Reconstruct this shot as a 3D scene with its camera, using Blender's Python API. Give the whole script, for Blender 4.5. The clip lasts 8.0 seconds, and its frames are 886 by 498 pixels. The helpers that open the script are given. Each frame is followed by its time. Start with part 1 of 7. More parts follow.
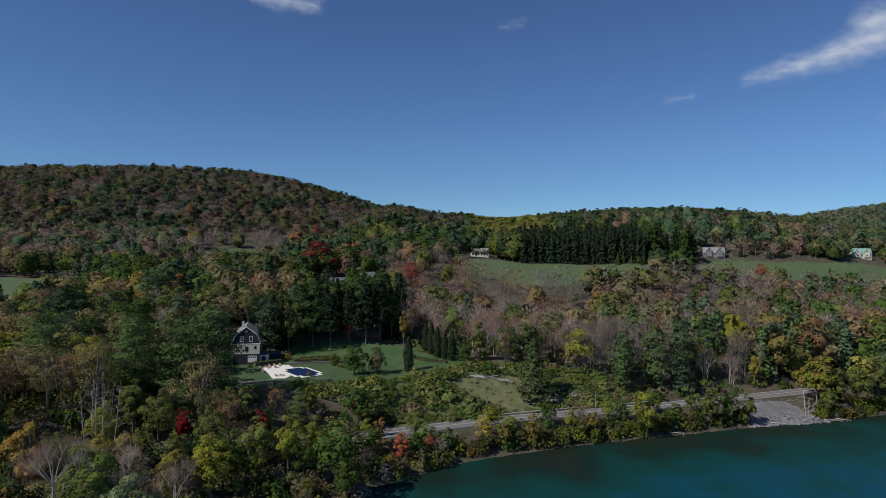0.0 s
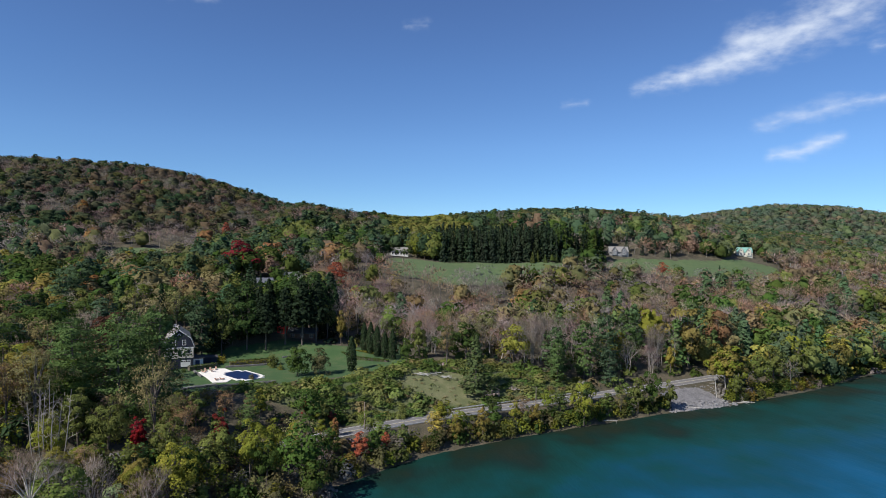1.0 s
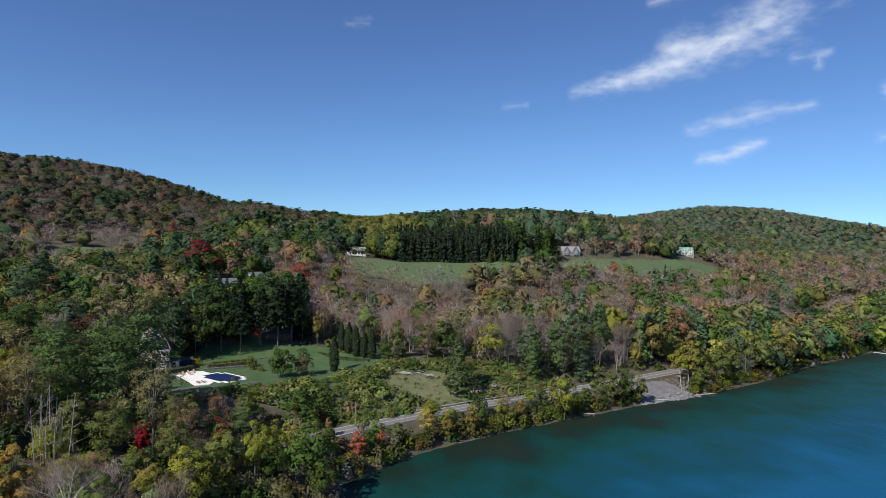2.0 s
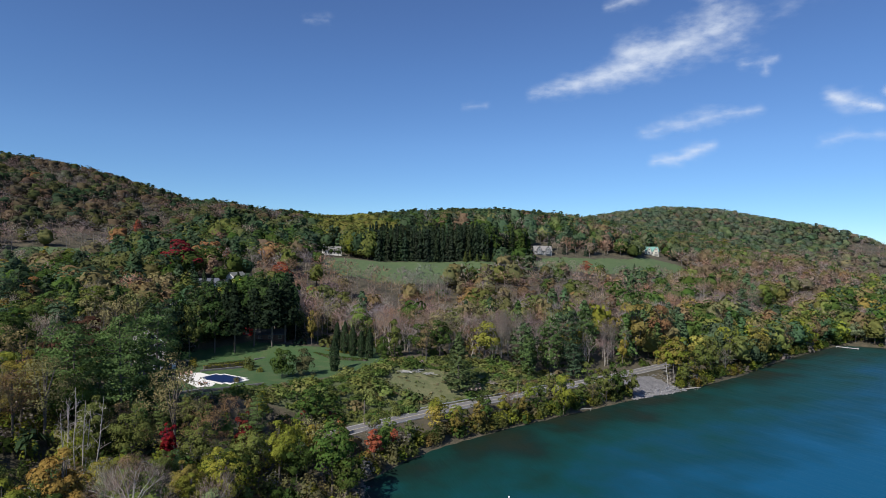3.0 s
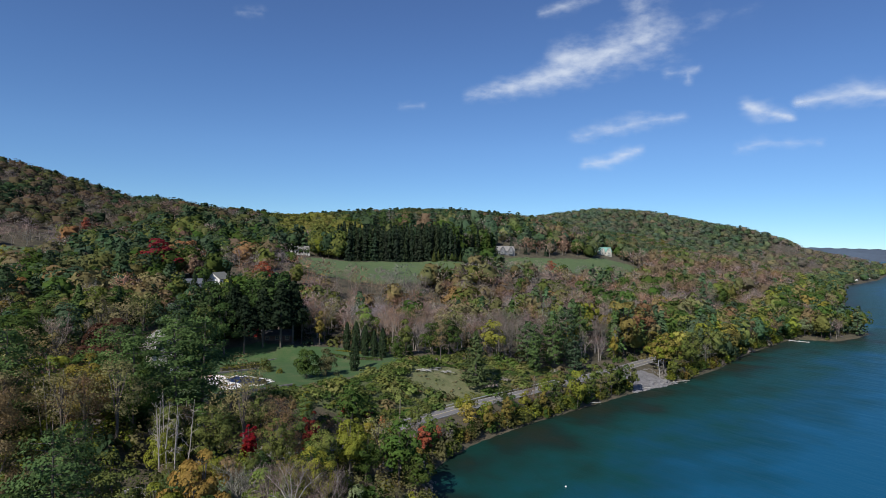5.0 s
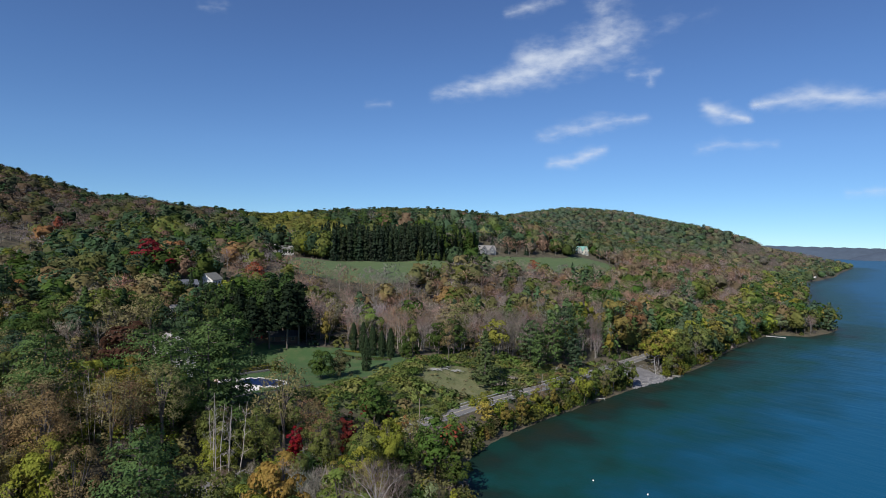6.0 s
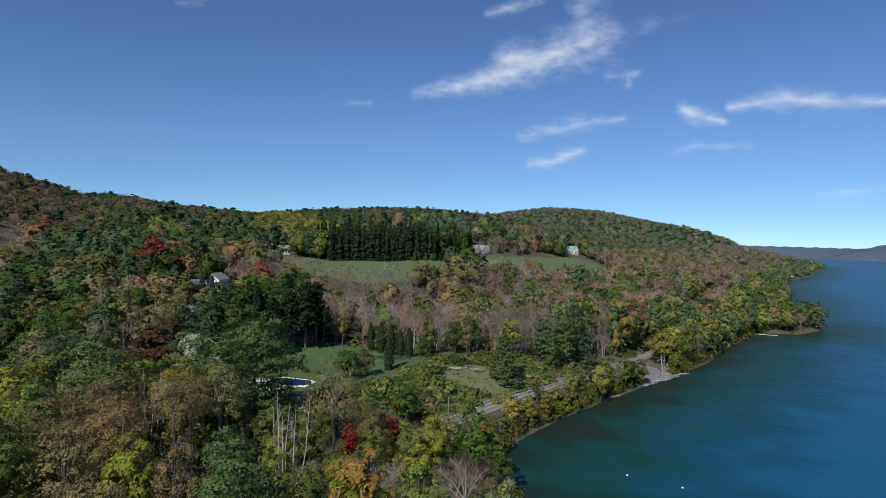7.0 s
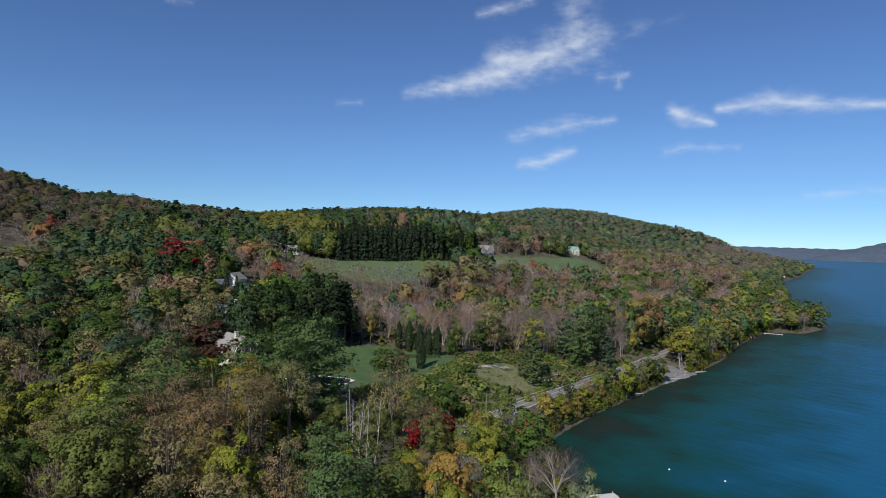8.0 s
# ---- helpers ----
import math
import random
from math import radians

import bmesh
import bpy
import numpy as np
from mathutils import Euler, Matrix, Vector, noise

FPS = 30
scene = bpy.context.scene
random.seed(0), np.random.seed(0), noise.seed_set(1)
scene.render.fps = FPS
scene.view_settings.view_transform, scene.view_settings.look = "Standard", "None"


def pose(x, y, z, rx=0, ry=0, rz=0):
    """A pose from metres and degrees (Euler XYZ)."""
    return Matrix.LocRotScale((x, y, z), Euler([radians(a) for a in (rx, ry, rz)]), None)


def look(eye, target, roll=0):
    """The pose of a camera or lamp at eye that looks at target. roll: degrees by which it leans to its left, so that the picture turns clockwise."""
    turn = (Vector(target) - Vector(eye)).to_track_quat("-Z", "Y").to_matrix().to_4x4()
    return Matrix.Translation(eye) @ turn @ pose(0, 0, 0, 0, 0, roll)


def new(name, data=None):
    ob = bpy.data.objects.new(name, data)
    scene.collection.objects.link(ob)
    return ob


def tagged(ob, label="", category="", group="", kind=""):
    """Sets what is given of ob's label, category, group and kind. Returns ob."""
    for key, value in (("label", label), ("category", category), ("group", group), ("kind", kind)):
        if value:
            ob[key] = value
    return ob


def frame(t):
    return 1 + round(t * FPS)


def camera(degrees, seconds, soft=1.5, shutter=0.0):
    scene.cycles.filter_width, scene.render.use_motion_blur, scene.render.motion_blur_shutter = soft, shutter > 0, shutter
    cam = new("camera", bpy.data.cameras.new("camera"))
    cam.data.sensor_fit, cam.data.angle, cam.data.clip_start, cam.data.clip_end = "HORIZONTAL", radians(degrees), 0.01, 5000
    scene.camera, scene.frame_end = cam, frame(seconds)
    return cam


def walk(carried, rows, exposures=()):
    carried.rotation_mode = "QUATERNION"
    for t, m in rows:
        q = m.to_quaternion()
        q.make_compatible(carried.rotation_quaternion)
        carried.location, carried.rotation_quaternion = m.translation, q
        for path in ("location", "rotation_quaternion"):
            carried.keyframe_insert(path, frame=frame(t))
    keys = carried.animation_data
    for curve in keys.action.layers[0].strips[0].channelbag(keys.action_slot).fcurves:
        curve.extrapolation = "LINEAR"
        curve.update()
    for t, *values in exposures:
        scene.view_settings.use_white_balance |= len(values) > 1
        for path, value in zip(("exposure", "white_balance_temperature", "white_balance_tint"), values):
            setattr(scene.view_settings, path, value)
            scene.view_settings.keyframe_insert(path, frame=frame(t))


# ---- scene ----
cam = camera(71.3, 8.0, 0.9)
PATH = [
    (0, (0.112, 2.106, 61.361), (0.105, 4.106, 61.336), 0.7),
    (0.5, (-7.178, 0.404, 61.599), (-7.029, 2.398, 61.574), 0.8),
    (1, (-14.937, -0.613, 61.639), (-14.63, 1.363, 61.614), 0.8),
    (1.5, (-22.851, -0.769, 61.626), (-22.442, 1.189, 61.602), 0.9),
    (2, (-30.94, -0.643, 61.692), (-30.442, 1.294, 61.668), 0.9),
    (3.5, (-54.389, 2.873, 61.391), (-53.708, 4.753, 61.368), 1.0),
    (4, (-62.514, 4.495, 61.272), (-61.781, 6.356, 61.25), 1.1),
    (4.5, (-70.204, 6.509, 61.203), (-69.424, 8.351, 61.182), 1.2),
    (6, (-94.671, 13.985, 61.705), (-93.735, 15.752, 61.682), 1.1),
    (6.5, (-102.707, 16.509, 61.844), (-101.738, 18.258, 61.82), 1.2),
    (7, (-110.432, 19.168, 61.863), (-109.433, 20.9, 61.839), 1.2),
    (7.5, (-118.249, 21.837, 61.698), (-117.231, 23.558, 61.676), 1.3),
    (8, (-126.283, 24.212, 61.612), (-125.252, 25.926, 61.589), 1.3),
]
walk(cam, [(t, look(eye, target, roll)) for t, eye, target, roll in PATH], [(0.0, -0.40), (0.1, -0.15), (0.2, 0.0), (0.35, 0.19), (2.0, 0.13), (4.0, 0.03), (8.0, -0.08)])

# ---- world, sun, exposure ----
SUN_FROM = Vector((-0.86, -0.50, 0.0)).normalized()
SUN_EL = radians(43)
world = bpy.data.worlds.new("sky")
scene.world = world
world.use_nodes = True
wn, wl = world.node_tree.nodes, world.node_tree.links
sky = wn.new("ShaderNodeTexSky")
sky.sky_type = "NISHITA"
sky.sun_disc = False
sky.sun_elevation = SUN_EL
sky.sun_rotation = math.atan2(SUN_FROM.x, SUN_FROM.y)
sky.altitude = 4500
sky.air_density = 0.88
sky.dust_density = 0.0
sky.ozone_density = 3.5
cool = wn.new("ShaderNodeMix")
cool.data_type, cool.blend_type = "RGBA", "MULTIPLY"
cool.inputs[0].default_value = 1.0
cool.inputs[7].default_value = (0.81, 0.985, 1.12, 1)
wl.new(sky.outputs[0], cool.inputs[6])
# the air near the horizon is a little thinner and less blue than the model's, the height a little more violet
dome_at, upward, tone, toned = wn.new("ShaderNodeTexCoord"), wn.new("ShaderNodeSeparateXYZ"), wn.new("ShaderNodeValToRGB"), wn.new("ShaderNodeMix")
wl.new(dome_at.outputs["Generated"], upward.inputs[0])
wl.new(upward.outputs["Z"], tone.inputs[0])
steps = [(0.0, (0.72, 0.74, 0.67)), (0.06, (0.82, 0.83, 0.76)), (0.15, (0.97, 0.96, 0.91)), (0.26, (1.0, 1.0, 1.0)), (0.42, (1.06, 0.99, 1.04))]
while len(tone.color_ramp.elements) < len(steps):
    tone.color_ramp.elements.new(0.5)
for stop, (at_z, tint) in zip(tone.color_ramp.elements, steps):
    stop.position, stop.color = at_z, (*tint, 1)
toned.data_type, toned.blend_type = "RGBA", "MULTIPLY"
toned.inputs[0].default_value = 1.0
wl.new(cool.outputs[2], toned.inputs[6])
wl.new(tone.outputs[0], toned.inputs[7])
wl.new(toned.outputs[2], wn["Background"].inputs[0])
wn["Background"].inputs[1].default_value = 0.128
sun_data = bpy.data.lights.new("sun", "SUN")
sun_data.energy, sun_data.angle, sun_data.color = 5.0, radians(0.5), (1.0, 0.95, 0.87)
sun = new("sun", sun_data)
sun_dir = Vector((SUN_FROM.x * math.cos(SUN_EL), SUN_FROM.y * math.cos(SUN_EL), math.sin(SUN_EL)))
sun.matrix_world = look(sun_dir * 1000, (0, 0, 0))



# ---- materials ----
def material(name, colour=(0.5, 0.5, 0.5), rough=0.8, metal=0.0, spread=0.15, scale=3.0, fine=40.0, bump=0.1, bump_dist=0.02):
    """A surface with grain at two scales and fine relief."""
    m = bpy.data.materials.new(name)
    m.use_nodes = True
    n, l = m.node_tree.nodes, m.node_tree.links
    b = n["Principled BSDF"]
    b.inputs["Roughness"].default_value, b.inputs["Metallic"].default_value = rough, metal
    co = n.new("ShaderNodeTexCoord")
    n1, n2 = n.new("ShaderNodeTexNoise"), n.new("ShaderNodeTexNoise")
    n1.inputs["Scale"].default_value, n1.inputs["Detail"].default_value = scale, 6
    n2.inputs["Scale"].default_value, n2.inputs["Detail"].default_value = fine, 3
    l.new(co.outputs["Object"], n1.inputs[0])
    l.new(co.outputs["Object"], n2.inputs[0])
    add = n.new("ShaderNodeMath")
    add.operation = "ADD"
    l.new(n1.outputs[0], add.inputs[0])
    l.new(n2.outputs[0], add.inputs[1])
    mp = n.new("ShaderNodeMapRange")
    mp.inputs[1].default_value, mp.inputs[2].default_value = 0.6, 1.4
    mp.inputs[3].default_value, mp.inputs[4].default_value = 1 - spread, 1 + spread
    l.new(add.outputs[0], mp.inputs[0])
    mul = n.new("ShaderNodeVectorMath")
    mul.operation = "SCALE"
    mul.inputs[0].default_value = colour
    l.new(mp.outputs[0], mul.inputs["Scale"])
    l.new(mul.outputs[0], b.inputs["Base Color"])
    if bump:
        bp = n.new("ShaderNodeBump")
        bp.inputs["Strength"].default_value, bp.inputs["Distance"].default_value = bump, bump_dist
        l.new(add.outputs[0], bp.inputs["Height"])
        l.new(bp.outputs[0], b.inputs["Normal"])
    return m


def foliage_material(name, joined):
    """Leaves: colour from the object, or from the tint that a joined wood carries; each leaf cluster a little different."""
    m = bpy.data.materials.new(name)
    m.use_nodes = True
    n, l = m.node_tree.nodes, m.node_tree.links
    n.remove(n["Principled BSDF"])
    if joined:
        src = n.new("ShaderNodeAttribute")
        src.attribute_name = "tint"
        col = src.outputs["Color"]
    else:
        src = n.new("ShaderNodeObjectInfo")
        col = src.outputs["Color"]
    geo = n.new("ShaderNodeNewGeometry")
    val = n.new("ShaderNodeMapRange")
    val.inputs[3].default_value, val.inputs[4].default_value = (0.90, 1.12) if joined else (0.86, 1.16)
    l.new(geo.outputs["Random Per Island"], val.inputs[0])
    # grain of the leaf masses
    gc = n.new("ShaderNodeTexCoord")
    gn = n.new("ShaderNodeTexNoise")
    gn.inputs["Scale"].default_value, gn.inputs["Detail"].default_value, gn.inputs["Roughness"].default_value = 1.0, 7, 0.86
    l.new(gc.outputs["Object"], gn.inputs[0])
    gv = n.new("ShaderNodeMapRange")
    gv.inputs[1].default_value, gv.inputs[2].default_value, gv.inputs[3].default_value, gv.inputs[4].default_value = 0.38, 0.62, *((0.74, 1.28) if joined else (0.66, 1.38))
    l.new(gn.outputs[0], gv.inputs[0])
    both = n.new("ShaderNodeMath")
    both.operation = "MULTIPLY"
    l.new(val.outputs[0], both.inputs[0])
    l.new(gv.outputs[0], both.inputs[1])
    val = both
    bp = n.new("ShaderNodeBump")
    bp.inputs["Strength"].default_value, bp.inputs["Distance"].default_value = 0.4, 1.0
    l.new(gn.outputs[0], bp.inputs["Height"])
    hsv = n.new("ShaderNodeHueSaturation")
    hue = n.new("ShaderNodeMapRange")
    hue.inputs[3].default_value, hue.inputs[4].default_value = 0.472, 0.528
    sn = n.new("ShaderNodeTexNoise")
    sn.inputs["Scale"].default_value = 0.35
    co = n.new("ShaderNodeTexCoord")
    l.new(co.outputs["Object"], sn.inputs[0])
    l.new(sn.outputs[0], hue.inputs[0])
    l.new(hue.outputs[0], hsv.inputs["Hue"])
    l.new(val.outputs[0], hsv.inputs["Value"])
    l.new(col, hsv.inputs["Color"])
    d, t, mix = n.new("ShaderNodeBsdfDiffuse"), n.new("ShaderNodeBsdfTranslucent"), n.new("ShaderNodeMixShader")
    mix.inputs[0].default_value = 0.32
    l.new(hsv.outputs[0], d.inputs[0])
    l.new(bp.outputs[0], d.inputs["Normal"])
    l.new(hsv.outputs[0], t.inputs[0])
    l.new(d.outputs[0], mix.inputs[1])
    l.new(t.outputs[0], mix.inputs[2])
    l.new(mix.outputs[0], n["Material Output"].inputs[0])
    return m


LEAF = foliage_material("leaves", False)
WOODS = foliage_material("woods", True)
BARK = material("bark", (0.12, 0.10, 0.085), 0.9, 0, 0.4, 0.8, 12, 0.5, 0.03)
PALE_BARK = material("pale_bark", (0.38, 0.34, 0.30), 0.85, 0, 0.3, 0.8, 12, 0.4, 0.02)
STEM_BARK = material("grey_bark", (0.26, 0.235, 0.21), 0.85, 0, 0.3, 0.8, 12, 0.4, 0.02)
ASPHALT = material("asphalt", (0.16, 0.155, 0.155), 0.85, 0, 0.18, 0.25, 6, 0.15, 0.02)
LINE = material("road_line", (0.62, 0.60, 0.55), 0.7, 0, 0.2, 1, 10, 0)
STONE = material("stone", (0.30, 0.29, 0.29), 0.85, 0, 0.35, 0.4, 4, 0.4, 0.05)
WHITE = material("white_paint", (0.78, 0.77, 0.74), 0.6, 0, 0.06, 0.8, 12, 0.05)
CREAM = material("cream_siding", (0.62, 0.58, 0.48), 0.7, 0, 0.08, 0.8, 12, 0.05)
NAVY = material("dark_blue_shingle", (0.018, 0.022, 0.040), 0.75, 0, 0.3, 0.8, 9, 0.3)
DARK_ROOF = material("dark_roof", (0.055, 0.055, 0.060), 0.85, 0, 0.25, 0.8, 9, 0.3)
GREY_ROOF = material("grey_roof", (0.24, 0.23, 0.22), 0.8, 0, 0.2, 0.8, 9, 0.3)
GREEN_ROOF = material("green_metal_roof", (0.22, 0.42, 0.36), 0.45, 0.1, 0.1, 0.8, 9, 0.1)
GREY_WALL = material("grey_siding", (0.20, 0.20, 0.21), 0.75, 0, 0.1, 0.8, 9, 0.1)
RED = material("red_barn_paint", (0.60, 0.045, 0.035), 0.7, 0, 0.15, 0.8, 9, 0.1)
GLASS = material("window_glass", (0.02, 0.025, 0.03), 0.08, 0, 0.1, 1, 5, 0)
WOOD = material("weathered_wood", (0.26, 0.21, 0.17), 0.85, 0, 0.25, 1, 14, 0.3)
DRIFT = material("bleached_wood", (0.48, 0.45, 0.41), 0.85, 0, 0.2, 1, 14, 0.3)
DECK = material("white_paving", (0.78, 0.75, 0.70), 0.75, 0, 0.08, 0.6, 5, 0.1)
POOL = material("pool_cover", (0.006, 0.022, 0.085), 0.5, 0, 0.15, 0.5, 4, 0.15, 0.05)


# ---- the lie of the land ----
SHORE = np.array([(-1500, -330), (-420, -80), (-230, -10), (-150, 24), (-85, 58), (-46, 90), (-30, 112), (-22, 132), (-19, 143), (-19.5, 153), (-3, 166.5), (11, 176), (37, 187.3), (65, 197), (102, 210),
                  (131, 216.5), (158, 226.5), (181, 235), (229, 259), (259, 271), (303, 288), (318, 291), (337, 276), (372, 282), (400, 292), (408, 302), (398, 316),
                  (440, 352), (520, 395), (638, 460), (850, 600), (1040, 712), (1095, 726), (1330, 828), (1600, 968), (2064, 1187), (2120, 1240), (1950, 1420), (2300, 2300), (3000, 4800)], float)
ROAD = np.array([(-260, 60), (-160, 96), (-100, 128), (-55, 160), (-14, 185), (10, 195.5), (31, 203.5), (51, 210), (80, 220), (121, 235.5), (148, 246.5), (180, 258), (240, 290), (300, 330), (400, 400), (600, 520)], float)


def near(poly, x, y):
    """Distance from points to a polyline, and on which side of it they lie (left positive)."""
    best, side = np.full(x.shape, 1e9), np.ones(x.shape)
    for (ax, ay), (bx, by) in zip(poly[:-1], poly[1:]):
        dx, dy = bx - ax, by - ay
        k = np.clip(((x - ax) * dx + (y - ay) * dy) / (dx * dx + dy * dy), 0, 1)
        d = np.hypot(x - ax - k * dx, y - ay - k * dy)
        closer = d < best - 1e-9
        best = np.where(closer, d, best)
        side = np.where(closer, np.sign(dx * (y - ay) - dy * (x - ax)), side)
    return best, side


def smooth(a, b, v):
    k = np.clip((v - a) / (b - a), 0, 1)
    return k * k * (3 - 2 * k)


def inland(x, y):
    d, side = near(SHORE, x, y)
    return np.where(side >= 0, d, -d)


VALLEY = np.array([(40, 362), (150, 378), (330, 452), (520, 545)], float)
RISE_AT = np.array([-400, -40, -12, 0, 3, 9, 16, 28, 45, 62, 95, 165, 215, 335, 400, 480, 700, 1500, 5000], float)
RISE_TO = np.array([-30, -6, -1.6, 0, 1.2, 2.6, 3.8, 5.0, 11, 13.6, 18, 31, 38, 48.5, 60, 72, 82, 90, 110], float)


def road_level(x):
    return 4.5 + 7.0 * smooth(-22, -75, x)


def height(x, y):
    """Ground height over the lake's surface."""
    x, y = np.asarray(x, float), np.asarray(y, float)
    s = inland(x, y)
    se = np.where(s > 0, s * (1 + 0.40 * smooth(70, 230, x) * smooth(25, 90, s)), s)
    # the left slope rises away from the flight more slowly
    slow = np.minimum(se, 62 + 0.45 * np.maximum(y - 129, 0))
    se = se + (slow - se) * smooth(-50, -130, x)
    z = np.interp(se, RISE_AT, RISE_TO)
    z = z + 102 * np.exp(-np.abs((x + 570) / 448) ** 3.7) * smooth(438, 1130, y) * (1 - 0.6 * smooth(1100, 1900, y)) * smooth(0, 200, s)
    z = z + 15 * np.exp(-((x - 314) / 180) ** 2) * smooth(480, 700, y) * smooth(0, 200, s)
    z = z + (77 * np.exp(-(((x - 1189) ** 2 + (y - 1517) ** 2) / 351 ** 2)) + 25 * np.exp(-(((x - 1307) ** 2 + (y - 1089) ** 2) / 101 ** 2))) * smooth(20, 200, s)
    z = z + smooth(20, 80, s) * (1.2 * np.sin(x * 0.031 + 1.3) * np.cos(y * 0.027) + 0.5 * np.sin(x * 0.11 + y * 0.07))
    # a shallow valley between the garden and the upper meadows
    v, _ = near(VALLEY, x, y)
    z = z - 13 * np.exp(-(v / 72) ** 2) * smooth(60, 120, s)
    z = z - 4 * np.exp(-((x - 225) ** 2 + (y - 525) ** 2) / 60 ** 2) + 3 * np.exp(-((x - 385) ** 2 + (y - 570) ** 2) / 60 ** 2)
    z = z + 4 * np.exp(-((x - 25) ** 2 / 50 ** 2 + (y - 224) ** 2 / 14 ** 2))
    # a bluff on the near shore
    z = z + 2.5 * smooth(-24, -62, x) * smooth(4, 22, s) * smooth(120, 60, s)
    # a terrace for the garden and the pool
    k = smooth(48, 27, np.hypot((x + 50) * 0.8, (y - 228) * 1.1))
    z = z * (1 - k) + 13.6 * k
    # its front falls away evenly to the bluff
    k = smooth(-80, -71, x) * smooth(-20, -32, x) * smooth(160, 172, y) * smooth(222, 208, y)
    z = z * (1 - k) + np.minimum(z, 13.5) * k
    # the road's bench
    r, _ = near(ROAD, x, y)
    k = smooth(11, 4.2, r)
    return z * (1 - k) + road_level(x) * k


def height1(x, y):
    return float(height(np.array([x]), np.array([y]))[0])


def inside(poly, x, y):
    x, y = np.asarray(x, float), np.asarray(y, float)
    res = np.zeros(x.shape, bool)
    for (ax, ay), (bx, by) in zip(poly, poly[1:] + poly[:1]):
        if ay != by:
            res ^= ((ay > y) != (by > y)) & (x < (bx - ax) * (y - ay) / (by - ay) + ax)
    return res


LAWN = [(-86, 201), (-52, 201.5), (-38, 210), (-22, 216), (2, 226), (9, 238), (8, 252), (-12, 262), (-40, 267), (-62, 262), (-88, 246)]
SCRUB = [(-50, 200), (-26, 190), (-12, 190), (10, 201), (40, 212), (78, 226), (78, 234), (56, 240), (24, 242), (10, 234), (-20, 213), (-38, 209)]
MEADOWS = [[(12, 497), (20, 440), (50, 424), (100, 428), (140, 440), (160, 468), (166, 506), (110, 508), (62, 505), (20, 512)],
           [(198, 478), (300, 488), (388, 516), (402, 548), (372, 558), (330, 543), (290, 534), (250, 532), (214, 526)],
           [(-300, 312), (-212, 306), (-205, 372), (-255, 408), (-310, 400)],
           [(-215, 520), (-158, 515), (-150, 565), (-158, 606), (-220, 600)]]
BANK = [(104, 206), (130, 212), (132, 219), (126, 230), (116, 227), (106, 222)]


def soft_mask(poly, x, y, width):
    d, _ = near(np.array(poly + poly[:1], float), x, y)
    return np.clip(0.5 + np.where(inside(poly, x, y), d, -d) / width, 0, 1)


def mesh_object(name, verts, faces, mats=(), parent=None, smooth_faces=False):
    me = bpy.data.meshes.new(name)
    me.from_pydata([tuple(v) for v in verts], [], [tuple(f) for f in faces])
    for m in mats:
        me.materials.append(m)
    if smooth_faces:
        me.shade_smooth()
    me.update()
    ob = new(name, me)
    ob.parent = parent
    return ob


def axis(stops):
    """Grid lines: (start, step) pairs up to the last stop."""
    out = []
    for (a, step), (b, _) in zip(stops[:-1], stops[1:]):
        out += list(np.arange(a, b - 1e-6, step))
    return np.array(out + [stops[-1][0]], float)


def sheet(name, gx, gy, z, mat):
    X, Y = np.meshgrid(gx, gy)
    Z = z(X.ravel(), Y.ravel())
    co = np.column_stack([X.ravel(), Y.ravel(), Z])
    w, h = len(gx), len(gy)
    i = (np.arange(h - 1)[:, None] * w + np.arange(w - 1)[None, :]).ravel()
    quads = np.column_stack([i, i + 1, i + w + 1, i + w])
    me = bpy.data.meshes.new(name)
    me.vertices.add(len(co))
    me.vertices.foreach_set("co", co.ravel())
    me.loops.add(quads.size)
    me.loops.foreach_set("vertex_index", quads.ravel())
    me.polygons.add(len(quads))
    me.polygons.foreach_set("loop_start", np.arange(0, quads.size, 4))
    me.materials.append(mat)
    me.update(calc_edges=True)
    me.shade_smooth()
    return new(name, me), co


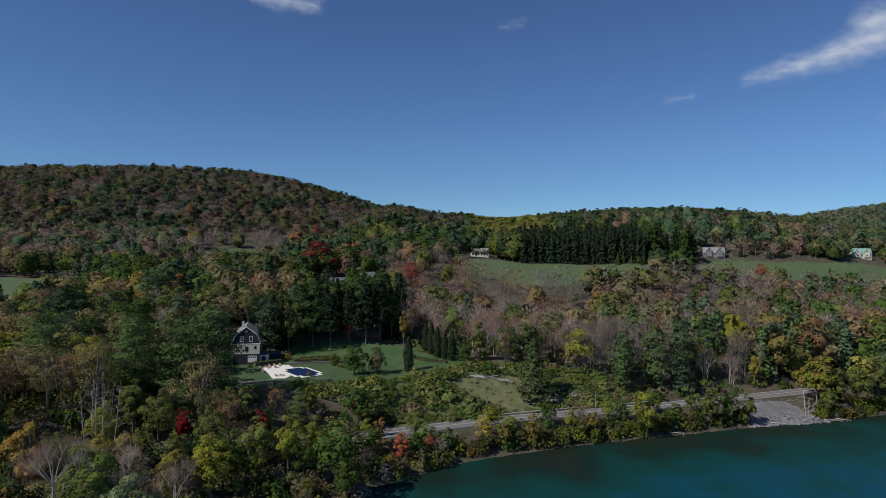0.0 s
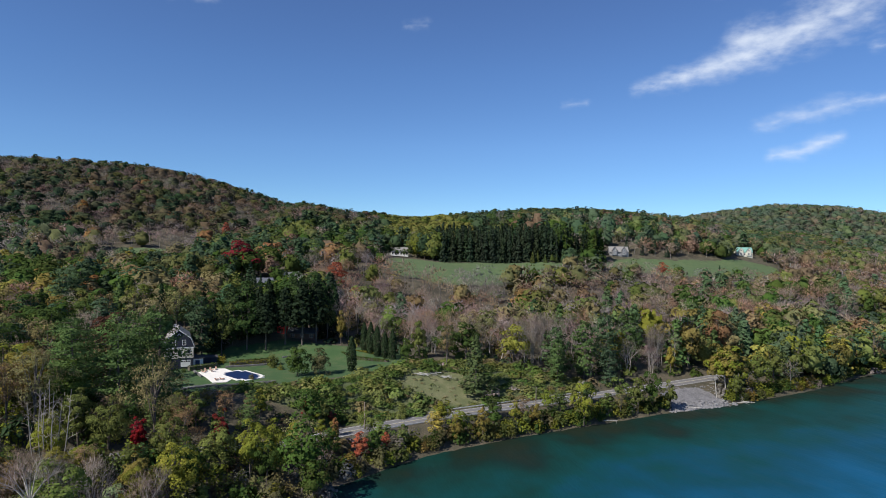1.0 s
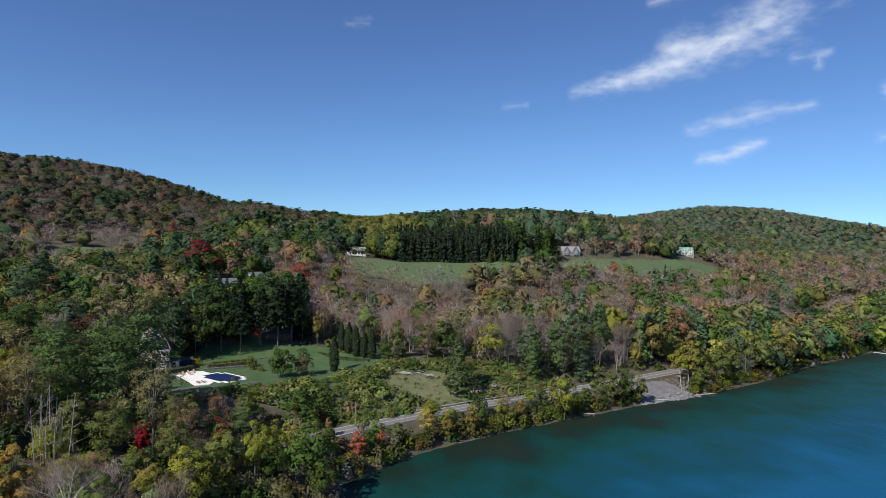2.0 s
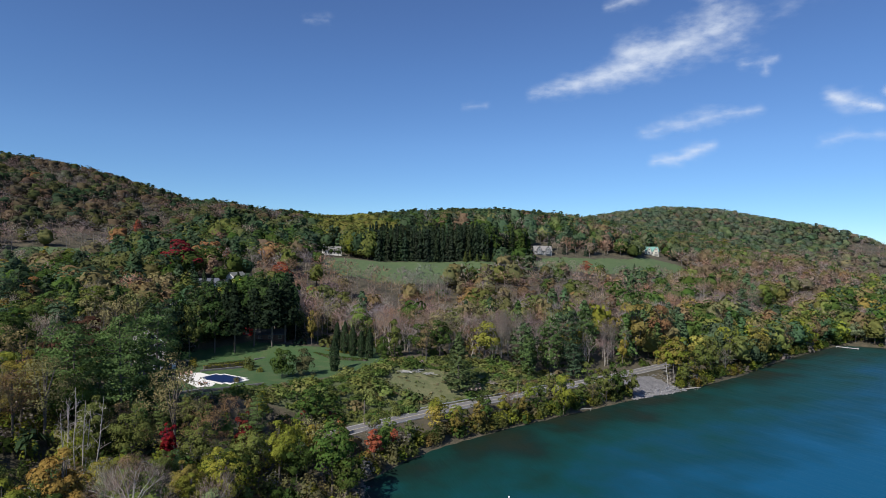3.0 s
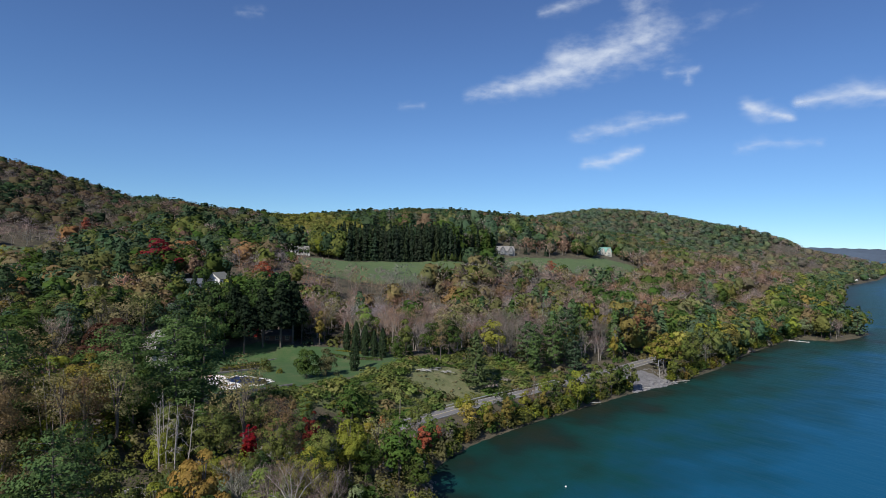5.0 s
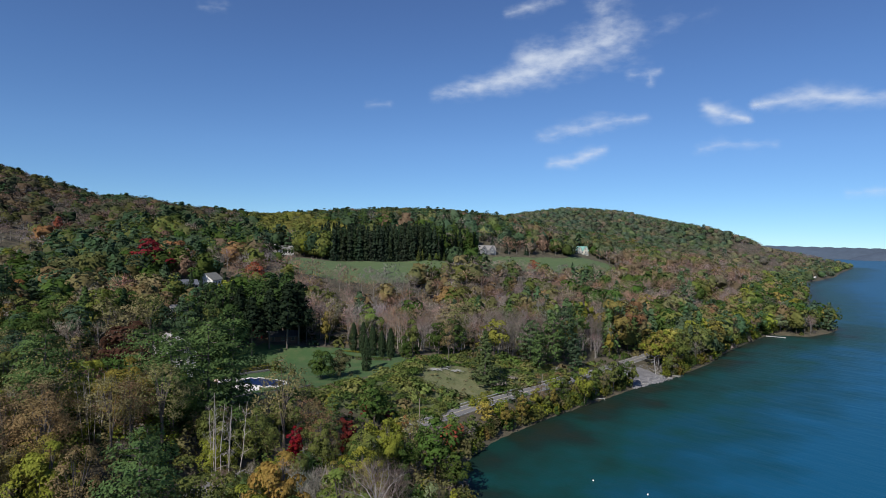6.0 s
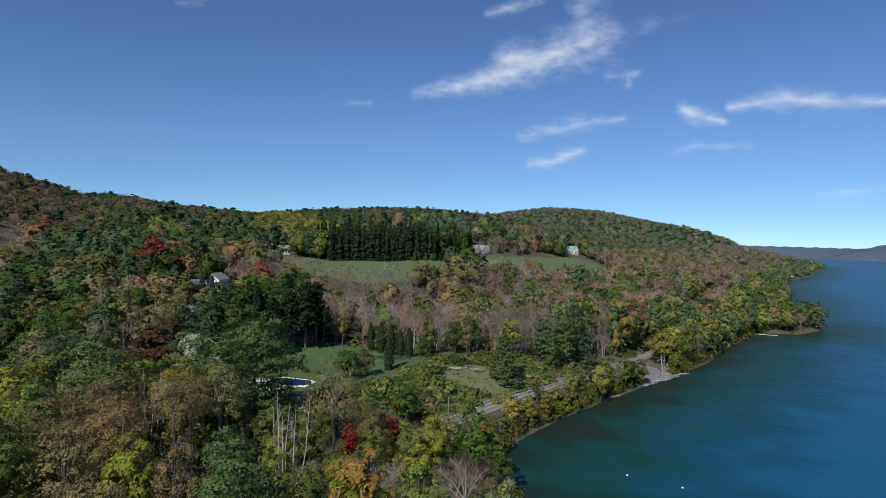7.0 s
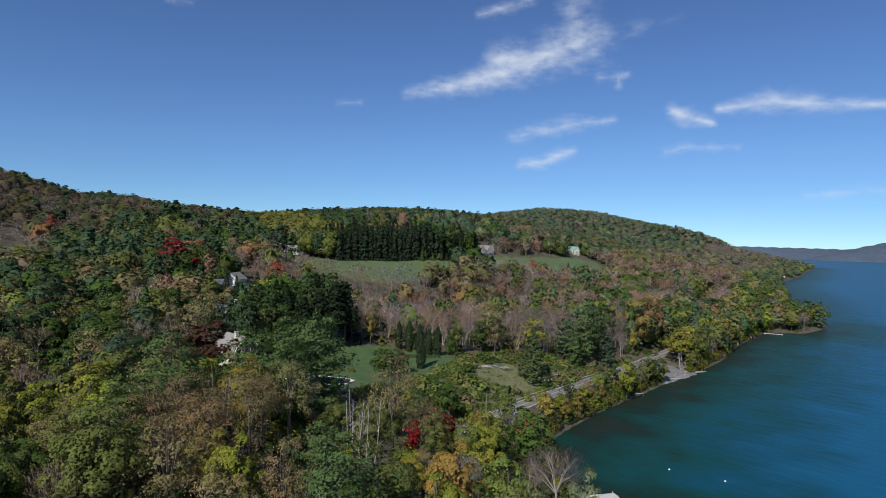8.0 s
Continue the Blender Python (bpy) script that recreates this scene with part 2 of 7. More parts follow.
def ground_material():
    m = bpy.data.materials.new("ground_cover")
    m.use_nodes = True
    n, l = m.node_tree.nodes, m.node_tree.links
    b = n["Principled BSDF"]
    b.inputs["Roughness"].default_value = 0.95
    co = n.new("ShaderNodeTexCoord")

    def noise_at(scale, detail=6):
        t = n.new("ShaderNodeTexNoise")
        t.inputs["Scale"].default_value, t.inputs["Detail"].default_value = scale, detail
        l.new(co.outputs["Object"], t.inputs[0])
        return t.outputs[0]

    def ramp(src, stops):
        r = n.new("ShaderNodeValToRGB")
        while len(r.color_ramp.elements) < len(stops):
            r.color_ramp.elements.new(0.5)
        for e, (p, c) in zip(r.color_ramp.elements, stops):
            e.position, e.color = p, (*c, 1)
        l.new(src, r.inputs[0])
        return r.outputs[0]

    big, mid, fine = noise_at(0.03), noise_at(0.22), noise_at(2.2)
    both = n.new("ShaderNodeMath")
    both.operation = "MULTIPLY_ADD"
    both.inputs[1].default_value = 0.5
    l.new(fine, both.inputs[0])
    half = n.new("ShaderNodeMath")
    half.operation = "MULTIPLY"
    half.inputs[1].default_value = 0.5
    l.new(mid, half.inputs[0])
    l.new(half.outputs[0], both.inputs[2])
    grain = both.outputs[0]
    floor = ramp(grain, [(0.36, (0.036, 0.036, 0.020)), (0.5, (0.074, 0.064, 0.040)), (0.64, (0.125, 0.098, 0.064))])
    kinds = [("lawn", [(0.3, (0.026, 0.068, 0.019)), (0.5, (0.042, 0.092, 0.026)), (0.64, (0.088, 0.104, 0.042))]),
             ("meadow", [(0.32, (0.056, 0.092, 0.034)), (0.5, (0.076, 0.120, 0.044)), (0.68, (0.110, 0.132, 0.055))]),
             ("scrub", [(0.34, (0.062, 0.082, 0.028)), (0.5, (0.090, 0.108, 0.040)), (0.66, (0.145, 0.140, 0.066))]),
             ("clearing", [(0.34, (0.080, 0.096, 0.038)), (0.5, (0.118, 0.128, 0.054)), (0.66, (0.180, 0.168, 0.088))]),
             ("gravel", [(0.36, (0.095, 0.09, 0.09)), (0.5, (0.16, 0.155, 0.158)), (0.64, (0.25, 0.24, 0.24))])]
    col = floor
    for name, stops in kinds:
        at = n.new("ShaderNodeAttribute")
        at.attribute_name = name
        edge = n.new("ShaderNodeMath")
        edge.operation = "ADD"
        l.new(at.outputs["Fac"], edge.inputs[0])
        l.new(mid, edge.inputs[1])
        step = n.new("ShaderNodeMapRange")
        step.inputs[1].default_value, step.inputs[2].default_value = 0.92, 1.10
        l.new(edge.outputs[0], step.inputs[0])
        mix = n.new("ShaderNodeMix")
        mix.data_type = "RGBA"
        l.new(step.outputs[0], mix.inputs[0])
        l.new(col, mix.inputs[6])
        l.new(ramp(grain, stops), mix.inputs[7])
        col = mix.outputs[2]
    l.new(col, b.inputs["Base Color"])
    bp = n.new("ShaderNodeBump")
    bp.inputs["Strength"].default_value, bp.inputs["Distance"].default_value = 0.6, 0.5
    l.new(grain, bp.inputs["Height"])
    l.new(bp.outputs[0], b.inputs["Normal"])
    return m


gx = axis([(-2400, 150), (-900, 40), (-340, 10), (-160, 3), (160, 4), (420, 12), (900, 40), (2200, 150), (4700, 150)])
gy = axis([(-900, 150), (-150, 30), (60, 6), (150, 3), (290, 8), (600, 20), (1600, 100), (4700, 100)])
ground, gco = sheet("ground", gx, gy, height, ground_material())
tagged(ground, "leaf-strewn forest floor with lawns, meadows and a gravel bank", "ground", kind="structure")


def put_mask(name, values):
    at = ground.data.attributes.new(name, "FLOAT", "POINT")
    at.data.foreach_set("value", values.astype(np.float32))


GX, GY = gco[:, 0], gco[:, 1]
put_mask("lawn", soft_mask(LAWN, GX, GY, 5))
put_mask("meadow", np.max([soft_mask(p, GX, GY, 14) for p in MEADOWS], axis=0))
put_mask("scrub", soft_mask(SCRUB, GX, GY, 8))
put_mask("clearing", smooth(12.5, 6.0, np.hypot((GX - 21) / 1.9, GY - 216 - 0.10 * (GX - 21))) * soft_mask(SCRUB, GX, GY, 4))
shore_strip = smooth(3.5, 0.5, np.abs(inland(GX, GY) + 0.4)) * 0.24
put_mask("gravel", np.maximum(soft_mask(BANK, GX, GY, 5), shore_strip))


def water_material():
    m = bpy.data.materials.new("lake_water")
    m.use_nodes = True
    n, l = m.node_tree.nodes, m.node_tree.links
    n.remove(n["Principled BSDF"])
    deep, gloss, both, fr, calm = n.new("ShaderNodeBsdfDiffuse"), n.new("ShaderNodeBsdfGlossy"), n.new("ShaderNodeMixShader"), n.new("ShaderNodeFresnel"), n.new("ShaderNodeMath")
    gloss.inputs["Roughness"].default_value = 0.34
    fr.inputs["IOR"].default_value = 1.33
    calm.operation = "MULTIPLY"
    calm.inputs[1].default_value = 0.32
    l.new(fr.outputs[0], calm.inputs[0])
    l.new(calm.outputs[0], both.inputs[0])
    l.new(deep.outputs[0], both.inputs[1])
    l.new(gloss.outputs[0], both.inputs[2])
    l.new(both.outputs[0], n["Material Output"].inputs[0])
    co = n.new("ShaderNodeTexCoord")
    dep = n.new("ShaderNodeAttribute")
    dep.attribute_name = "depth"
    bed = n.new("ShaderNodeTexNoise")
    bed.inputs["Scale"].default_value, bed.inputs["Detail"].default_value = 0.045, 6
    l.new(co.outputs["Object"], bed.inputs[0])
    shift = n.new("ShaderNodeMath")
    shift.operation = "MULTIPLY_ADD"
    shift.inputs[1].default_value, shift.inputs[2].default_value = 0.95, -0.45
    l.new(bed.outputs[0], shift.inputs[0])
    tot = n.new("ShaderNodeMath")
    tot.operation = "ADD"
    l.new(dep.outputs["Fac"], tot.inputs[0])
    l.new(shift.outputs[0], tot.inputs[1])
    r = n.new("ShaderNodeValToRGB")
    stops = [(0.0, (0.014, 0.022, 0.014)), (0.09, (0.008, 0.024, 0.018)), (0.21, (0.006, 0.038, 0.031)), (0.36, (0.005, 0.050, 0.050)), (0.58, (0.005, 0.058, 0.094)), (0.88, (0.007, 0.084, 0.170))]
    while len(r.color_ramp.elements) < len(stops):
        r.color_ramp.elements.new(0.5)
    for e, (p, c) in zip(r.color_ramp.elements, stops):
        e.position, e.color = p, (*c, 1)
    l.new(tot.outputs[0], r.inputs[0])
    l.new(r.outputs[0], deep.inputs[0])
    mp = n.new("ShaderNodeMapping")
    mp.vector_type = "TEXTURE"
    mp.inputs["Rotation"].default_value = (0, 0, radians(-80))
    mp.inputs["Scale"].default_value = (3.0, 1.0, 1.0)
    l.new(co.outputs["Object"], mp.inputs[0])
    w1, w2 = n.new("ShaderNodeTexNoise"), n.new("ShaderNodeTexNoise")
    w1.inputs["Scale"].default_value, w1.inputs["Detail"].default_value = 0.26, 3
    w2.inputs["Scale"].default_value, w2.inputs["Detail"].default_value = 1.6, 3
    l.new(mp.outputs[0], w1.inputs[0])
    l.new(mp.outputs[0], w2.inputs[0])
    ws = n.new("ShaderNodeMath")
    ws.operation = "MULTIPLY_ADD"
    ws.inputs[1].default_value = 0.25
    l.new(w2.outputs[0], ws.inputs[0])
    l.new(w1.outputs[0], ws.inputs[2])
    bp = n.new("ShaderNodeBump")
    bp.inputs["Strength"].default_value, bp.inputs["Distance"].default_value = 0.4, 0.9
    l.new(ws.outputs[0], bp.inputs["Height"])
    swell = n.new("ShaderNodeBump")
    swell.inputs["Strength"].default_value, swell.inputs["Distance"].default_value = 0.26, 0.8
    l.new(ws.outputs[0], swell.inputs["Height"])
    l.new(swell.outputs[0], deep.inputs["Normal"])
    l.new(bp.outputs[0], gloss.inputs["Normal"])
    l.new(bp.outputs[0], fr.inputs["Normal"])
    return m


wx = axis([(-2400, 300), (-300, 30), (-60, 5), (440, 20), (1200, 150), (4700, 150)])
wy = axis([(-900, 100), (60, 12), (120, 5), (320, 20), (900, 100), (4700, 100)])
water, wco = sheet("water", wx, wy, lambda x, y: np.zeros(x.shape), water_material())
at = water.data.attributes.new("depth", "FLOAT", "POINT")
at.data.foreach_set("value", np.clip(-inland(wco[:, 0], wco[:, 1]) / 95, 0, 1).astype(np.float32))
tagged(water, "clear teal lake water with fine ripples", "lake", kind="structure")


# ---- things and parts ----
def part(name, bm, mat, parent=None, label="", smooth_faces=False):
    """Links a bmesh as one mesh object, under a thing or a part."""
    me = bpy.data.meshes.new(name)
    bm.normal_update()
    bm.to_mesh(me)
    bm.free()
    me.materials.append(mat)
    if smooth_faces:
        me.shade_smooth()
    ob = new(name, me)
    ob.parent = parent
    if label:
        tagged(ob, label)
    return ob


def thing(name, m, label, category, group=""):
    ob = new(name)
    ob.matrix_world = m
    ob.empty_display_size = 0.5
    return tagged(ob, label, category, group)


# ---- plants: leaf clusters as small bent quads ----
def unit(v):
    return v / (np.linalg.norm(v, axis=-1, keepdims=True) + 1e-9)


def quads_at(c, nrm, half, rng, stretch=1.0, shade=None):
    """A small crooked quad at each place, facing along nrm; shade: the way its foliage mass faces."""
    k = len(c)
    nrm = unit(nrm)
    u = unit(np.cross(nrm, rng.normal(size=(k, 3))))
    v = np.cross(nrm, u)
    h = np.broadcast_to(np.asarray(half, float).reshape(-1, 1), (k, 1)) * rng.uniform(0.6, 1.4, (k, 1))
    out = np.empty((k, 4, 3))
    for j, (su, sv) in enumerate(((-1, -0.35), (0.25, -1), (1, 0.35), (-0.25, 1))):
        out[:, j] = c + u * h * stretch * su * rng.uniform(0.7, 1.25, (k, 1)) + v * h * sv * rng.uniform(0.7, 1.25, (k, 1)) + nrm * h * rng.uniform(-0.25, 0.25, (k, 1))
    soft = np.zeros((k, 3)) if shade is None else unit(shade)
    return np.concatenate([out.reshape(-1, 3), np.repeat(soft, 4, axis=0)], axis=1)


def blades_at(c, d, length, half, rng, shade):
    """A thin tapering blade from each place along d, broadside to shade: twigs and needle sprays."""
    k = len(c)
    d, shade = unit(d), unit(shade)
    v = unit(np.cross(d, shade + rng.normal(size=(k, 3)) * 0.4))
    ln = np.broadcast_to(np.asarray(length, float).reshape(-1, 1), (k, 1)) * rng.uniform(0.6, 1.35, (k, 1))
    w = np.broadcast_to(np.asarray(half, float).reshape(-1, 1), (k, 1)) * rng.uniform(0.7, 1.3, (k, 1))
    out = np.stack([c - v * w, c + v * w, c + d * ln + v * w * 0.3, c + d * ln - v * w * 0.3], axis=1)
    return np.concatenate([out.reshape(-1, 3), np.repeat(shade, 4, axis=0)], axis=1)


def tube(points, radii, sides=5):
    """A tapered limb along points: vertices and quads."""
    pts = np.asarray(points, float)
    ang = np.arange(sides) * 2 * np.pi / sides
    verts, quads = [], []
    for i, p in enumerate(pts):
        d = pts[min(i + 1, len(pts) - 1)] - pts[max(i - 1, 0)]
        d = d / (np.linalg.norm(d) + 1e-9)
        u = np.cross(d, (0.3, 0.9, 0.1) if abs(d[2]) > 0.9 else (0, 0, 1))
        u /= np.linalg.norm(u)
        w = np.cross(d, u)
        verts.append(p + radii[i] * (np.cos(ang)[:, None] * u + np.sin(ang)[:, None] * w))
    for i in range(len(pts) - 1):
        for j in range(sides):
            a, b = i * sides + j, i * sides + (j + 1) % sides
            quads.append((a, b, b + sides, a + sides))
    return np.concatenate(verts), np.array(quads)


def gather(tubes):
    vs, qs, k = [], [], 0
    for v, q in tubes:
        vs.append(v)
        qs.append(q + k)
        k += len(v)
    return np.concatenate(vs), np.concatenate(qs)


def canopy(*pieces):
    """Joins lists of leaf quads, and sheets with quads of their own, into one list of vertices and quads."""
    vs, qs, k = [], [], 0
    for p in pieces:
        v, q = p if isinstance(p, tuple) else (p, np.arange(len(p)).reshape(-1, 4))
        vs.append(v)
        qs.append(q + k)
        k += len(v)
    return np.concatenate(vs), np.concatenate(qs)


def heart(rng, mid, axes, around, up, size, rough=0.12):
    """The dense inside of a far crown: a closed uneven sheet of leaves, shaded as one round mass."""
    th = np.linspace(0.10, 2.55, up)[:, None] + rng.normal(size=(up, around)) * 0.06
    ph = np.arange(around)[None, :] * 2 * np.pi / around + rng.normal(size=(up, around)) * 0.12 + np.arange(up)[:, None] * 0.35
    d = np.stack([np.sin(th) * np.cos(ph), np.sin(th) * np.sin(ph), np.cos(th)], axis=-1)
    p = (mid + d * (size * (1 + rough * rng.normal(size=(up, around))))[..., None] * axes).reshape(-1, 3)
    i = np.arange(up * around).reshape(up, around)
    n = np.roll(i, -1, axis=1)
    q = np.stack([i[:-1], i[1:], n[1:], n[:-1]], axis=-1).reshape(-1, 4)
    return np.concatenate([p, unit(d.reshape(-1, 3) + rng.normal(size=(len(p), 3)) * 0.34)], axis=1), q


def stem(rng, tall, reach=0.86, thick=0.019):
    """A trunk with a slight bend."""
    bx, by = rng.normal(size=2) * tall * 0.018
    return tube([(0, 0, -0.4), (bx * 0.3, by * 0.3, tall * 0.25), (bx, by, tall * 0.55), (bx * 1.4, by * 1.4, tall * reach)], [tall * thick, tall * thick * 0.75, tall * thick * 0.5, 0.03])


def lumps_of(rng, tall, wide, low, lumps, egg=0.28):
    """Where the leaf masses of a round crown lie: centres, radii and the way out from the crown's heart."""
    mid, rz = tall * (1 + low) / 2, tall * (1 - low) / 2
    k = np.arange(lumps) + 0.5
    th = np.arccos(1 - 1.72 * k / lumps)
    ph = k * 2.4 + rng.uniform(0, 6)
    d = np.column_stack([np.sin(th) * np.cos(ph), np.sin(th) * np.sin(ph), np.cos(th)]) + rng.normal(size=(lumps, 3)) * 0.16
    lop = 1 + 0.10 * np.sin(ph * 2 + rng.uniform(0, 6)) + 0.10 * rng.normal(size=lumps)
    taper = 1 - egg * np.clip(d[:, 2], 0, 1)
    far = rng.uniform(0.50, 0.84, lumps) * lop
    rad = rng.uniform(0.70, 1.30, lumps) * wide / 2 * 1.30 / math.sqrt(lumps)
    cen = np.array([0, 0, mid]) + d * far[:, None] * np.column_stack([wide / 2 * taper, wide / 2 * taper, np.full(lumps, rz)])
    # no mass stands above the top or sinks below the lowest boughs
    cen[:, 2] = np.clip(cen[:, 2], tall * low + rad * 0.45, tall - rad * 0.55)
    return cen, rad, unit(d), np.array([0, 0, mid - rz * 0.25]), np.array([wide / 2, wide / 2, rz])


def leafy(seed, tall, wide, low, lumps, leaves, half, fill=0.14, flat=0.80, loose=0.0, egg=0.28, soft=0.35, core=None, down=0.5, long=1.0):
    """A broad-crowned tree: leaf masses on limbs, each a shell of leaf clusters, with gaps between them."""
    rng = np.random.default_rng(seed)
    cen, rad, out, mid, axes = lumps_of(rng, tall, wide, low, lumps, egg)
    w = rng.choice(lumps, leaves, p=rad ** 2 / (rad ** 2).sum())
    d = unit(rng.normal(size=(leaves, 3)) + out[w] * 0.7 + (0, 0, down))
    r = rad[w] * (rng.uniform(0.82, 1.05, leaves) + loose * rng.normal(size=leaves))
    # the shell of a mass is itself knotted
    knot = unit(rng.normal(size=(lumps, 7, 3)))
    r = r * (0.80 + 0.34 * np.clip((knot[w] * d[:, None, :]).sum(axis=2).max(axis=1), 0, 1))
    c = cen[w] + d * r[:, None] * (1, 1, flat)
    nrm = d + out[w] * 0.3 + rng.normal(size=(leaves, 3)) * 0.30
    k = int(leaves * fill)
    size = np.full(leaves, half)
    if k:
        di = unit(rng.normal(size=(k, 3)))
        c[:k] = mid + (0, 0, axes[2] * 0.2) + di * rng.uniform(0.1, 0.55, (k, 1)) * axes
        nrm[:k] = di + (0, 0, 0.3)
        size[:k] = half * 1.7
    shade = d * (0.9 - 0.7 * soft) + unit((c - mid) / axes) * (0.35 + 0.6 * soft) + (0, 0, 0.12) + rng.normal(size=(leaves, 3)) * 0.13
    tubes = [stem(rng, tall)]
    for i in range(min(lumps, 8)):
        z0 = tall * rng.uniform(max(low - 0.02, 0.14), 0.55)
        tubes.append(tube([(0, 0, z0), cen[i] * (0.55, 0.55, 0.5) + (0, 0, z0 * 0.5 + 0.2), cen[i]], [tall * 0.009, tall * 0.006, 0.03], 4))
    lv = quads_at(c, nrm, size, rng, long, shade)
    if core:
        return gather(tubes), canopy(lv, heart(rng, mid + (0, 0, axes[2] * 0.2), axes, *core))
    return gather(tubes), canopy(lv)


def mound(seed, tall, wide, leaves, half, humps=3):
    """A low shrub or tangle: a few humps of leaf clusters down to the ground."""
    rng = np.random.default_rng(seed)
    a = np.arange(humps) * 2.4 + rng.uniform(0, 6)
    off = rng.uniform(0.15, 0.5, humps) * wide / 2 * (humps > 1)
    top = tall * rng.uniform(0.65, 1.0, humps)
    top[0] = tall
    w = rng.integers(0, humps, leaves)
    d = unit(rng.normal(size=(leaves, 3)) + (0, 0, 0.35))
    d[:, 2] = np.abs(d[:, 2])
    rr = (wide / 2 - off[w] * 0.6) * (0.75 + 0.18 * np.sin(np.arctan2(d[:, 1], d[:, 0]) * 3 + w))
    c = np.column_stack([np.cos(a[w]) * off[w], np.sin(a[w]) * off[w], np.zeros(leaves)]) + d * np.column_stack([rr, rr, top[w]]) * rng.uniform(0.72, 1.03, (leaves, 1))
    nrm = d + (0, 0, 0.25) + rng.normal(size=(leaves, 3)) * 0.32
    shade = d * 0.7 + (0, 0, 0.5) + rng.normal(size=(leaves, 3)) * 0.14
    return gather([tube([(0, 0, -0.2), (0, 0, tall * 0.4), (0, 0, tall * 0.7)], [0.05, 0.04, 0.02])]), canopy(quads_at(c, nrm, half, rng, 1.0, shade))


def haze(seed, tall, wide, low, blades, length, half, forks=5, thick=0.015):
    """A leafless tree: a pale stem, a few limbs and a rounded cloud of fine twigs."""
    rng = np.random.default_rng(seed)
    mid, axes = np.array([0, 0, tall * (1 + low) / 2]), np.array([wide / 2, wide / 2, tall * (1 - low) / 2])
    d = unit(rng.normal(size=(blades, 3)) + (0, 0, 0.25))
    bumps = unit(rng.normal(size=(9, 3)) + (0, 0, 0.3))
    edge = 0.80 + 0.26 * np.clip((d @ bumps.T).max(axis=1), 0, 1) ** 2
    c = mid + d * (rng.uniform(0.12, 1.0, blades) ** 0.55 * edge)[:, None] * axes
    go = d * (0.7, 0.7, 0.4) + (0, 0, 0.35) + rng.normal(size=(blades, 3)) * 0.42
    lv = blades_at(c, go, length, half, rng, d * 0.9 + (0, 0, 0.35) + rng.normal(size=(blades, 3)) * 0.3)
    tubes = [stem(rng, tall, 0.9, thick)]
    for i in range(forks):
        z0, a = tall * rng.uniform(max(low - 0.05, 0.25), 0.6), i * 2.4
        e = np.array([math.cos(a) * wide * 0.32, math.sin(a) * wide * 0.32, min(z0 + tall * 0.3, tall * 0.9)])
        tubes.append(tube([(0, 0, z0), e * (0.45, 0.45, 0.5) + (0, 0, z0 * 0.5), e], [tall * 0.006, tall * 0.004, 0.02], 3))
    return gather(tubes), canopy(lv)


def spire(seed, tall, wide, low, leaves, half, droop=0.28, layers=15, point=0.85, ragged=0.22):
    """A spruce or fir: drooping boughs in whorls, dense to the stem."""
    rng = np.random.default_rng(seed)
    k = rng.uniform(0, 1, leaves) ** 1.35
    tier = np.floor(k * layers)
    boughs = rng.integers(0, 8, leaves)
    ang = boughs * 2 * np.pi / 8 + tier * 1.7 + rng.normal(size=leaves) * 0.2
    lay = np.clip((tier + rng.uniform(0.0, 0.75, leaves)) / layers, 0, 1)
    long = rng.uniform(1 - ragged, 1 + ragged, (layers + 1, 8))[tier.astype(int), boughs]
    reach = wide / 2 * (0.03 + 0.97 * (1 - lay) ** point) * long
    f = rng.uniform(0.15, 1.0, leaves) ** 0.55
    r = reach * f
    z = tall * (low + (1 - low) * lay) - droop * r + 0.22 * r * f + 0.02 * tall * rng.normal(size=leaves) * 0.5
    c = np.column_stack([np.cos(ang) * r, np.sin(ang) * r, np.maximum(z, 0.3)])
    side = np.column_stack([np.cos(ang), np.sin(ang), np.zeros(leaves)])
    nrm = side * 0.75 + (0, 0, 0.75) + rng.normal(size=(leaves, 3)) * 0.38
    shade = side * 0.9 + np.column_stack([np.zeros(leaves), np.zeros(leaves), 0.2 + 0.7 * f]) + rng.normal(size=(leaves, 3)) * 0.25
    tubes = [tube([(0, 0, -0.4), (0, 0, tall * 0.5), (0, 0, tall * 0.97)], [tall * 0.016, tall * 0.010, 0.03])]
    for i in range(8):
        z0 = tall * (low + (0.8 - low) * i / 8)
        rr = wide / 2 * (1 - (z0 / tall - low) / (1 - low)) ** point * 0.7
        tubes.append(tube([(0, 0, z0), (math.cos(i * 2.4) * rr, math.sin(i * 2.4) * rr, z0 - droop * rr)], [tall * 0.004, 0.02], 3))
    return gather(tubes), canopy(quads_at(c, nrm, half * (0.6 + 0.55 * f), rng, 1.35, shade))


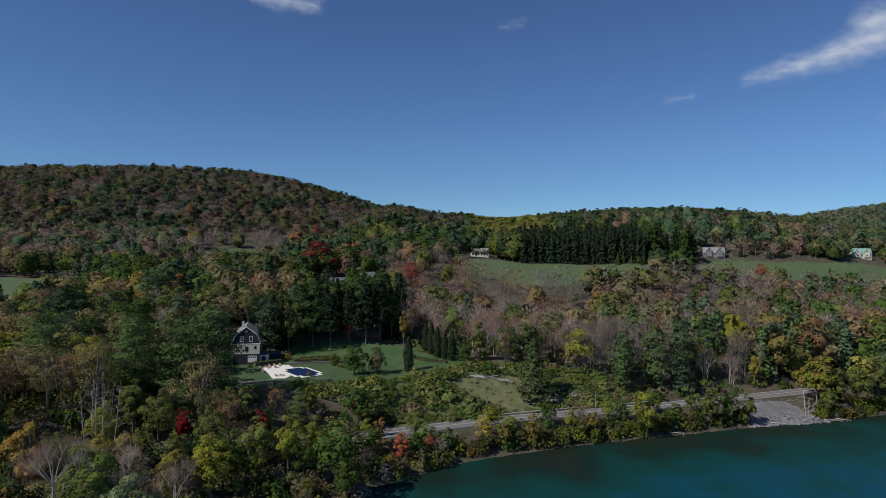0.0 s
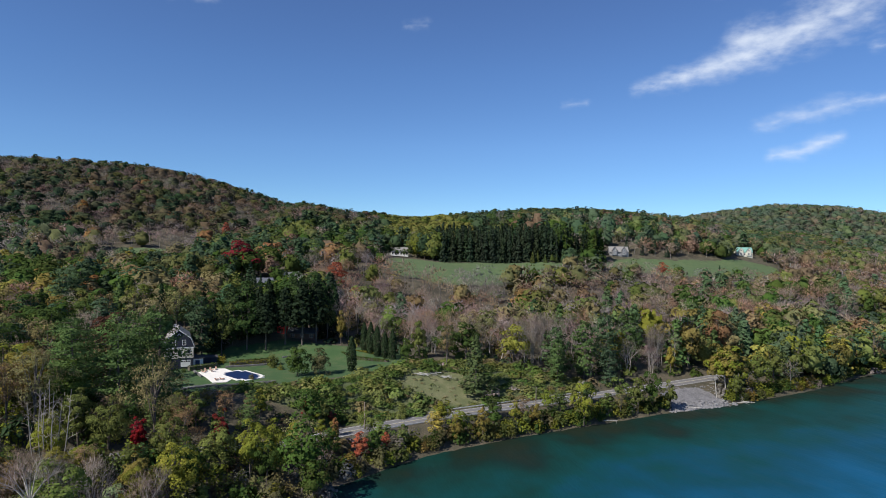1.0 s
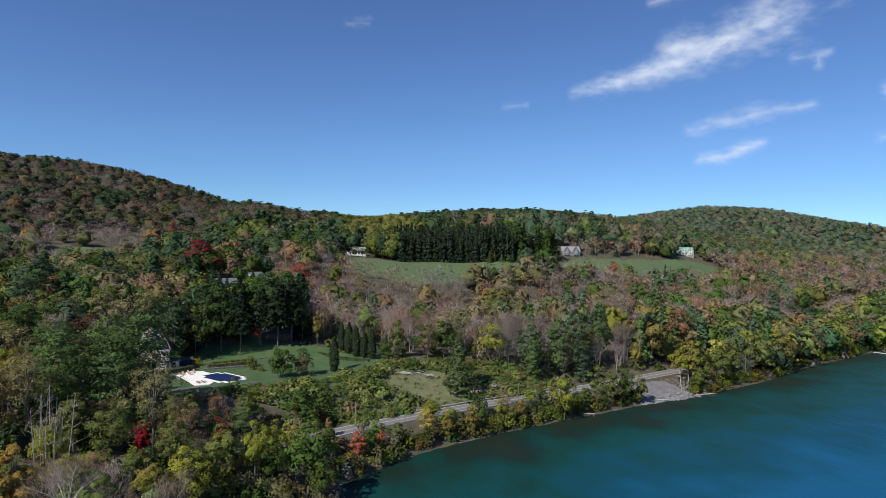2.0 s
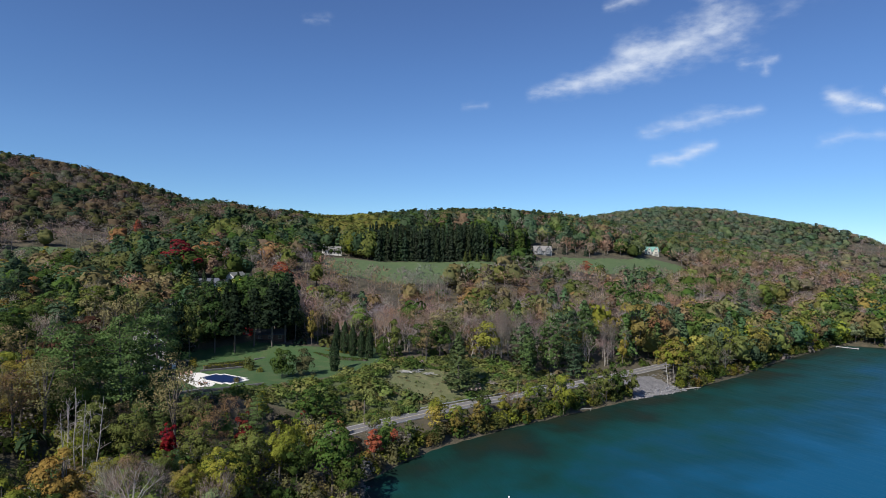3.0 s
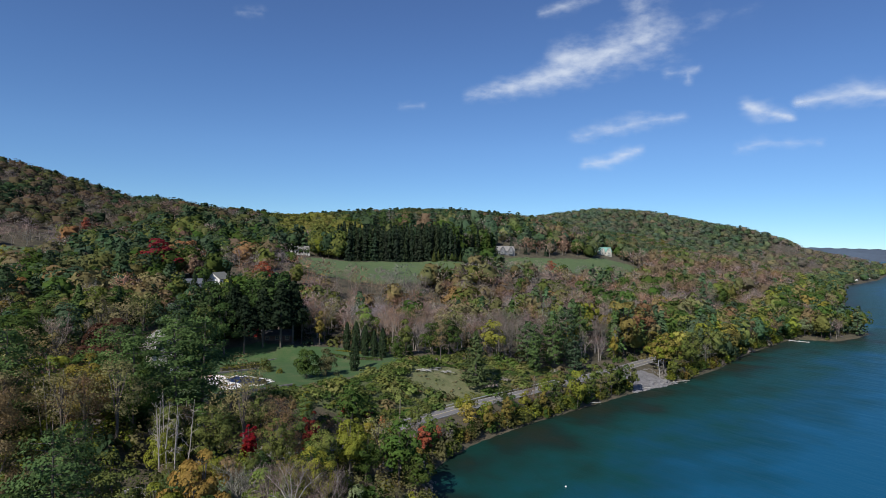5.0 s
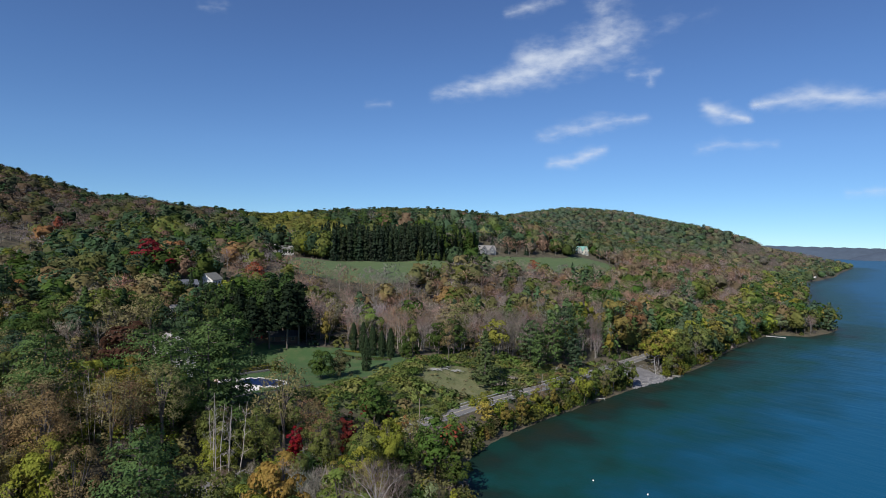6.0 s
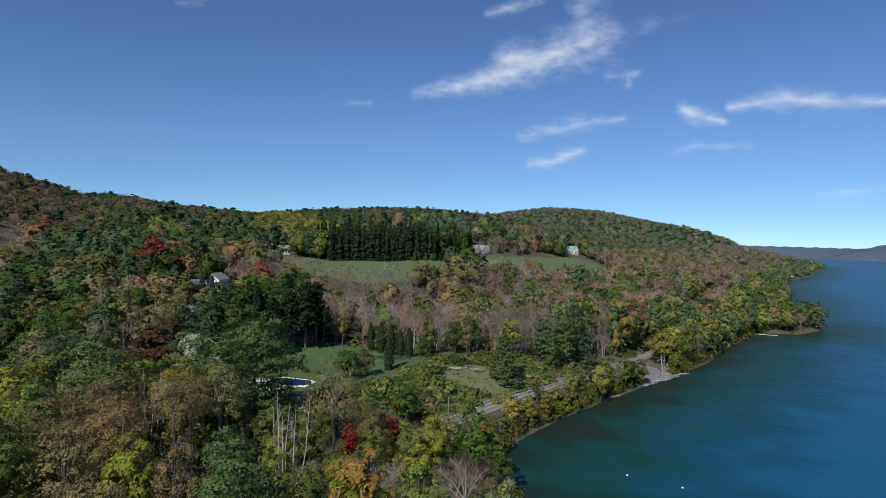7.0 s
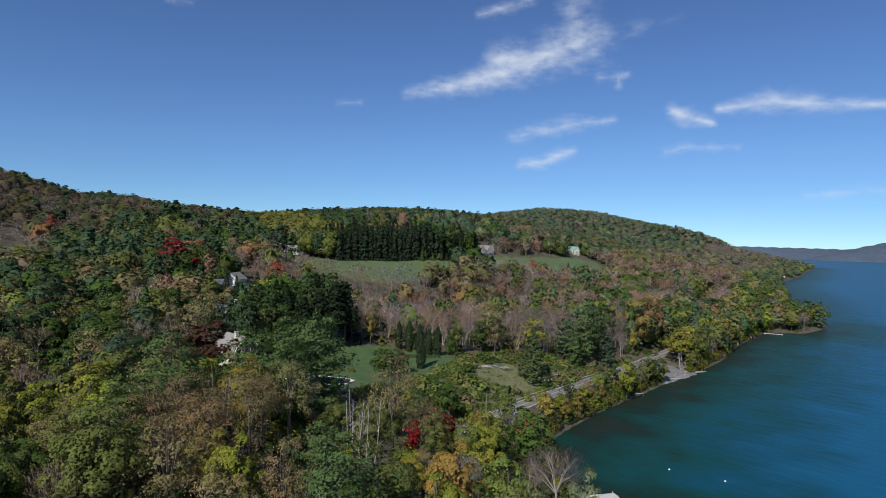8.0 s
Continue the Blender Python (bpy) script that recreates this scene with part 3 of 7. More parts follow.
def pine(seed, tall, wide, low, leaves, half, boughs=54, upturn=0.12):
    """A white pine: level plates of needle tufts on long boughs, open between them."""
    rng = np.random.default_rng(seed)
    zz = np.linspace(low, 0.97, boughs) + rng.uniform(-0.012, 0.012, boughs)
    ang = np.arange(boughs) * 2.4 + rng.uniform(-0.5, 0.5, boughs)
    up = np.clip((1 - zz) / (1 - low), 0, 1)
    out = wide / 2 * (np.sin(up ** 0.58 * 2.15) * 0.92 + 0.08) * rng.uniform(0.58, 1.15, boughs)
    w = rng.choice(boughs, leaves, p=(out + 0.3) / (out + 0.3).sum())
    f = rng.uniform(0.12, 1.0, leaves) ** 0.6
    along = np.column_stack([np.cos(ang), np.sin(ang), np.zeros(boughs)])[w]
    side = np.column_stack([-along[:, 1], along[:, 0], np.zeros(leaves)])
    sg = rng.normal(size=(leaves, 1)) * 0.30
    spread = (out[w] * (0.35 + 0.5 * np.sin(np.clip(f, 0, 1) * 2.6)))[:, None]
    lift = (f ** 2 * out[w] * upturn)[:, None] + rng.normal(size=(leaves, 1)) * tall * 0.016
    c = np.column_stack([np.zeros((leaves, 2)), zz[w] * tall - 0.3]) + along * (f * out[w])[:, None] + side * sg * spread + np.array([0, 0, 1]) * lift
    nrm = along * 0.6 + (0, 0, 0.8) + side * sg * 0.6 + rng.normal(size=(leaves, 3)) * 0.36
    shade = along * (0.5 + 0.3 * f)[:, None] + (0, 0, 0.6) + rng.normal(size=(leaves, 3)) * 0.18
    tubes = [stem(rng, tall, 0.97, 0.017)]
    for i in range(0, boughs, 3):
        tubes.append(tube([(0, 0, zz[i] * tall - 0.3), (math.cos(ang[i]) * out[i] * 0.8, math.sin(ang[i]) * out[i] * 0.8, zz[i] * tall - 0.3 + upturn * out[i] * 0.6)], [tall * 0.005, 0.03], 3))
    return gather(tubes), canopy(quads_at(c, nrm, half, rng, 1.8, shade))


def bare(seed, tall, wide, twigs, half, stems=1, thick=1.0, depth=3, dome=0.55):
    """A tree past leaf fall: forking limbs and a haze of twigs."""
    rng = np.random.default_rng(seed)
    tubes, tips = [], []

    def grow(p, d, length, r, level):
        q = p + d * length * 0.5 + rng.normal(size=3) * length * 0.04
        e = p + d * length
        tubes.append(tube([p, q, e], [r, r * 0.75, r * 0.5], 4 if level < 2 else 3))
        tips.append((p, e))
        if level == depth:
            return
        for _ in range(4 if level == 0 else 3):
            nd = unit(d * 0.8 + rng.normal(size=3) * (0.42, 0.42, 0.2) + (0, 0, 0.25))
            f = rng.uniform(0.45, 1.0)
            grow(p + d * length * f, nd, length * rng.uniform(0.5, 0.68), r * 0.5, level + 1)

    for i in range(stems):
        a = i * 2.4 + rng.uniform(0, 1)
        lean = 0.0 if stems == 1 else 0.16
        grow(np.array([math.cos(a) * lean * 3, math.sin(a) * lean * 3, -0.4]), unit(np.array([math.cos(a) * lean, math.sin(a) * lean, 1.0])), tall * 0.5, tall * 0.012 * thick, 0)
    v, q = gather(tubes)
    sx = wide / 2 / max(np.abs(v[:, :2]).max(), 0.1)
    k = np.array((min(sx, 1.4), min(sx, 1.4), tall / v[:, 2].max()))
    v = v * k
    starts, ends = np.array([p for p, _ in tips]) * k, np.array([e for _, e in tips]) * k
    hi = np.where(ends[:, 2] > tall * 0.42)[0]
    w = rng.choice(hi, twigs)
    f = rng.uniform(0.35, 1.15, (twigs, 1))
    c = starts[w] * (1 - f) + ends[w] * f + rng.normal(size=(twigs, 3)) * tall * 0.03
    # half of the twigs fill the round of the crown
    n = int(twigs * dome)
    d = unit(rng.normal(size=(n, 3)) + (0, 0, 0.3))
    reach = np.abs(v[:, :2]).max()
    c[:n] = (0, 0, tall * 0.62) + d * rng.uniform(0.35, 1.0, (n, 1)) ** 0.6 * (reach, reach, tall * 0.36)
    way = unit((c - (0, 0, tall * 0.5)) * (1, 1, 1.2))
    go = unit(ends[w] - starts[w]) * 0.35 + way * 0.7 + (0, 0, 0.2) + rng.normal(size=(twigs, 3)) * 0.4
    return (v, q), canopy(blades_at(c, go, tall * 0.05, half, rng, way + (0, 0, 0.3) + rng.normal(size=(twigs, 3)) * 0.35))


def vase(seed, tall, fork, reach, twigs, half):
    """A leafless tree whose limbs fan out of one fork high on the stem into a wide flat dome of twigs."""
    rng = np.random.default_rng(seed)
    tubes, tips = [tube([(0, 0, -0.4), (0.3, 0.1, fork * 0.5), (0, 0, fork)], [0.26, 0.21, 0.17], 6)], []
    foot = np.array([0.0, 0.0, fork])
    for i in range(9):
        a, f = i * 2.4 + rng.uniform(-0.3, 0.3), math.sqrt((i + 0.6) / 9)
        end = foot + (math.cos(a) * reach * f, math.sin(a) * reach * f, (tall - fork) * (1.0 - 0.45 * f * f) * 0.92)
        mid = foot + (end - foot) * (0.42, 0.42, 0.56)
        tubes.append(tube([foot - (0, 0, rng.uniform(0, 0.8)), mid, end], [0.11, 0.075, 0.025], 5))
        for _ in range(7):
            k = rng.uniform(0.0, 0.8)
            p = mid + (end - mid) * k
            e = p + unit(rng.normal(size=3) * (1, 1, 0.35) + (0, 0, 0.55) + unit(end - foot) * 0.7) * rng.uniform(1.0, 2.6)
            tubes.append(tube([p, (p + e) / 2 + (0, 0, 0.08), e], [0.045, 0.032, 0.012], 3))
            tips += [e, (p + e) / 2]
    n = twigs // 2
    c = np.array(tips)[rng.integers(0, len(tips), twigs)] + rng.normal(size=(twigs, 3)) * 0.5
    d = unit(rng.normal(size=(n, 3)) + (0, 0, 0.5))
    c[:n] = foot + (0, 0, (tall - fork) * 0.42) + d * rng.uniform(0.3, 1.0, (n, 1)) ** 0.6 * (reach * 1.05, reach * 1.05, (tall - fork) * 0.58)
    way = unit(c - foot)
    go = way * 0.8 + (0, 0, 0.2) + rng.normal(size=(twigs, 3)) * 0.4
    return gather(tubes), canopy(blades_at(c, go, 0.9, half, rng, way + (0, 0, 0.3) + rng.normal(size=(twigs, 3)) * 0.35))


def snags(seed, tall, spread, stems):
    """A clump of slender dead stems with a few bare branches."""
    rng = np.random.default_rng(seed)
    tubes, tips = [], []
    for i in range(stems):
        a, k = i * 2.4, rng.uniform(0.2, 1.0)
        foot = np.array([math.cos(a) * spread * 0.4 * k, math.sin(a) * spread * 0.4 * k, -0.4])
        top = foot * (1.8, 1.8, 0) + (rng.normal() * 0.4, rng.normal() * 0.4, tall * rng.uniform(0.72, 1.0))
        mid = (foot + top) / 2 + rng.normal(size=3) * 0.2
        tubes.append(tube([foot, mid, top], [0.105, 0.075, 0.025], 5))
        for _ in range(9):
            f = rng.uniform(0.35, 0.95)
            p = foot + (top - foot) * f
            d = unit(rng.normal(size=3) * (1, 1, 0.3) + (0, 0, 0.75))
            e = p + d * rng.uniform(1.2, 3.2) * (1.2 - f)
            tubes.append(tube([p, (p + e) / 2 + (0, 0, 0.1), e], [0.05, 0.035, 0.015], 3))
            tips.append(e)
    c = np.repeat(np.array(tips), 4, axis=0) + rng.normal(size=(len(tips) * 4, 3)) * 0.25
    go = rng.normal(size=c.shape) * 0.6 + (0, 0, 0.6)
    return gather(tubes), canopy(blades_at(c, go, 0.8, 0.018, rng, go + rng.normal(size=c.shape)))


def arborvitae(seed, tall, wide, leaves, half):
    """A dense columnar evergreen."""
    rng = np.random.default_rng(seed)
    k = rng.uniform(0, 1, leaves)
    a = rng.uniform(0, 2 * np.pi, leaves)
    prof = np.minimum(1, (1 - k) * 2.2) ** 0.6 * np.minimum(1, 0.72 + k * 1.6)
    r = wide / 2 * prof * (1 + 0.14 * np.sin(a * 3 + k * 9)) * rng.uniform(0.75, 1.05, leaves)
    c = np.column_stack([np.cos(a) * r, np.sin(a) * r, 0.3 + k * (tall - 0.3)])
    nrm = np.column_stack([np.cos(a), np.sin(a), np.full(leaves, 0.25)]) + rng.normal(size=(leaves, 3)) * 0.35
    return gather([tube([(0, 0, -0.3), (0, 0, tall * 0.9)], [0.16, 0.03])]), canopy(quads_at(c, nrm, half, rng, 1.3, nrm))


def quad_mesh(name, verts, quads, mat, tint=None):
    me = bpy.data.meshes.new(name)
    me.vertices.add(len(verts))
    me.vertices.foreach_set("co", np.ascontiguousarray(verts[:, :3], np.float32).ravel())
    me.loops.add(quads.size)
    me.loops.foreach_set("vertex_index", np.ascontiguousarray(quads, np.int32).ravel())
    me.polygons.add(len(quads))
    me.polygons.foreach_set("loop_start", np.arange(0, quads.size, 4, dtype=np.int32))
    me.materials.append(mat)
    if tint is not None:
        at = me.attributes.new("tint", "FLOAT_COLOR", "POINT")
        at.data.foreach_set("color", np.ascontiguousarray(tint, np.float32).ravel())
    me.update(calc_edges=True)
    if verts.shape[1] == 6:
        me.shade_smooth()
        me.normals_split_custom_set_from_vertices(verts[:, 3:].tolist())
    return me


class Kind:
    """A kind of tree in a few builds, shared by all its copies."""

    def __init__(self, name, category, makes, bark, fine=None, gain=1.0):
        self.gain = gain
        self.name, self.category, self.bark = name, category, bark
        self.made = [self.meshes(m) for m in makes]
        self.fine = [self.meshes(m) for m in fine] if fine else self.made

    def meshes(self, made):
        (wv, wq), leaves = made
        lv, lq = leaves
        return quad_mesh("trunk", wv, wq, self.bark), quad_mesh("crown", lv, lq, LEAF), lv[:, 2].max()

    def plant(self, x, y, tall, colour, label, build=0, turn=0.0, wide=1.0, lean=0.0, group="", sink=0.0):
        """Near the flight's end the builds with finer leaves stand."""
        builds = self.fine if x < -28 and y < (200 if self.name == "white_pine" else 170) else self.made
        wood, crown, full = builds[build % len(builds)]
        k = tall / full
        ob = thing(self.name, pose(x, y, height1(x, y) - sink, lean, 0, turn), label, self.category, group)
        for nm, me in (("trunk", wood), ("crown", crown)):
            o = new(nm, me)
            o.parent = ob
            o.scale = (k * wide, k * wide, k)
            o.color = (*(a * self.gain for a in colour), 1)
        return ob


# colours of foliage in early autumn
GREEN = (0.048, 0.077, 0.020)
OLIVE = (0.103, 0.119, 0.035)
LIME = (0.162, 0.176, 0.030)
YELLOW = (0.25, 0.205, 0.045)
GOLD = (0.190, 0.152, 0.042)
ORANGE = (0.26, 0.135, 0.058)
RUST = (0.155, 0.116, 0.060)
BROWN = (0.150, 0.132, 0.062)
CRIMSON = (0.165, 0.013, 0.018)
SALMON = (0.32, 0.095, 0.055)
MAROON = (0.052, 0.027, 0.019)
GREY = (0.225, 0.200, 0.180)
MAUVE = (0.245, 0.186, 0.160)
RUSSET = (0.270, 0.170, 0.120)
PINE = (0.086, 0.136, 0.046)
BLUE_PINE = (0.064, 0.100, 0.050)
DARK_PINE = (0.048, 0.077, 0.040)
SPRUCE = (0.024, 0.038, 0.021)
# DULL and DULL_GREEN are muted to carry some distance haze in their colour
DULL = (0.080, 0.092, 0.050)
DULL_GREEN = (0.050, 0.079, 0.042)
DULL_OLIVE = (0.098, 0.106, 0.042)
DULL_BROWN = (0.124, 0.098, 0.060)
DULL_ORANGE = (0.205, 0.125, 0.058)
DULL_RUST = (0.138, 0.096, 0.066)

MAPLES = ((12.5, 0.06, 20), (10.5, 0.05, 16), (14, 0.10, 24), (9.5, 0.03, 15), (12, 0.16, 18), (8.5, 0.02, 26))
maple = Kind("broadleaf_tree", "tree", [leafy(11 + i, 18, w, lo, lu, 1150, 0.30, long=1.4) for i, (w, lo, lu) in enumerate(MAPLES)], BARK, [leafy(11 + i, 18, w, lo, lu + 16, 4300, 0.142, long=1.75) for i, (w, lo, lu) in enumerate(MAPLES)])
thin = Kind("thin_leaved_tree", "tree", [leafy(31 + i, 18, w, 0.22, 22, 1000, 0.24, 0.0, 0.8, 0.22) for i, w in enumerate((12, 10, 13))], BARK, [leafy(31 + i, 18, w, 0.22, 40, 3300, 0.100, 0.0, 0.8, 0.26, long=1.8) for i, w in enumerate((12, 10, 13))], 1.1)
roundtree = Kind("fruit_tree", "tree", [leafy(36 + i, 10, 9.5, -0.1, 26, 2600, 0.19) for i in range(2)], BARK)
whitepine = Kind("white_pine", "pine tree", [pine(41 + i, 24, w, 0.10, 1500, 0.34) for i, w in enumerate((13.5, 12, 15))], BARK, [pine(41 + i, 24, w, 0.10, 4600, 0.165) for i, w in enumerate((13.5, 12, 15))])
spruce = Kind("spruce_tree", "spruce", [spire(51 + i, 22, w, 0.04, 1500, 0.34) for i, w in enumerate((8.5, 7.5, 9.5))] + [spire(54, 22, 10, 0.34, 1500, 0.34, 0.2, 13, 0.6, 0.35), spire(55, 22, 9.5, 0.03, 2100, 0.27, 0.12, 19, 0.9, 0.42)], BARK)
leafless = Kind("bare_tree", "tree", [bare(61 + i, 16, w, 900, 0.040, s, 1, 2) for i, (w, s) in enumerate(((10, 1), (9, 2), (12, 1), (10, 3)))], PALE_BARK, [bare(61 + i, 16, w, 2300, 0.026, s) for i, (w, s) in enumerate(((10, 1), (9, 2), (12, 1), (10, 3)))])
slender = Kind("bare_tree", "tree", [haze(58 + i, 17, 5.4, 0.38, 420, 1.0, 0.038, 7, 0.009) for i in range(3)], STEM_BARK)
spreading = Kind("bare_tree", "tree", [vase(64, 26, 19.2, 6.3, 3000, 0.017)], PALE_BARK)
deadwood = Kind("dead_trees", "dead tree", [snags(66 + i, 15, 5.5, 8) for i in range(2)], PALE_BARK)
cedar = Kind("arborvitae", "evergreen", [arborvitae(71 + i, 11, 3.0, 1100, 0.22) for i in range(3)], BARK)
bush = Kind("shrub", "shrub", [mound(81 + i, 3.2, w, 300, 0.21, 4) for i, w in enumerate((4.2, 3.6, 5.0))], BARK)

# smaller builds for joined woods: leaves and wood in one list
def joined_build(make, bark_tint):
    (wv, wq), leaves = make
    lv, lq = leaves
    wv = np.concatenate([wv, np.zeros_like(wv)], axis=1)
    return np.concatenate([lv, wv]), np.concatenate([lq, wq + len(lv)]), len(lv), lv[:, 2].max(), bark_tint


BT, PT = (0.10, 0.085, 0.07), (0.30, 0.27, 0.24)


def slim(make):
    """Keeps only the stem of the wood."""
    (wv, wq), lv = make
    stem = wv[:15] if len(wv) >= 15 else wv
    return (stem, wq[wq.max(axis=1) < len(stem)]), lv


MID = {"leaf": [joined_build(slim(leafy(111 + i, 17, w, -0.02, 13, 265, 0.57, 0.0, 0.85, soft=0.55, core=(9, 6, 0.58), down=0.25)), BT) for i, w in enumerate((12, 10, 13.5, 11))],
       "bare": [joined_build(haze(121 + i, 16, 10, 0.36, 225, 1.45, 0.088, 3), PT) for i in range(4)],
       "pine": [joined_build(slim(spire(131 + i, 21, 10, 0.06, 330, 0.60, 0.08, 11, 0.62, 0.4)), BT) for i in range(4)],
       "spruce": [joined_build(slim(spire(141 + i, 21, 7.5, 0.03, 300, 0.62, 0.28, 10)), BT) for i in range(3)]}
SHRUB = [joined_build(slim(mound(151 + i, 1.8, 5.0, 130, 0.28, 4)), BT) for i in range(5)]
THICKET = [joined_build(slim(mound(156 + i, 4.2, 4.6, 120, 0.24, 5)), BT) for i in range(4)]
TUFT = [joined_build(slim(mound(161 + i, 1.3, 4.4, 46, 0.34, 2)), BT) for i in range(4)]
FAR = {"leaf": [joined_build(slim(leafy(211 + i, 16, w, -0.06, 7, 72, 0.85, 0.0, 0.9, soft=0.75, core=(8, 5, 0.74), down=0.2)), BT) for i, w in enumerate((12.5, 11, 13.5, 12))],
       "bare": [joined_build(slim(haze(221 + i, 15, 11.5, 0.22, 90, 2.0, 0.20, 0)), PT) for i in range(4)],
       "pine": [joined_build(slim(spire(231 + i, 18, 10, 0.04, 100, 0.95, 0.10, 7, 0.62, 0.35)), BT) for i in range(4)],
       "spruce": [joined_build(slim(spire(241 + i, 20, 7.5, 0.03, 90, 1.0, 0.25, 7)), BT) for i in range(3)]}


class Wood:
    """Many trees in one mesh, for woods that nobody could count."""

    def __init__(self):
        self.v, self.q, self.t, self.n = [], [], [], 0

    def add(self, build, x, y, z, tall, turn, colour, wide=1.0):
        v, q, leaves, full, bark = build
        k = tall / full
        c, s = math.cos(turn), math.sin(turn)
        p = np.empty_like(v)
        p[:, 0] = (v[:, 0] * c - v[:, 1] * s) * k * wide + x
        p[:, 1] = (v[:, 0] * s + v[:, 1] * c) * k * wide + y
        p[:, 2] = v[:, 2] * k + z
        p[:, 3], p[:, 4], p[:, 5] = v[:, 3] * c - v[:, 4] * s, v[:, 3] * s + v[:, 4] * c, v[:, 5]
        t = np.empty((len(v), 4), np.float32)
        t[:leaves, :3], t[leaves:, :3], t[:, 3] = tuple(1.06 * a for a in colour), bark, 1
        self.v.append(p)
        self.q.append(q + self.n)
        self.t.append(t)
        self.n += len(v)

    def finish(self, name, label, category):
        if not self.v:
            return None
        me = quad_mesh(name, np.concatenate(self.v), np.concatenate(self.q), WOODS, np.concatenate(self.t))
        return tagged(new(name, me), label, category, kind="stuff")


def vary(c, rng, f=0.22):
    g = rng.uniform(1 - f, 1 + f)
    return tuple(max(0.003, a * g * rng.uniform(0.9, 1.1)) for a in c)


def pick(rng, mix, x=0.0, y=0.0, patch=38.0):
    """One of (kind, colour, weight) rows; like trees grow in patches."""
    w = np.array([m[-1] * math.exp(4.2 * noise.noise(Vector((x / patch, y / patch, 3.7 + 9.1 * i)))) for i, m in enumerate(mix)], float)
    return mix[rng.choice(len(mix), p=w / w.sum())]


# what grows where, for the woods outside the garden
M_SHORE = [("leaf", OLIVE, 5), ("leaf", LIME, 3), ("leaf", YELLOW, 0.15), ("leaf", GREEN, 3.4), ("leaf", GOLD, 0.6), ("bare", GREY, 0.9), ("leaf", RUST, 0.6)]
M_DEEP = [("leaf", GREEN, 4), ("leaf", OLIVE, 3), ("leaf", LIME, 1.5), ("bare", MAUVE, 1.2), ("leaf", BROWN, 2)]
M_NEAR = [("leaf", OLIVE, 4.2), ("leaf", GREEN, 2.6), ("leaf", LIME, 1.2), ("leaf", BROWN, 4.2), ("leaf", GOLD, 0.8), ("bare", GREY, 1.2), ("bare", MAUVE, 1.4), ("pine", PINE, 1.6), ("leaf", RUST, 2.4)]
M_LEFT = [("leaf", GREEN, 3.6), ("leaf", DULL_GREEN, 2.6), ("leaf", OLIVE, 2.2), ("leaf", BROWN, 3.0), ("bare", MAUVE, 2.4), ("bare", RUSSET, 1.2), ("pine", DARK_PINE, 2.0), ("spruce", SPRUCE, 0.6), ("leaf", RUST, 2.4), ("leaf", GOLD, 0.5)]
M_BARE = [("bare", GREY, 8), ("bare", MAUVE, 10), ("bare", RUSSET, 8), ("leaf", DULL_ORANGE, 0.3), ("leaf", RUST, 0.6), ("leaf", BROWN, 0.8), ("leaf", DULL_OLIVE, 0.9), ("leaf", OLIVE, 0.7), ("pine", BLUE_PINE, 0.6), ("leaf", GOLD, 0.2), ("leaf", GREEN, 0.4)]
M_PINES = [("pine", BLUE_PINE, 2.2), ("pine", PINE, 1.6), ("bare", GREY, 8), ("leaf", OLIVE, 1.2), ("leaf", LIME, 0.8), ("bare", MAUVE, 6), ("bare", RUSSET, 2)]
M_RIGHT = [("leaf", OLIVE, 5), ("leaf", LIME, 1.0), ("leaf", GREEN, 4), ("leaf", DULL_GREEN, 2), ("leaf", GOLD, 0.5), ("leaf", BROWN, 1.2), ("leaf", RUST, 0.5), ("bare", MAUVE, 1.8), ("pine", BLUE_PINE, 0.6)]
M_HILL = [("bare", MAUVE, 14), ("bare", GREY, 8), ("bare", RUSSET, 2), ("leaf", DULL, 4), ("leaf", DULL_OLIVE, 3.4), ("leaf", DULL_GREEN, 4.5), ("leaf", DULL_BROWN, 3), ("leaf", DULL_RUST, 0.8), ("pine", DARK_PINE, 1.2), ("leaf", DULL_ORANGE, 0.08)]
M_TRUNKS = [("bare", GREY, 8), ("bare", MAUVE, 5), ("leaf", DULL_OLIVE, 0.7), ("leaf", DULL_ORANGE, 0.15)]
M_BELT = [("leaf", GREEN, 5), ("leaf", DULL_GREEN, 4), ("pine", DARK_PINE, 4), ("leaf", DULL_OLIVE, 2), ("leaf", OLIVE, 0.8), ("leaf", DULL_RUST, 0.4), ("bare", MAUVE, 0.6)]
M_LIME = [("leaf", (0.150, 0.155, 0.042), 5), ("leaf", OLIVE, 2), ("leaf", DULL_OLIVE, 1)]
M_BACK = [("leaf", DULL_GREEN, 4.5), ("leaf", GREEN, 2.5), ("pine", DARK_PINE, 3), ("leaf", DULL_OLIVE, 2), ("leaf", DULL_RUST, 1.2), ("bare", MAUVE, 1.5)]
M_MIXED = [("bare", MAUVE, 10), ("bare", RUSSET, 8), ("bare", GREY, 4), ("pine", BLUE_PINE, 0.9), ("leaf", DULL_OLIVE, 1.4), ("leaf", OLIVE, 0.8), ("leaf", DULL_RUST, 0.6), ("leaf", GOLD, 0.15), ("leaf", GREEN, 0.8)]
M_RUSTY = [("bare", RUSSET, 9), ("bare", MAUVE, 10), ("bare", GREY, 3), ("leaf", RUST, 0.8), ("leaf", DULL_BROWN, 1.6), ("leaf", DULL_OLIVE, 2.2), ("pine", BLUE_PINE, 0.3), ("leaf", GREEN, 0.6), ("leaf", OLIVE, 0.5)]
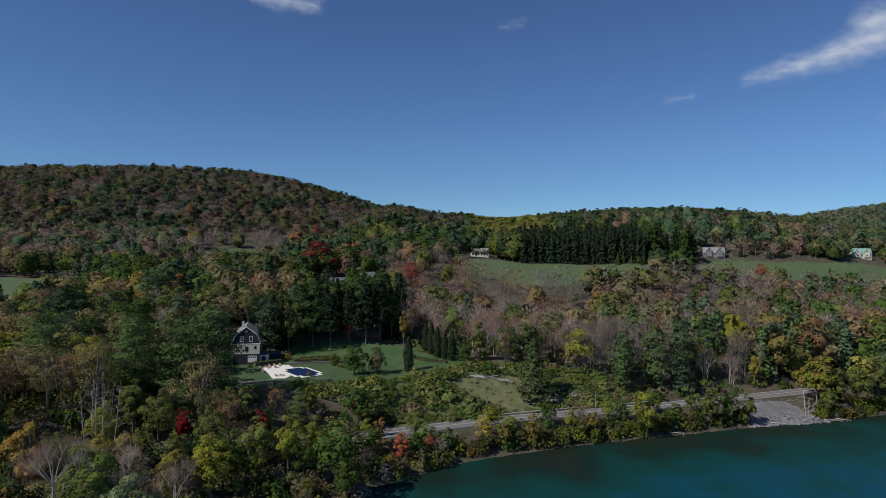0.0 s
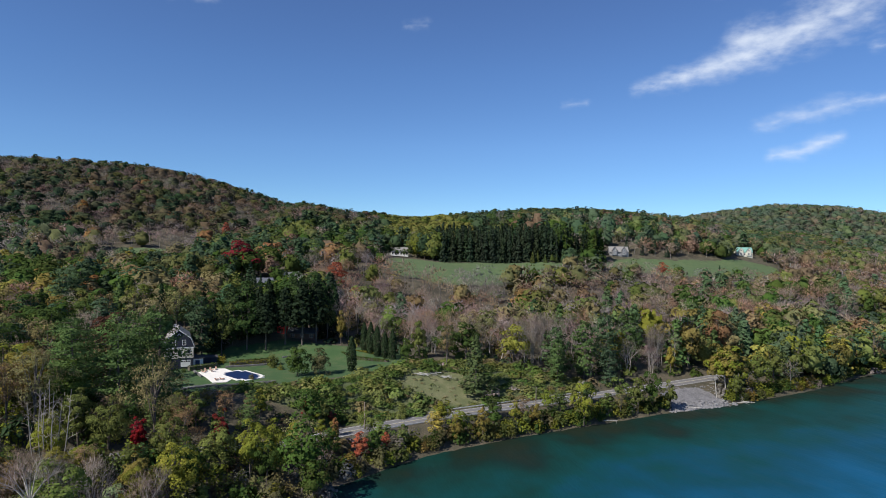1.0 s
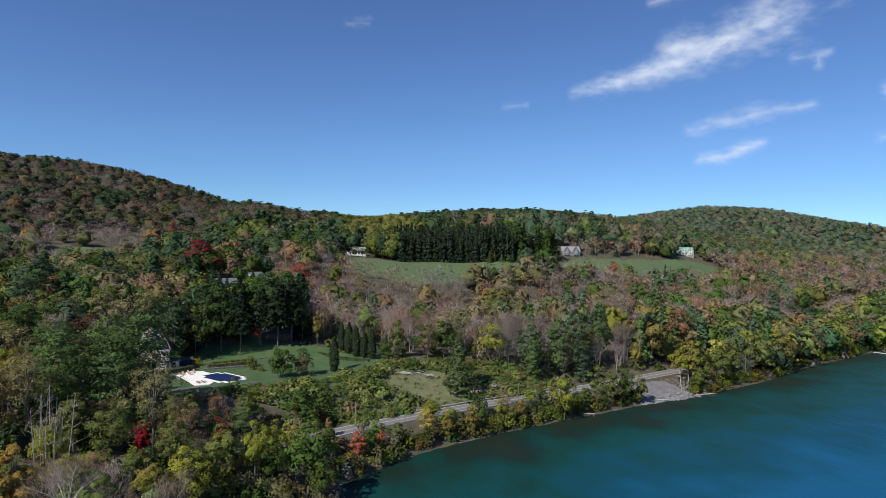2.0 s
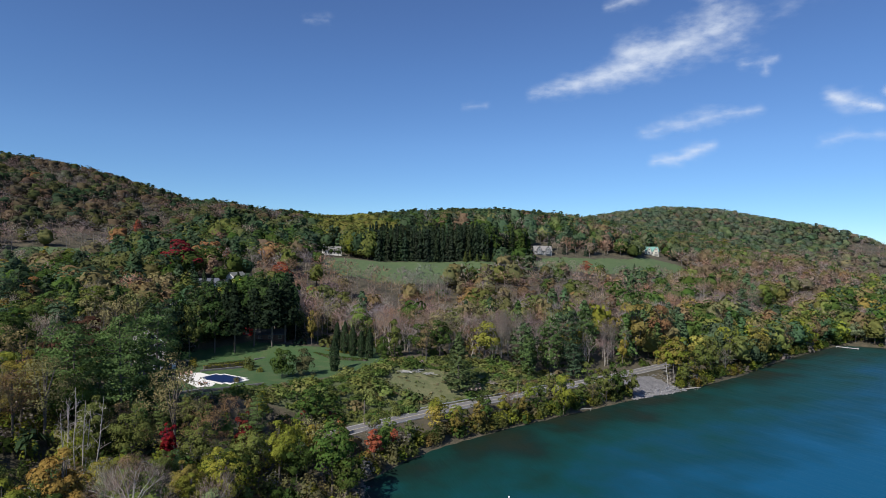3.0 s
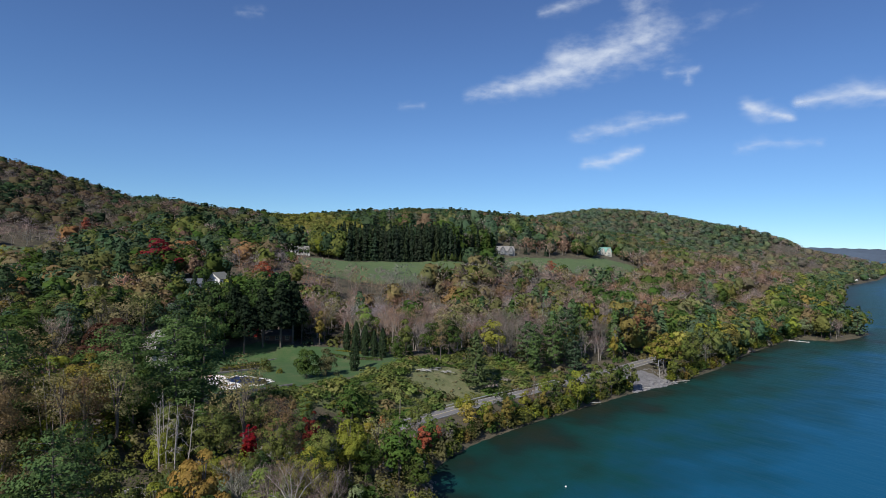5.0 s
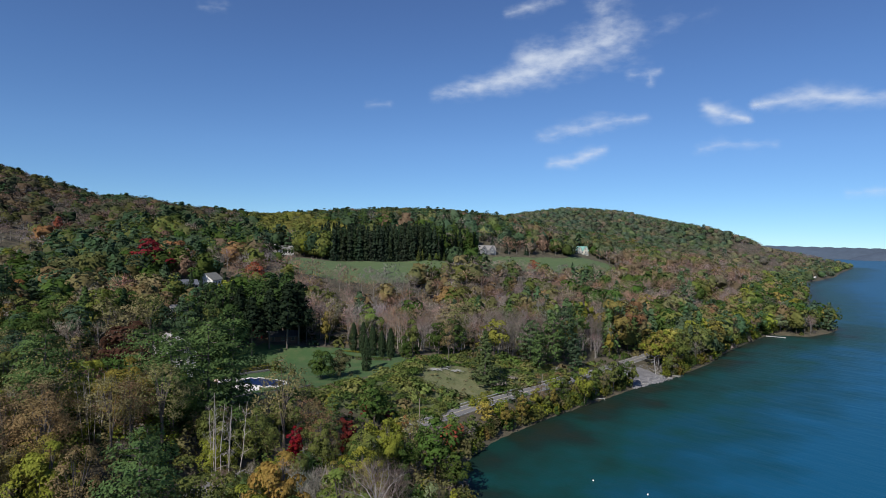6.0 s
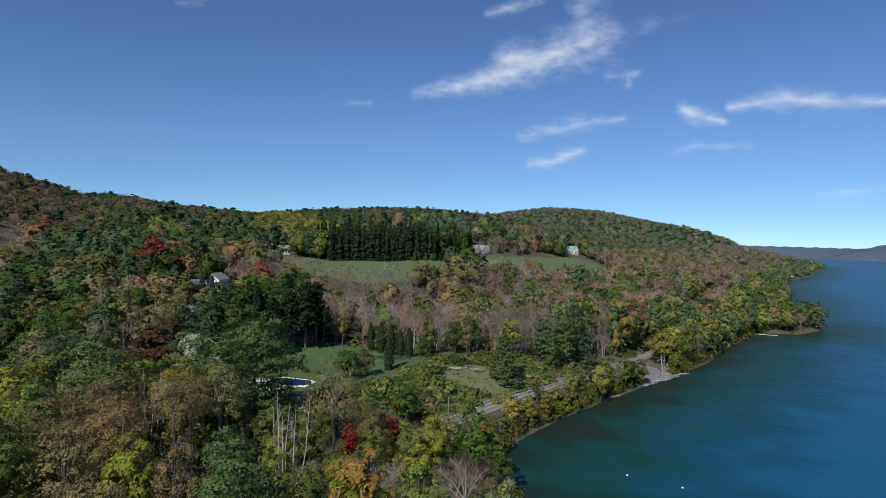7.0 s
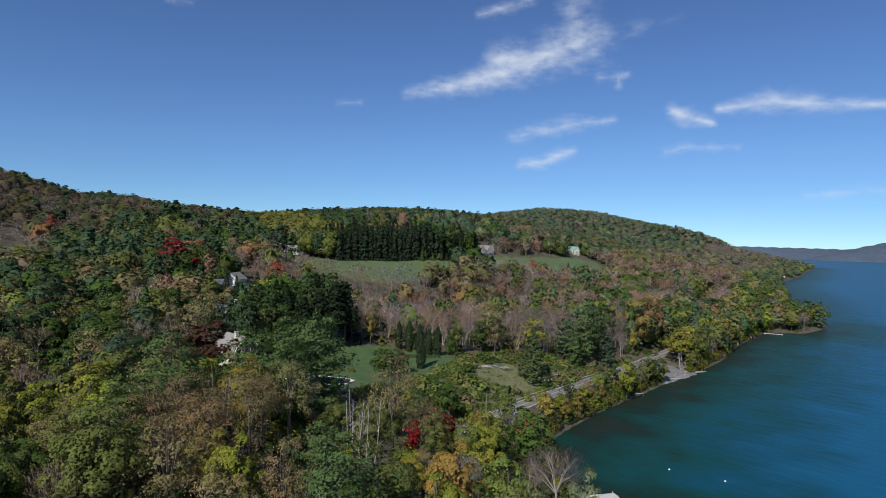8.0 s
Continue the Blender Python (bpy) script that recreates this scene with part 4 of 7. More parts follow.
M_RIDGE = [("leaf", DULL, 4), ("leaf", DULL_GREEN, 4), ("leaf", DULL_OLIVE, 3), ("leaf", DULL_BROWN, 1.6), ("bare", MAUVE, 1.5), ("bare", RUSSET, 0.8), ("pine", DARK_PINE, 0.6), ("leaf", GREEN, 1.5)]


def mix_at(x, y, s):
    """What grows in the woods beyond the garden."""
    if x > 330:
        return M_RIGHT if s < 45 else (M_RUSTY if s < 205 else M_RIDGE)
    if x > 190:
        return M_MIXED if y < 440 else (M_RUSTY if y < 560 else M_BACK)
    if x > -40:
        if y < 470:
            return M_BARE
        if y > 585 and 26 < x < 116:
            return M_LIME
        return M_BACK if x > 20 or y < 610 else M_HILL
    if x > -135:
        return M_LEFT if y < 345 else (M_BELT if y < 640 else M_HILL)
    if y < 450:
        return M_LEFT
    return M_TRUNKS if x > -235 and 545 < y < 690 else M_HILL


def blocked(x, y):
    """True where no wild tree stands."""
    s = inland(x, y)
    r, _ = near(ROAD, x, y)
    out = (s < 2.0) | ((r < 6.5) & (x < 178)) | inside(LAWN, x, y) | inside(SCRUB, x, y) | inside(BANK, x, y)
    for p in MEADOWS:
        out |= inside(p, x, y)
    out |= (x > 28) & (x < 212) & (y > 496) & (y < 552)
    for hx, hy, hr in CLEAR:
        out |= np.hypot(x - hx, y - hy) < hr
    return out


# ---- marked trees: kind, x, y, height, colour, build, width, label ----
MARKED = []


def mark(*rows):
    for kind, x, y, tall, colour, build, wide, label in rows:
        kind.plant(x, y, tall, tuple((1.15 if kind is whitepine else 1.35 if kind is thin else 1.15 if colour in (GOLD, YELLOW, SALMON) else 1.0 if kind is spruce else 1.4) * c for c in colour), label, build, len(MARKED) * 47.0, wide)
        MARKED.append((x, y, tall))


# garden and scrub
mark((thin, -60, 155.5, 26, BROWN, 0, 0.9, "dull brown thin-leaved oak beside the garden"),
     (spruce, 31, 215, 21, (0.095, 0.128, 0.052), 4, 1.4, "green pyramidal spruce at the edge of the clearing"),
     (thin, 22.7, 229, 17, RUST, 1, 0.75, "rust-brown oak at the edge of the scrub"),
     (maple, 14, 244, 15, OLIVE, 1, 0.7, "slim olive birch behind the clearing"),
     (roundtree, -31.7, 221, 10.5, GREEN, 0, 0.95, "dark green round crab-apple tree on the lawn"),
     (roundtree, -24, 223, 9.5, (0.078, 0.078, 0.038), 1, 0.92, "dull brown thin-leaved apple tree on the lawn"),
     (roundtree, 8.6, 240, 9, GREEN, 1, 0.7, "dark green round tree on the lawn"),
     (maple, -44.8, 155, 14, (0.125, 0.026, 0.022), 5, 0.8, "wine-red small tree below the garden"),
     (maple, -43, 186, 6, RUST, 3, 0.8, "low rust-red sumac below the garden wall"),
     (bush, 16, 198.6, 4.0, LIME, 1, 0.8, "yellow-green shrub beside the road"),
     (bush, 3, 197, 4.5, OLIVE, 2, 0.8, "olive shrub beside the road"))
# along the road and the lake bank
mark((maple, -10.7, 166.5, 8.5, SALMON, 5, 1.3, "low orange-red sumac on the shore bank"),
     (maple, 27.0, 184.3, 10.5, GOLD, 5, 0.9, "small golden yellow maple by the lake road"),
     (maple, 64.5, 196.5, 15, LIME, 1, 0.72, "yellow-green poplar between road and lake"),
     (maple, 43, 191.5, 8, OLIVE, 3, 0.8, "small olive tree between road and lake"),
     (maple, 89, 207, 13, OLIVE, 0, 0.85, "dark olive tree on the lake bank"),
     (thin, 81, 204, 10, BROWN, 1, 0.8, "dull brown small tree on the lake bank"),
     (maple, 103.5, 210.5, 12, OLIVE, 3, 0.8, "olive tree at the edge of the rock bank"),
     (maple, 137, 221, 10, OLIVE, 2, 0.9, "olive tree overhanging the rock bank"),
     (maple, 96, 210, 14, GREEN, 1, 0.8, "dark green tree on the lake bank"),
     (maple, 136, 254, 27, (0.150, 0.122, 0.040), 1, 0.95, "tall golden brown oak behind the road"),
     (maple, 123, 246, 15, YELLOW, 3, 0.6, "bright yellow maple behind the road"),
     (maple, 155, 263, 24, (0.150, 0.085, 0.045), 1, 0.85, "rust-coloured oak behind the road"),
     (maple, 46.5, 193.0, 10, GOLD, 3, 0.7, "small golden maple between road and lake"),
     (bush, 36, 189.5, 4.5, LIME, 0, 0.9, "yellow-green shrub between road and lake"),
     (bush, 55, 195.5, 5, OLIVE, 1, 0.9, "olive shrub between road and lake"),
     (maple, 153.5, 231.0, 16, (0.085, 0.105, 0.028), 0, 1.0, "yellow-green maple overhanging the lake"),
     (maple, 179, 241, 19, OLIVE, 1, 1.05, "broad olive maple overhanging the lake"),
     (maple, 166, 238, 17, OLIVE, 2, 0.9, "olive-yellow maple overhanging the lake"),
     (maple, 208, 252, 19, (0.120, 0.108, 0.034), 0, 1.0, "golden olive maple overhanging the lake"),
     (thin, 246, 271, 19, RUST, 1, 1.1, "red-brown oak beside the lake"),
     (maple, 292, 290, 18, RUST, 2, 1.0, "rust-orange maple near the wooded point"),
     (maple, 308, 297, 16, (0.115, 0.135, 0.030), 1, 1.0, "yellow-green maple near the wooded point"),
     (maple, 327, 291, 13, (0.125, 0.150, 0.080), 0, 1.3, "pale grey-green willow on the wooded point"),
     (thin, 341, 290, 15, RUST, 1, 0.9, "brown oak on the wooded point"),
     (maple, 361, 289, 15, OLIVE, 2, 1.3, "olive green broad tree on the wooded point"))
mark((whitepine, 66, 228, 18, PINE, 1, 0.8, "deep green white pine above the road"),
     (whitepine, 80, 236, 24, PINE, 0, 0.8, "deep green white pine above the road"),
     (whitepine, 92, 242, 26, BLUE_PINE, 2, 0.8, "blue-green white pine above the road"),
     (whitepine, 106, 250, 26, PINE, 1, 0.8, "deep green white pine above the road"),
     (maple, -36.8, 149, 15, LIME, 1, 0.95, "yellow-green maple on the shore bank"),
     (maple, -27.5, 165, 10, YELLOW, 3, 0.9, "yellow maple on the shore bank"),
     (maple, -33, 158, 13, LIME, 0, 0.8, "yellow-green maple on the shore bank"),
     (maple, -48.5, 138, 12, GREEN, 0, 1.1, "dark green maple on the shore bank"),
     (maple, -33, 148.5, 12, GREEN, 2, 0.9, "dark green maple over the water"),
     (bush, -29, 180.6, 5, LIME, 0, 0.9, "yellow-green shrub at the foot of the scrub"),
     (maple, -22, 179, 7, LIME, 3, 1.0, "small yellow-green maple at the foot of the scrub"),
     (maple, -26, 166.5, 9, GOLD, 5, 0.9, "small golden maple above the shore"),
     (maple, -18, 174, 7, GOLD, 3, 0.9, "small golden maple beside the road"),
     (maple, -17.7, 181, 5.5, ORANGE, 5, 1.0, "low orange sumac beside the road"),
     (maple, -27, 191, 5.5, (0.17, 0.05, 0.035), 5, 1.0, "low red sumac on the scrub slope"),
     (maple, -19, 191, 5, (0.15, 0.05, 0.035), 3, 0.9, "low red sumac on the scrub slope"),
     (bush, -49, 175, 5, (0.09, 0.16, 0.04), 1, 0.9, "fresh green shrub below the garden"),
     (maple, -58, 169.6, 9, OLIVE, 3, 1.1, "small olive-gold maple below the garden"),
     (maple, -3.5, 173, 6, SALMON, 5, 1.0, "low salmon-red sumac on the shore bank"),
     (leafless, 4.5, 178, 6, GREY, 1, 1.2, "low grey brush on the shore bank"),
     (maple, 18.5, 181.5, 9, GOLD, 3, 0.9, "golden olive maple on the shore bank"),
     (leafless, -20, 160, 7, MAUVE, 1, 1.1, "low bare brush on the shore bank"),
     (leafless, -10, 174, 8, GREY, 2, 1.2, "low bare brush on the shore bank"))
# the wooded slope left of the garden
mark((whitepine, -73.5, 191, 27, PINE, 2, 1.1, "large deep green white pine before the house"),
     (whitepine, -74, 173, 28, PINE, 0, 1.15, "large deep green white pine beside the garden"),
     (whitepine, -83, 168, 24, PINE, 1, 1.2, "large deep green white pine beside the garden"),
     (whitepine, -87.5, 177, 23, PINE, 2, 1.1, "large deep green white pine beside the garden"),
     (whitepine, -67.5, 184, 29, PINE, 1, 1.15, "large deep green white pine beside the garden"),
     (whitepine, -108, 168, 24, PINE, 0, 1.15, "large deep green white pine beside the garden"),
     (maple, -60.3, 144.9, 10.5, CRIMSON, 5, 0.85, "slender crimson maple among green trees"),
     (maple, -72, 109, 20.5, (0.225, 0.150, 0.042), 1, 0.85, "tall golden orange maple above the shore"),
     (maple, -68, 149, 14, OLIVE, 2, 1.0, "olive and yellow maple below the pines"),
     (maple, -76, 153, 14, OLIVE, 1, 1.0, "olive and yellow maple below the pines"),
     (deadwood, -76.2, 138.5, 19, (0.34, 0.31, 0.28), 0, 1.0, "dead pale-limbed trees standing in the wood"),
     (thin, -95, 150, 17, BROWN, 2, 1.0, "thin-leaved tan tree on the wooded slope"),
     (maple, -54, 146, 13, OLIVE, 2, 0.9, "dark olive maple above the shore"))
mark((maple, -123, 128, 19, OLIVE, 0, 1.1, "broad olive green maple on the wooded slope"),
     (thin, -113, 128, 21, BROWN, 1, 1.1, "broad brown thin-leaved oak on the wooded slope"),
     (maple, -103.5, 124, 19, LIME, 1, 0.9, "olive-yellow maple on the wooded slope"),
     (whitepine, -90, 122, 17, PINE, 2, 0.9, "deep green white pine on the wooded slope"),
     (maple, -84.5, 112, 16.5, OLIVE, 2, 1.05, "olive maple low on the wooded slope"),
     (maple, -78, 104, 18, LIME, 1, 0.9, "olive maple on the wooded slope"),
     (thin, -99, 113, 18, RUST, 1, 0.9, "dull brown thin-leaved tree on the wooded slope"),
     (maple, -77, 141, 13, LIME, 0, 0.9, "yellow-green maple above the shore"),
     (spreading, -60.4, 97.5, 25.5, (0.17, 0.128, 0.108), 0, 1.0, "bare mauve-grey tree spreading over the shore"),
     (maple, -51, 101, 20, (0.215, 0.250, 0.120), 2, 0.75, "pale green willow with fine leaves near the dock"),
     (thin, -66.5, 94, 19, (0.19, 0.13, 0.055), 0, 0.8, "tan and gold thin-leaved tree above the shore"),
     (leafless, -50, 117, 15, MAUVE, 2, 0.8, "bare red-brown tree with a haze of twigs"),
     (thin, -121, 206, 17, RUST, 1, 1.2, "rust-brown oak high on the slope"),
     (maple, -112, 197, 18, GREEN, 0, 1.1, "broad green maple high on the slope"))
mark((maple, -91.6, 215.6, 22, MAROON, 0, 1.15, "dark maroon beech beside the house"),
     (thin, -137, 258, 18, RUST, 1, 1.2, "rust-brown oak behind the slope"),
     (maple, -122, 255, 17, GREEN, 0, 1.1, "dark green maple behind the slope"),
     (spruce, -104, 262, 21, PINE, 0, 1.3, "dark green spruce behind the house"),
     (leafless, -104, 288, 18, GREY, 3, 1.0, "pale-limbed bare tree behind the house"),
     (maple, -93, 287, 15, GREEN, 1, 0.9, "dark green maple behind the house"),
     (deadwood, -98.5, 163, 15, GREY, 1, 1.0, "dead pale-limbed tree standing in the wood"),
     (thin, -23, 271, 16, OLIVE, 0, 0.8, "tan thin-leaved tree behind the lawn"),
     (thin, -14, 268, 17, RUST, 1, 0.7, "rust-tinged thin-leaved tree behind the lawn"),
     (maple, -17, 264, 15, GOLD, 3, 0.6, "golden-brown slim tree behind the lawn"))
DARK = "blackish green old spruce behind the lawn"
GROVE = ((spruce, SPRUCE, 1.3, DARK), (maple, (0.036, 0.062, 0.020), 1.0, "dark green maple in the grove behind the lawn"), (whitepine, (0.058, 0.088, 0.034), 0.95, "dark green old pine in the grove behind the lawn"))
for i, (x, y, tall) in enumerate(((-67, 259, 20), (-61, 263, 21), (-55, 261, 20), (-51, 270, 21), (-63, 272, 20), (-56, 274, 21), (-48, 281, 20), (-37, 281, 24),
                                  (-31, 279, 28), (-25, 277, 25), (-34, 288, 24), (-42, 285, 22), (-50, 290, 20), (-28, 288, 25), (-59, 284, 19))):
    kind, colour, wide, label = GROVE[(i * 2) % 3]
    mark((kind, x, y, tall, colour, i % 3, wide, label))
mark(*((spruce, x, y, tall, SPRUCE, 3, 1.15, "blackish green old spruce with a bare lower trunk") for x, y, tall in ((-47.5, 261, 23), (-40, 264, 24), (-33, 263.5, 27), (-27.5, 267, 26))))
mark((maple, -69, 266, 19, GREEN, 0, 0.9, "dark green maple shading the back of the lawn"),
     (maple, -64, 256, 21, OLIVE, 2, 0.7, "olive green maple shading the back of the lawn"),
     (whitepine, -71, 254, 24, DARK_PINE, 0, 0.9, "grey-green pine with a bare lower trunk by the house"))
for i, (x, y, tall) in enumerate(((-12.8, 227.1, 13), (-7.5, 256, 12), (-5.0, 251.5, 13), (-2.6, 247, 12.5), (0.4, 244.5, 11), (3.2, 242, 12))):
    cedar.plant(x, y, tall, (0.040, 0.062, 0.030), "tall dark columnar arborvitae on the lawn", i, i * 60.0, 1.0, group="columnar evergreens")

# tall pale stems crowd behind the clearing and above the road
stems = np.random.default_rng(14)
for x0, x1, y0, y1, n in ((46, 66, 240, 262, 14), (66, 98, 246, 270, 16), (112, 128, 250, 270, 10), (18, 44, 254, 272, 8)):
    for i in range(n):
        x, y = stems.uniform(x0, x1), stems.uniform(y0, y1)
        c = ((0.27, 0.235, 0.20), (0.30, 0.225, 0.19), (0.22, 0.215, 0.15))[i % 3]
        slender.plant(x, y, stems.uniform(14, 19), c, "slender leafless tree with a pale grey stem", i, i * 77.0, 1.0, group="slender bare trees")
        MARKED.append((x, y, 8))

# clear rounds about houses and marked trees: x, y, radius
CLEAR = [(-74, 242, 13), (232, 540, 16), (386, 576, 16), (30, 533, 15), (27, 518, 14), (22, 500, 10), (384, 556, 12), (374, 560, 12), (378, 546, 10), (-44, 272, 8), (-34, 272, 9), (-66, 298, 9), (-46, 382, 9), (-62, 361, 12), (1052, 729, 14), (1072, 735, 10), (1166, 771, 14), (1250, 805, 12), (1290, 822, 14), (122, 222, 10), (-68, 262, 4), (-44, 262, 7), (-36, 263, 7), (-18, 213, 6)]
CLEAR += [(x, y, 3.0 if tall < 12 else 5.0) for x, y, tall in MARKED]



def scatter(x0, x1, y0, y1, step, rng):
    xs, ys = np.meshgrid(np.arange(x0, x1, step), np.arange(y0, y1, step))
    xs, ys = xs.ravel() + rng.uniform(-0.46, 0.46, xs.size) * step, ys.ravel() + rng.uniform(-0.46, 0.46, ys.size) * step
    return xs, ys


def seen_from_path(x, y, margin=12.0):
    """Within the wedge of country that the flight looks over."""
    left = np.degrees(np.arctan2(x - 0.0, y - 2.0))
    right = np.degrees(np.arctan2(x + 126.0, y - 24.0))
    return (left > -36 - margin) & (right < 67 + margin)


def in_sight(x, y, z):
    """False for trees that a rise in the ground hides all along the flight."""
    seen = np.zeros(x.shape, bool)
    for ex, ey in ((0, 2), (-62, 5), (-126, 24)):
        hid = np.zeros(x.shape, bool)
        for k in np.linspace(0.3, 0.97, 34):
            hid |= height(ex + (x - ex) * k, ey + (y - ey) * k) + 7 > 61.5 + (z + 17 - 61.5) * k
        seen |= ~hid
    return seen


FAR_YARD = [(-82, 360), (-34, 362), (-28, 394), (-80, 394)]


def before_field(x, y):
    """Where low growth leaves the two far fields and the far houses in view."""
    x, y = np.array([x]), np.array([y])
    return any(inside(MEADOWS[2], x / k, y / k)[0] or inside(MEADOWS[3], -126 + (x + 126) / k, 24 + (y - 24) / k)[0] or inside(FAR_YARD, -126 + (x + 126) / k, 24 + (y - 24) / k)[0] or (k > 0.88 and inside(MEADOWS[1], -62 + (x + 62) / k, 5 + (y - 5) / k)[0]) for k in (0.78, 0.84, 0.9, 0.96))


# low growth before the beech, the big house's roof and the far white houses: x, y, height, half width
SIGHTS = ((-92, 229, 24.0, 7), (-80, 248, 28.5, 4), (-44, 378, 37.0, 5), (-60, 358, 39.0, 5), (30, 531, 51.0, 7))


def sight_cap(x, y, tall):
    for tx, ty, tz, w in SIGHTS:
        for ex, ey in ((-126, 24), (-108, 16)):
            k = (y - ey) / (ty - ey)
            if 0.45 < k < 0.985 and abs(x - ex - (tx - ex) * k) < w * (0.4 + 0.6 * k):
                tall = min(tall, max(3.0, 61.6 - (61.6 - tz) * k - height1(x, y)))
    return tall


TALL = {"leaf": (13, 19), "bare": (12, 17), "pine": (15, 22), "spruce": (15, 22), "scrub": (1.5, 3.2)}

M_DARK = [("spruce", SPRUCE, 5), ("pine", SPRUCE, 3), ("leaf", GREEN, 1)]

# ---- the nearest woods: each tree a thing of its own ----
rng = np.random.default_rng(5)
LABELS = {"leaf": "broad-crowned deciduous tree in early autumn leaf", "bare": "leafless grey deciduous tree with pale limbs", "pine": "tall white pine with level boughs", "spruce": "dark dense spruce"}
HUE = {DULL: "dull olive", DULL_OLIVE: "dull olive", DULL_ORANGE: "dull orange", DULL_GREEN: "dull green", DULL_BROWN: "dull brown", DULL_RUST: "dull rust", GREEN: "dark green", OLIVE: "olive green", LIME: "yellow-green", YELLOW: "bright yellow", GOLD: "golden orange", ORANGE: "orange", RUST: "rust red-brown", BROWN: "dull brown", GREY: "grey", MAUVE: "mauve-brown", RUSSET: "russet", PINE: "deep green", BLUE_PINE: "blue-green", SPRUCE: "blackish green", DARK_PINE: "dark green"}
near_wood = Wood()
xs, ys = scatter(-260, 420, 66, 330, 7.3, rng)
s_in = inland(xs, ys)
keep = ~blocked(xs, ys) & seen_from_path(xs, ys)
count = 0
order = np.argsort(np.minimum(np.hypot(xs - 0, ys - 2), np.hypot(xs + 126, ys - 24)))
for i in order:
    if not keep[i]:
        continue
    x, y, s = xs[i], ys[i], s_in[i]
    if s < 24 and x < -25:
        mix = M_DEEP
    elif s < 16 and x < 165:
        mix = M_SHORE
    elif -60 < x < -20 and 256 < y < 315:
        mix = M_DARK
    elif x > 60 and 20 < s < 75 and x < 160:
        mix = M_PINES
    elif x > 150 and s < 48:
        mix = M_RIGHT
    elif x > 160:
        mix = M_MIXED
    elif x > -35 and y > 245:
        mix = M_BARE
    elif x < -60 and y > 185:
        mix = M_LEFT
    else:
        mix = M_NEAR
    if x < -60 and y > 205 and rng.uniform() < 0.33:
        continue
    kind, colour, _ = pick(rng, mix, x, y, 30)
    lo, hi = TALL[kind]
    tall = rng.uniform(lo, hi) * (0.58 if s < 12 and -22 < x < 100 else 1.0) * (1.22 if mix is M_DARK else 1.0)
    # the garden keeps its view over the trees below it
    if -82 < x < 4 and 138 < y < 210:
        tall = min(tall, 13.6 + (206 - y) * 0.21 - height1(x, y))
        if tall < 3.5:
            continue
    if -20 < x < 110 and s < 20:
        tall = min(tall, 8.0 if x < 75 else 9.5)
    # the near shore wood falls away before the crimson maple
    if -90 < x < -25 and y < 146:
        tall = min(tall, max(4.0, 59.5 - 0.304 * (y - 2) - height1(x, y)))
    if 100 < y < 144 and min(abs(x + 31 + 0.2 * y), abs(x + 118 - 0.469 * (y - 22))) < 4.5:
        tall = min(tall, 10.0)
    tall = sight_cap(x, y, tall)
    # the low shore below the spreading bare tree
    if x > -49 and y < 141:
        tall = min(tall, 4.5)
    if before_field(x, y):
        tall *= 0.75
    col = vary(tuple((1.5 if kind == "bare" else 1.3 if kind in ("pine", "spruce") else 1.42) * (1.1 if x > 150 else 0.7 if x > 120 and y < 235 else 1.05 if -90 < x < 5 and y < 200 else 1.0) * c for c in colour), rng)
    turn = rng.uniform(0, 360)
    if count < 440:
        k = {"leaf": maple, "bare": leafless, "pine": whitepine, "spruce": spruce}[kind]
        if kind == "leaf" and colour in (BROWN, RUST):
            k = thin
        k.plant(x, y, tall, col, HUE[colour] + " " + LABELS[kind], int(rng.integers(0, 9)), turn, 1.1)
        count += 1
    else:
        b = MID[kind]
        near_wood.add(b[rng.integers(len(b))], x, y, height1(x, y), tall, turn, col, 1.35 if x < -60 else 1.15)
# the same wood goes on along the shore, behind the flight's end
xs, ys = scatter(-330, -64, -60, 200, 13.0, rng)
for i in np.where((inland(xs, ys) > 6) & ~seen_from_path(xs, ys))[0]:
    kind, colour, _ = pick(rng, M_NEAR, xs[i], ys[i], 30)
    b = (FAR if ys[i] < 66 else MID)[kind]
    near_wood.add(b[rng.integers(len(b))], xs[i], ys[i], height1(xs[i], ys[i]), rng.uniform(12, 17), rng.uniform(0, 6.28), vary(colour, rng), 1.2)
near_wood.finish("near_woodland", "mixed autumn woodland of bare and leafy trees", "woodland")

# ---- undergrowth below the nearest trees ----
under = Wood()
xs, ys = scatter(-230, 400, 66, 326, 8.0, rng)
zz = height(xs, ys)
keep = (inland(xs, ys) > 1.2) & (near(ROAD, xs, ys)[0] > 5.0) & ~inside(LAWN, xs, ys) & ~inside(SCRUB, xs, ys) & ~inside(BANK, xs, ys) & seen_from_path(xs, ys, 3)
for hx, hy, hr in CLEAR[:21]:
    keep &= np.hypot(xs - hx, ys - hy) > hr - 3
for i in np.where(keep)[0]:
    c = (OLIVE, GREEN, BROWN, GREY, DULL_GREEN, DULL)[rng.choice(6, p=(0.2, 0.22, 0.14, 0.1, 0.2, 0.14))]
    b = TUFT
    top = 1.3 if -82 < xs[i] < 4 and 176 < ys[i] < 215 else 3.8
    under.add(b[rng.integers(4)], xs[i], ys[i], zz[i], rng.uniform(1.0, top), rng.uniform(0, 6.28), vary(c, rng), 0.85)
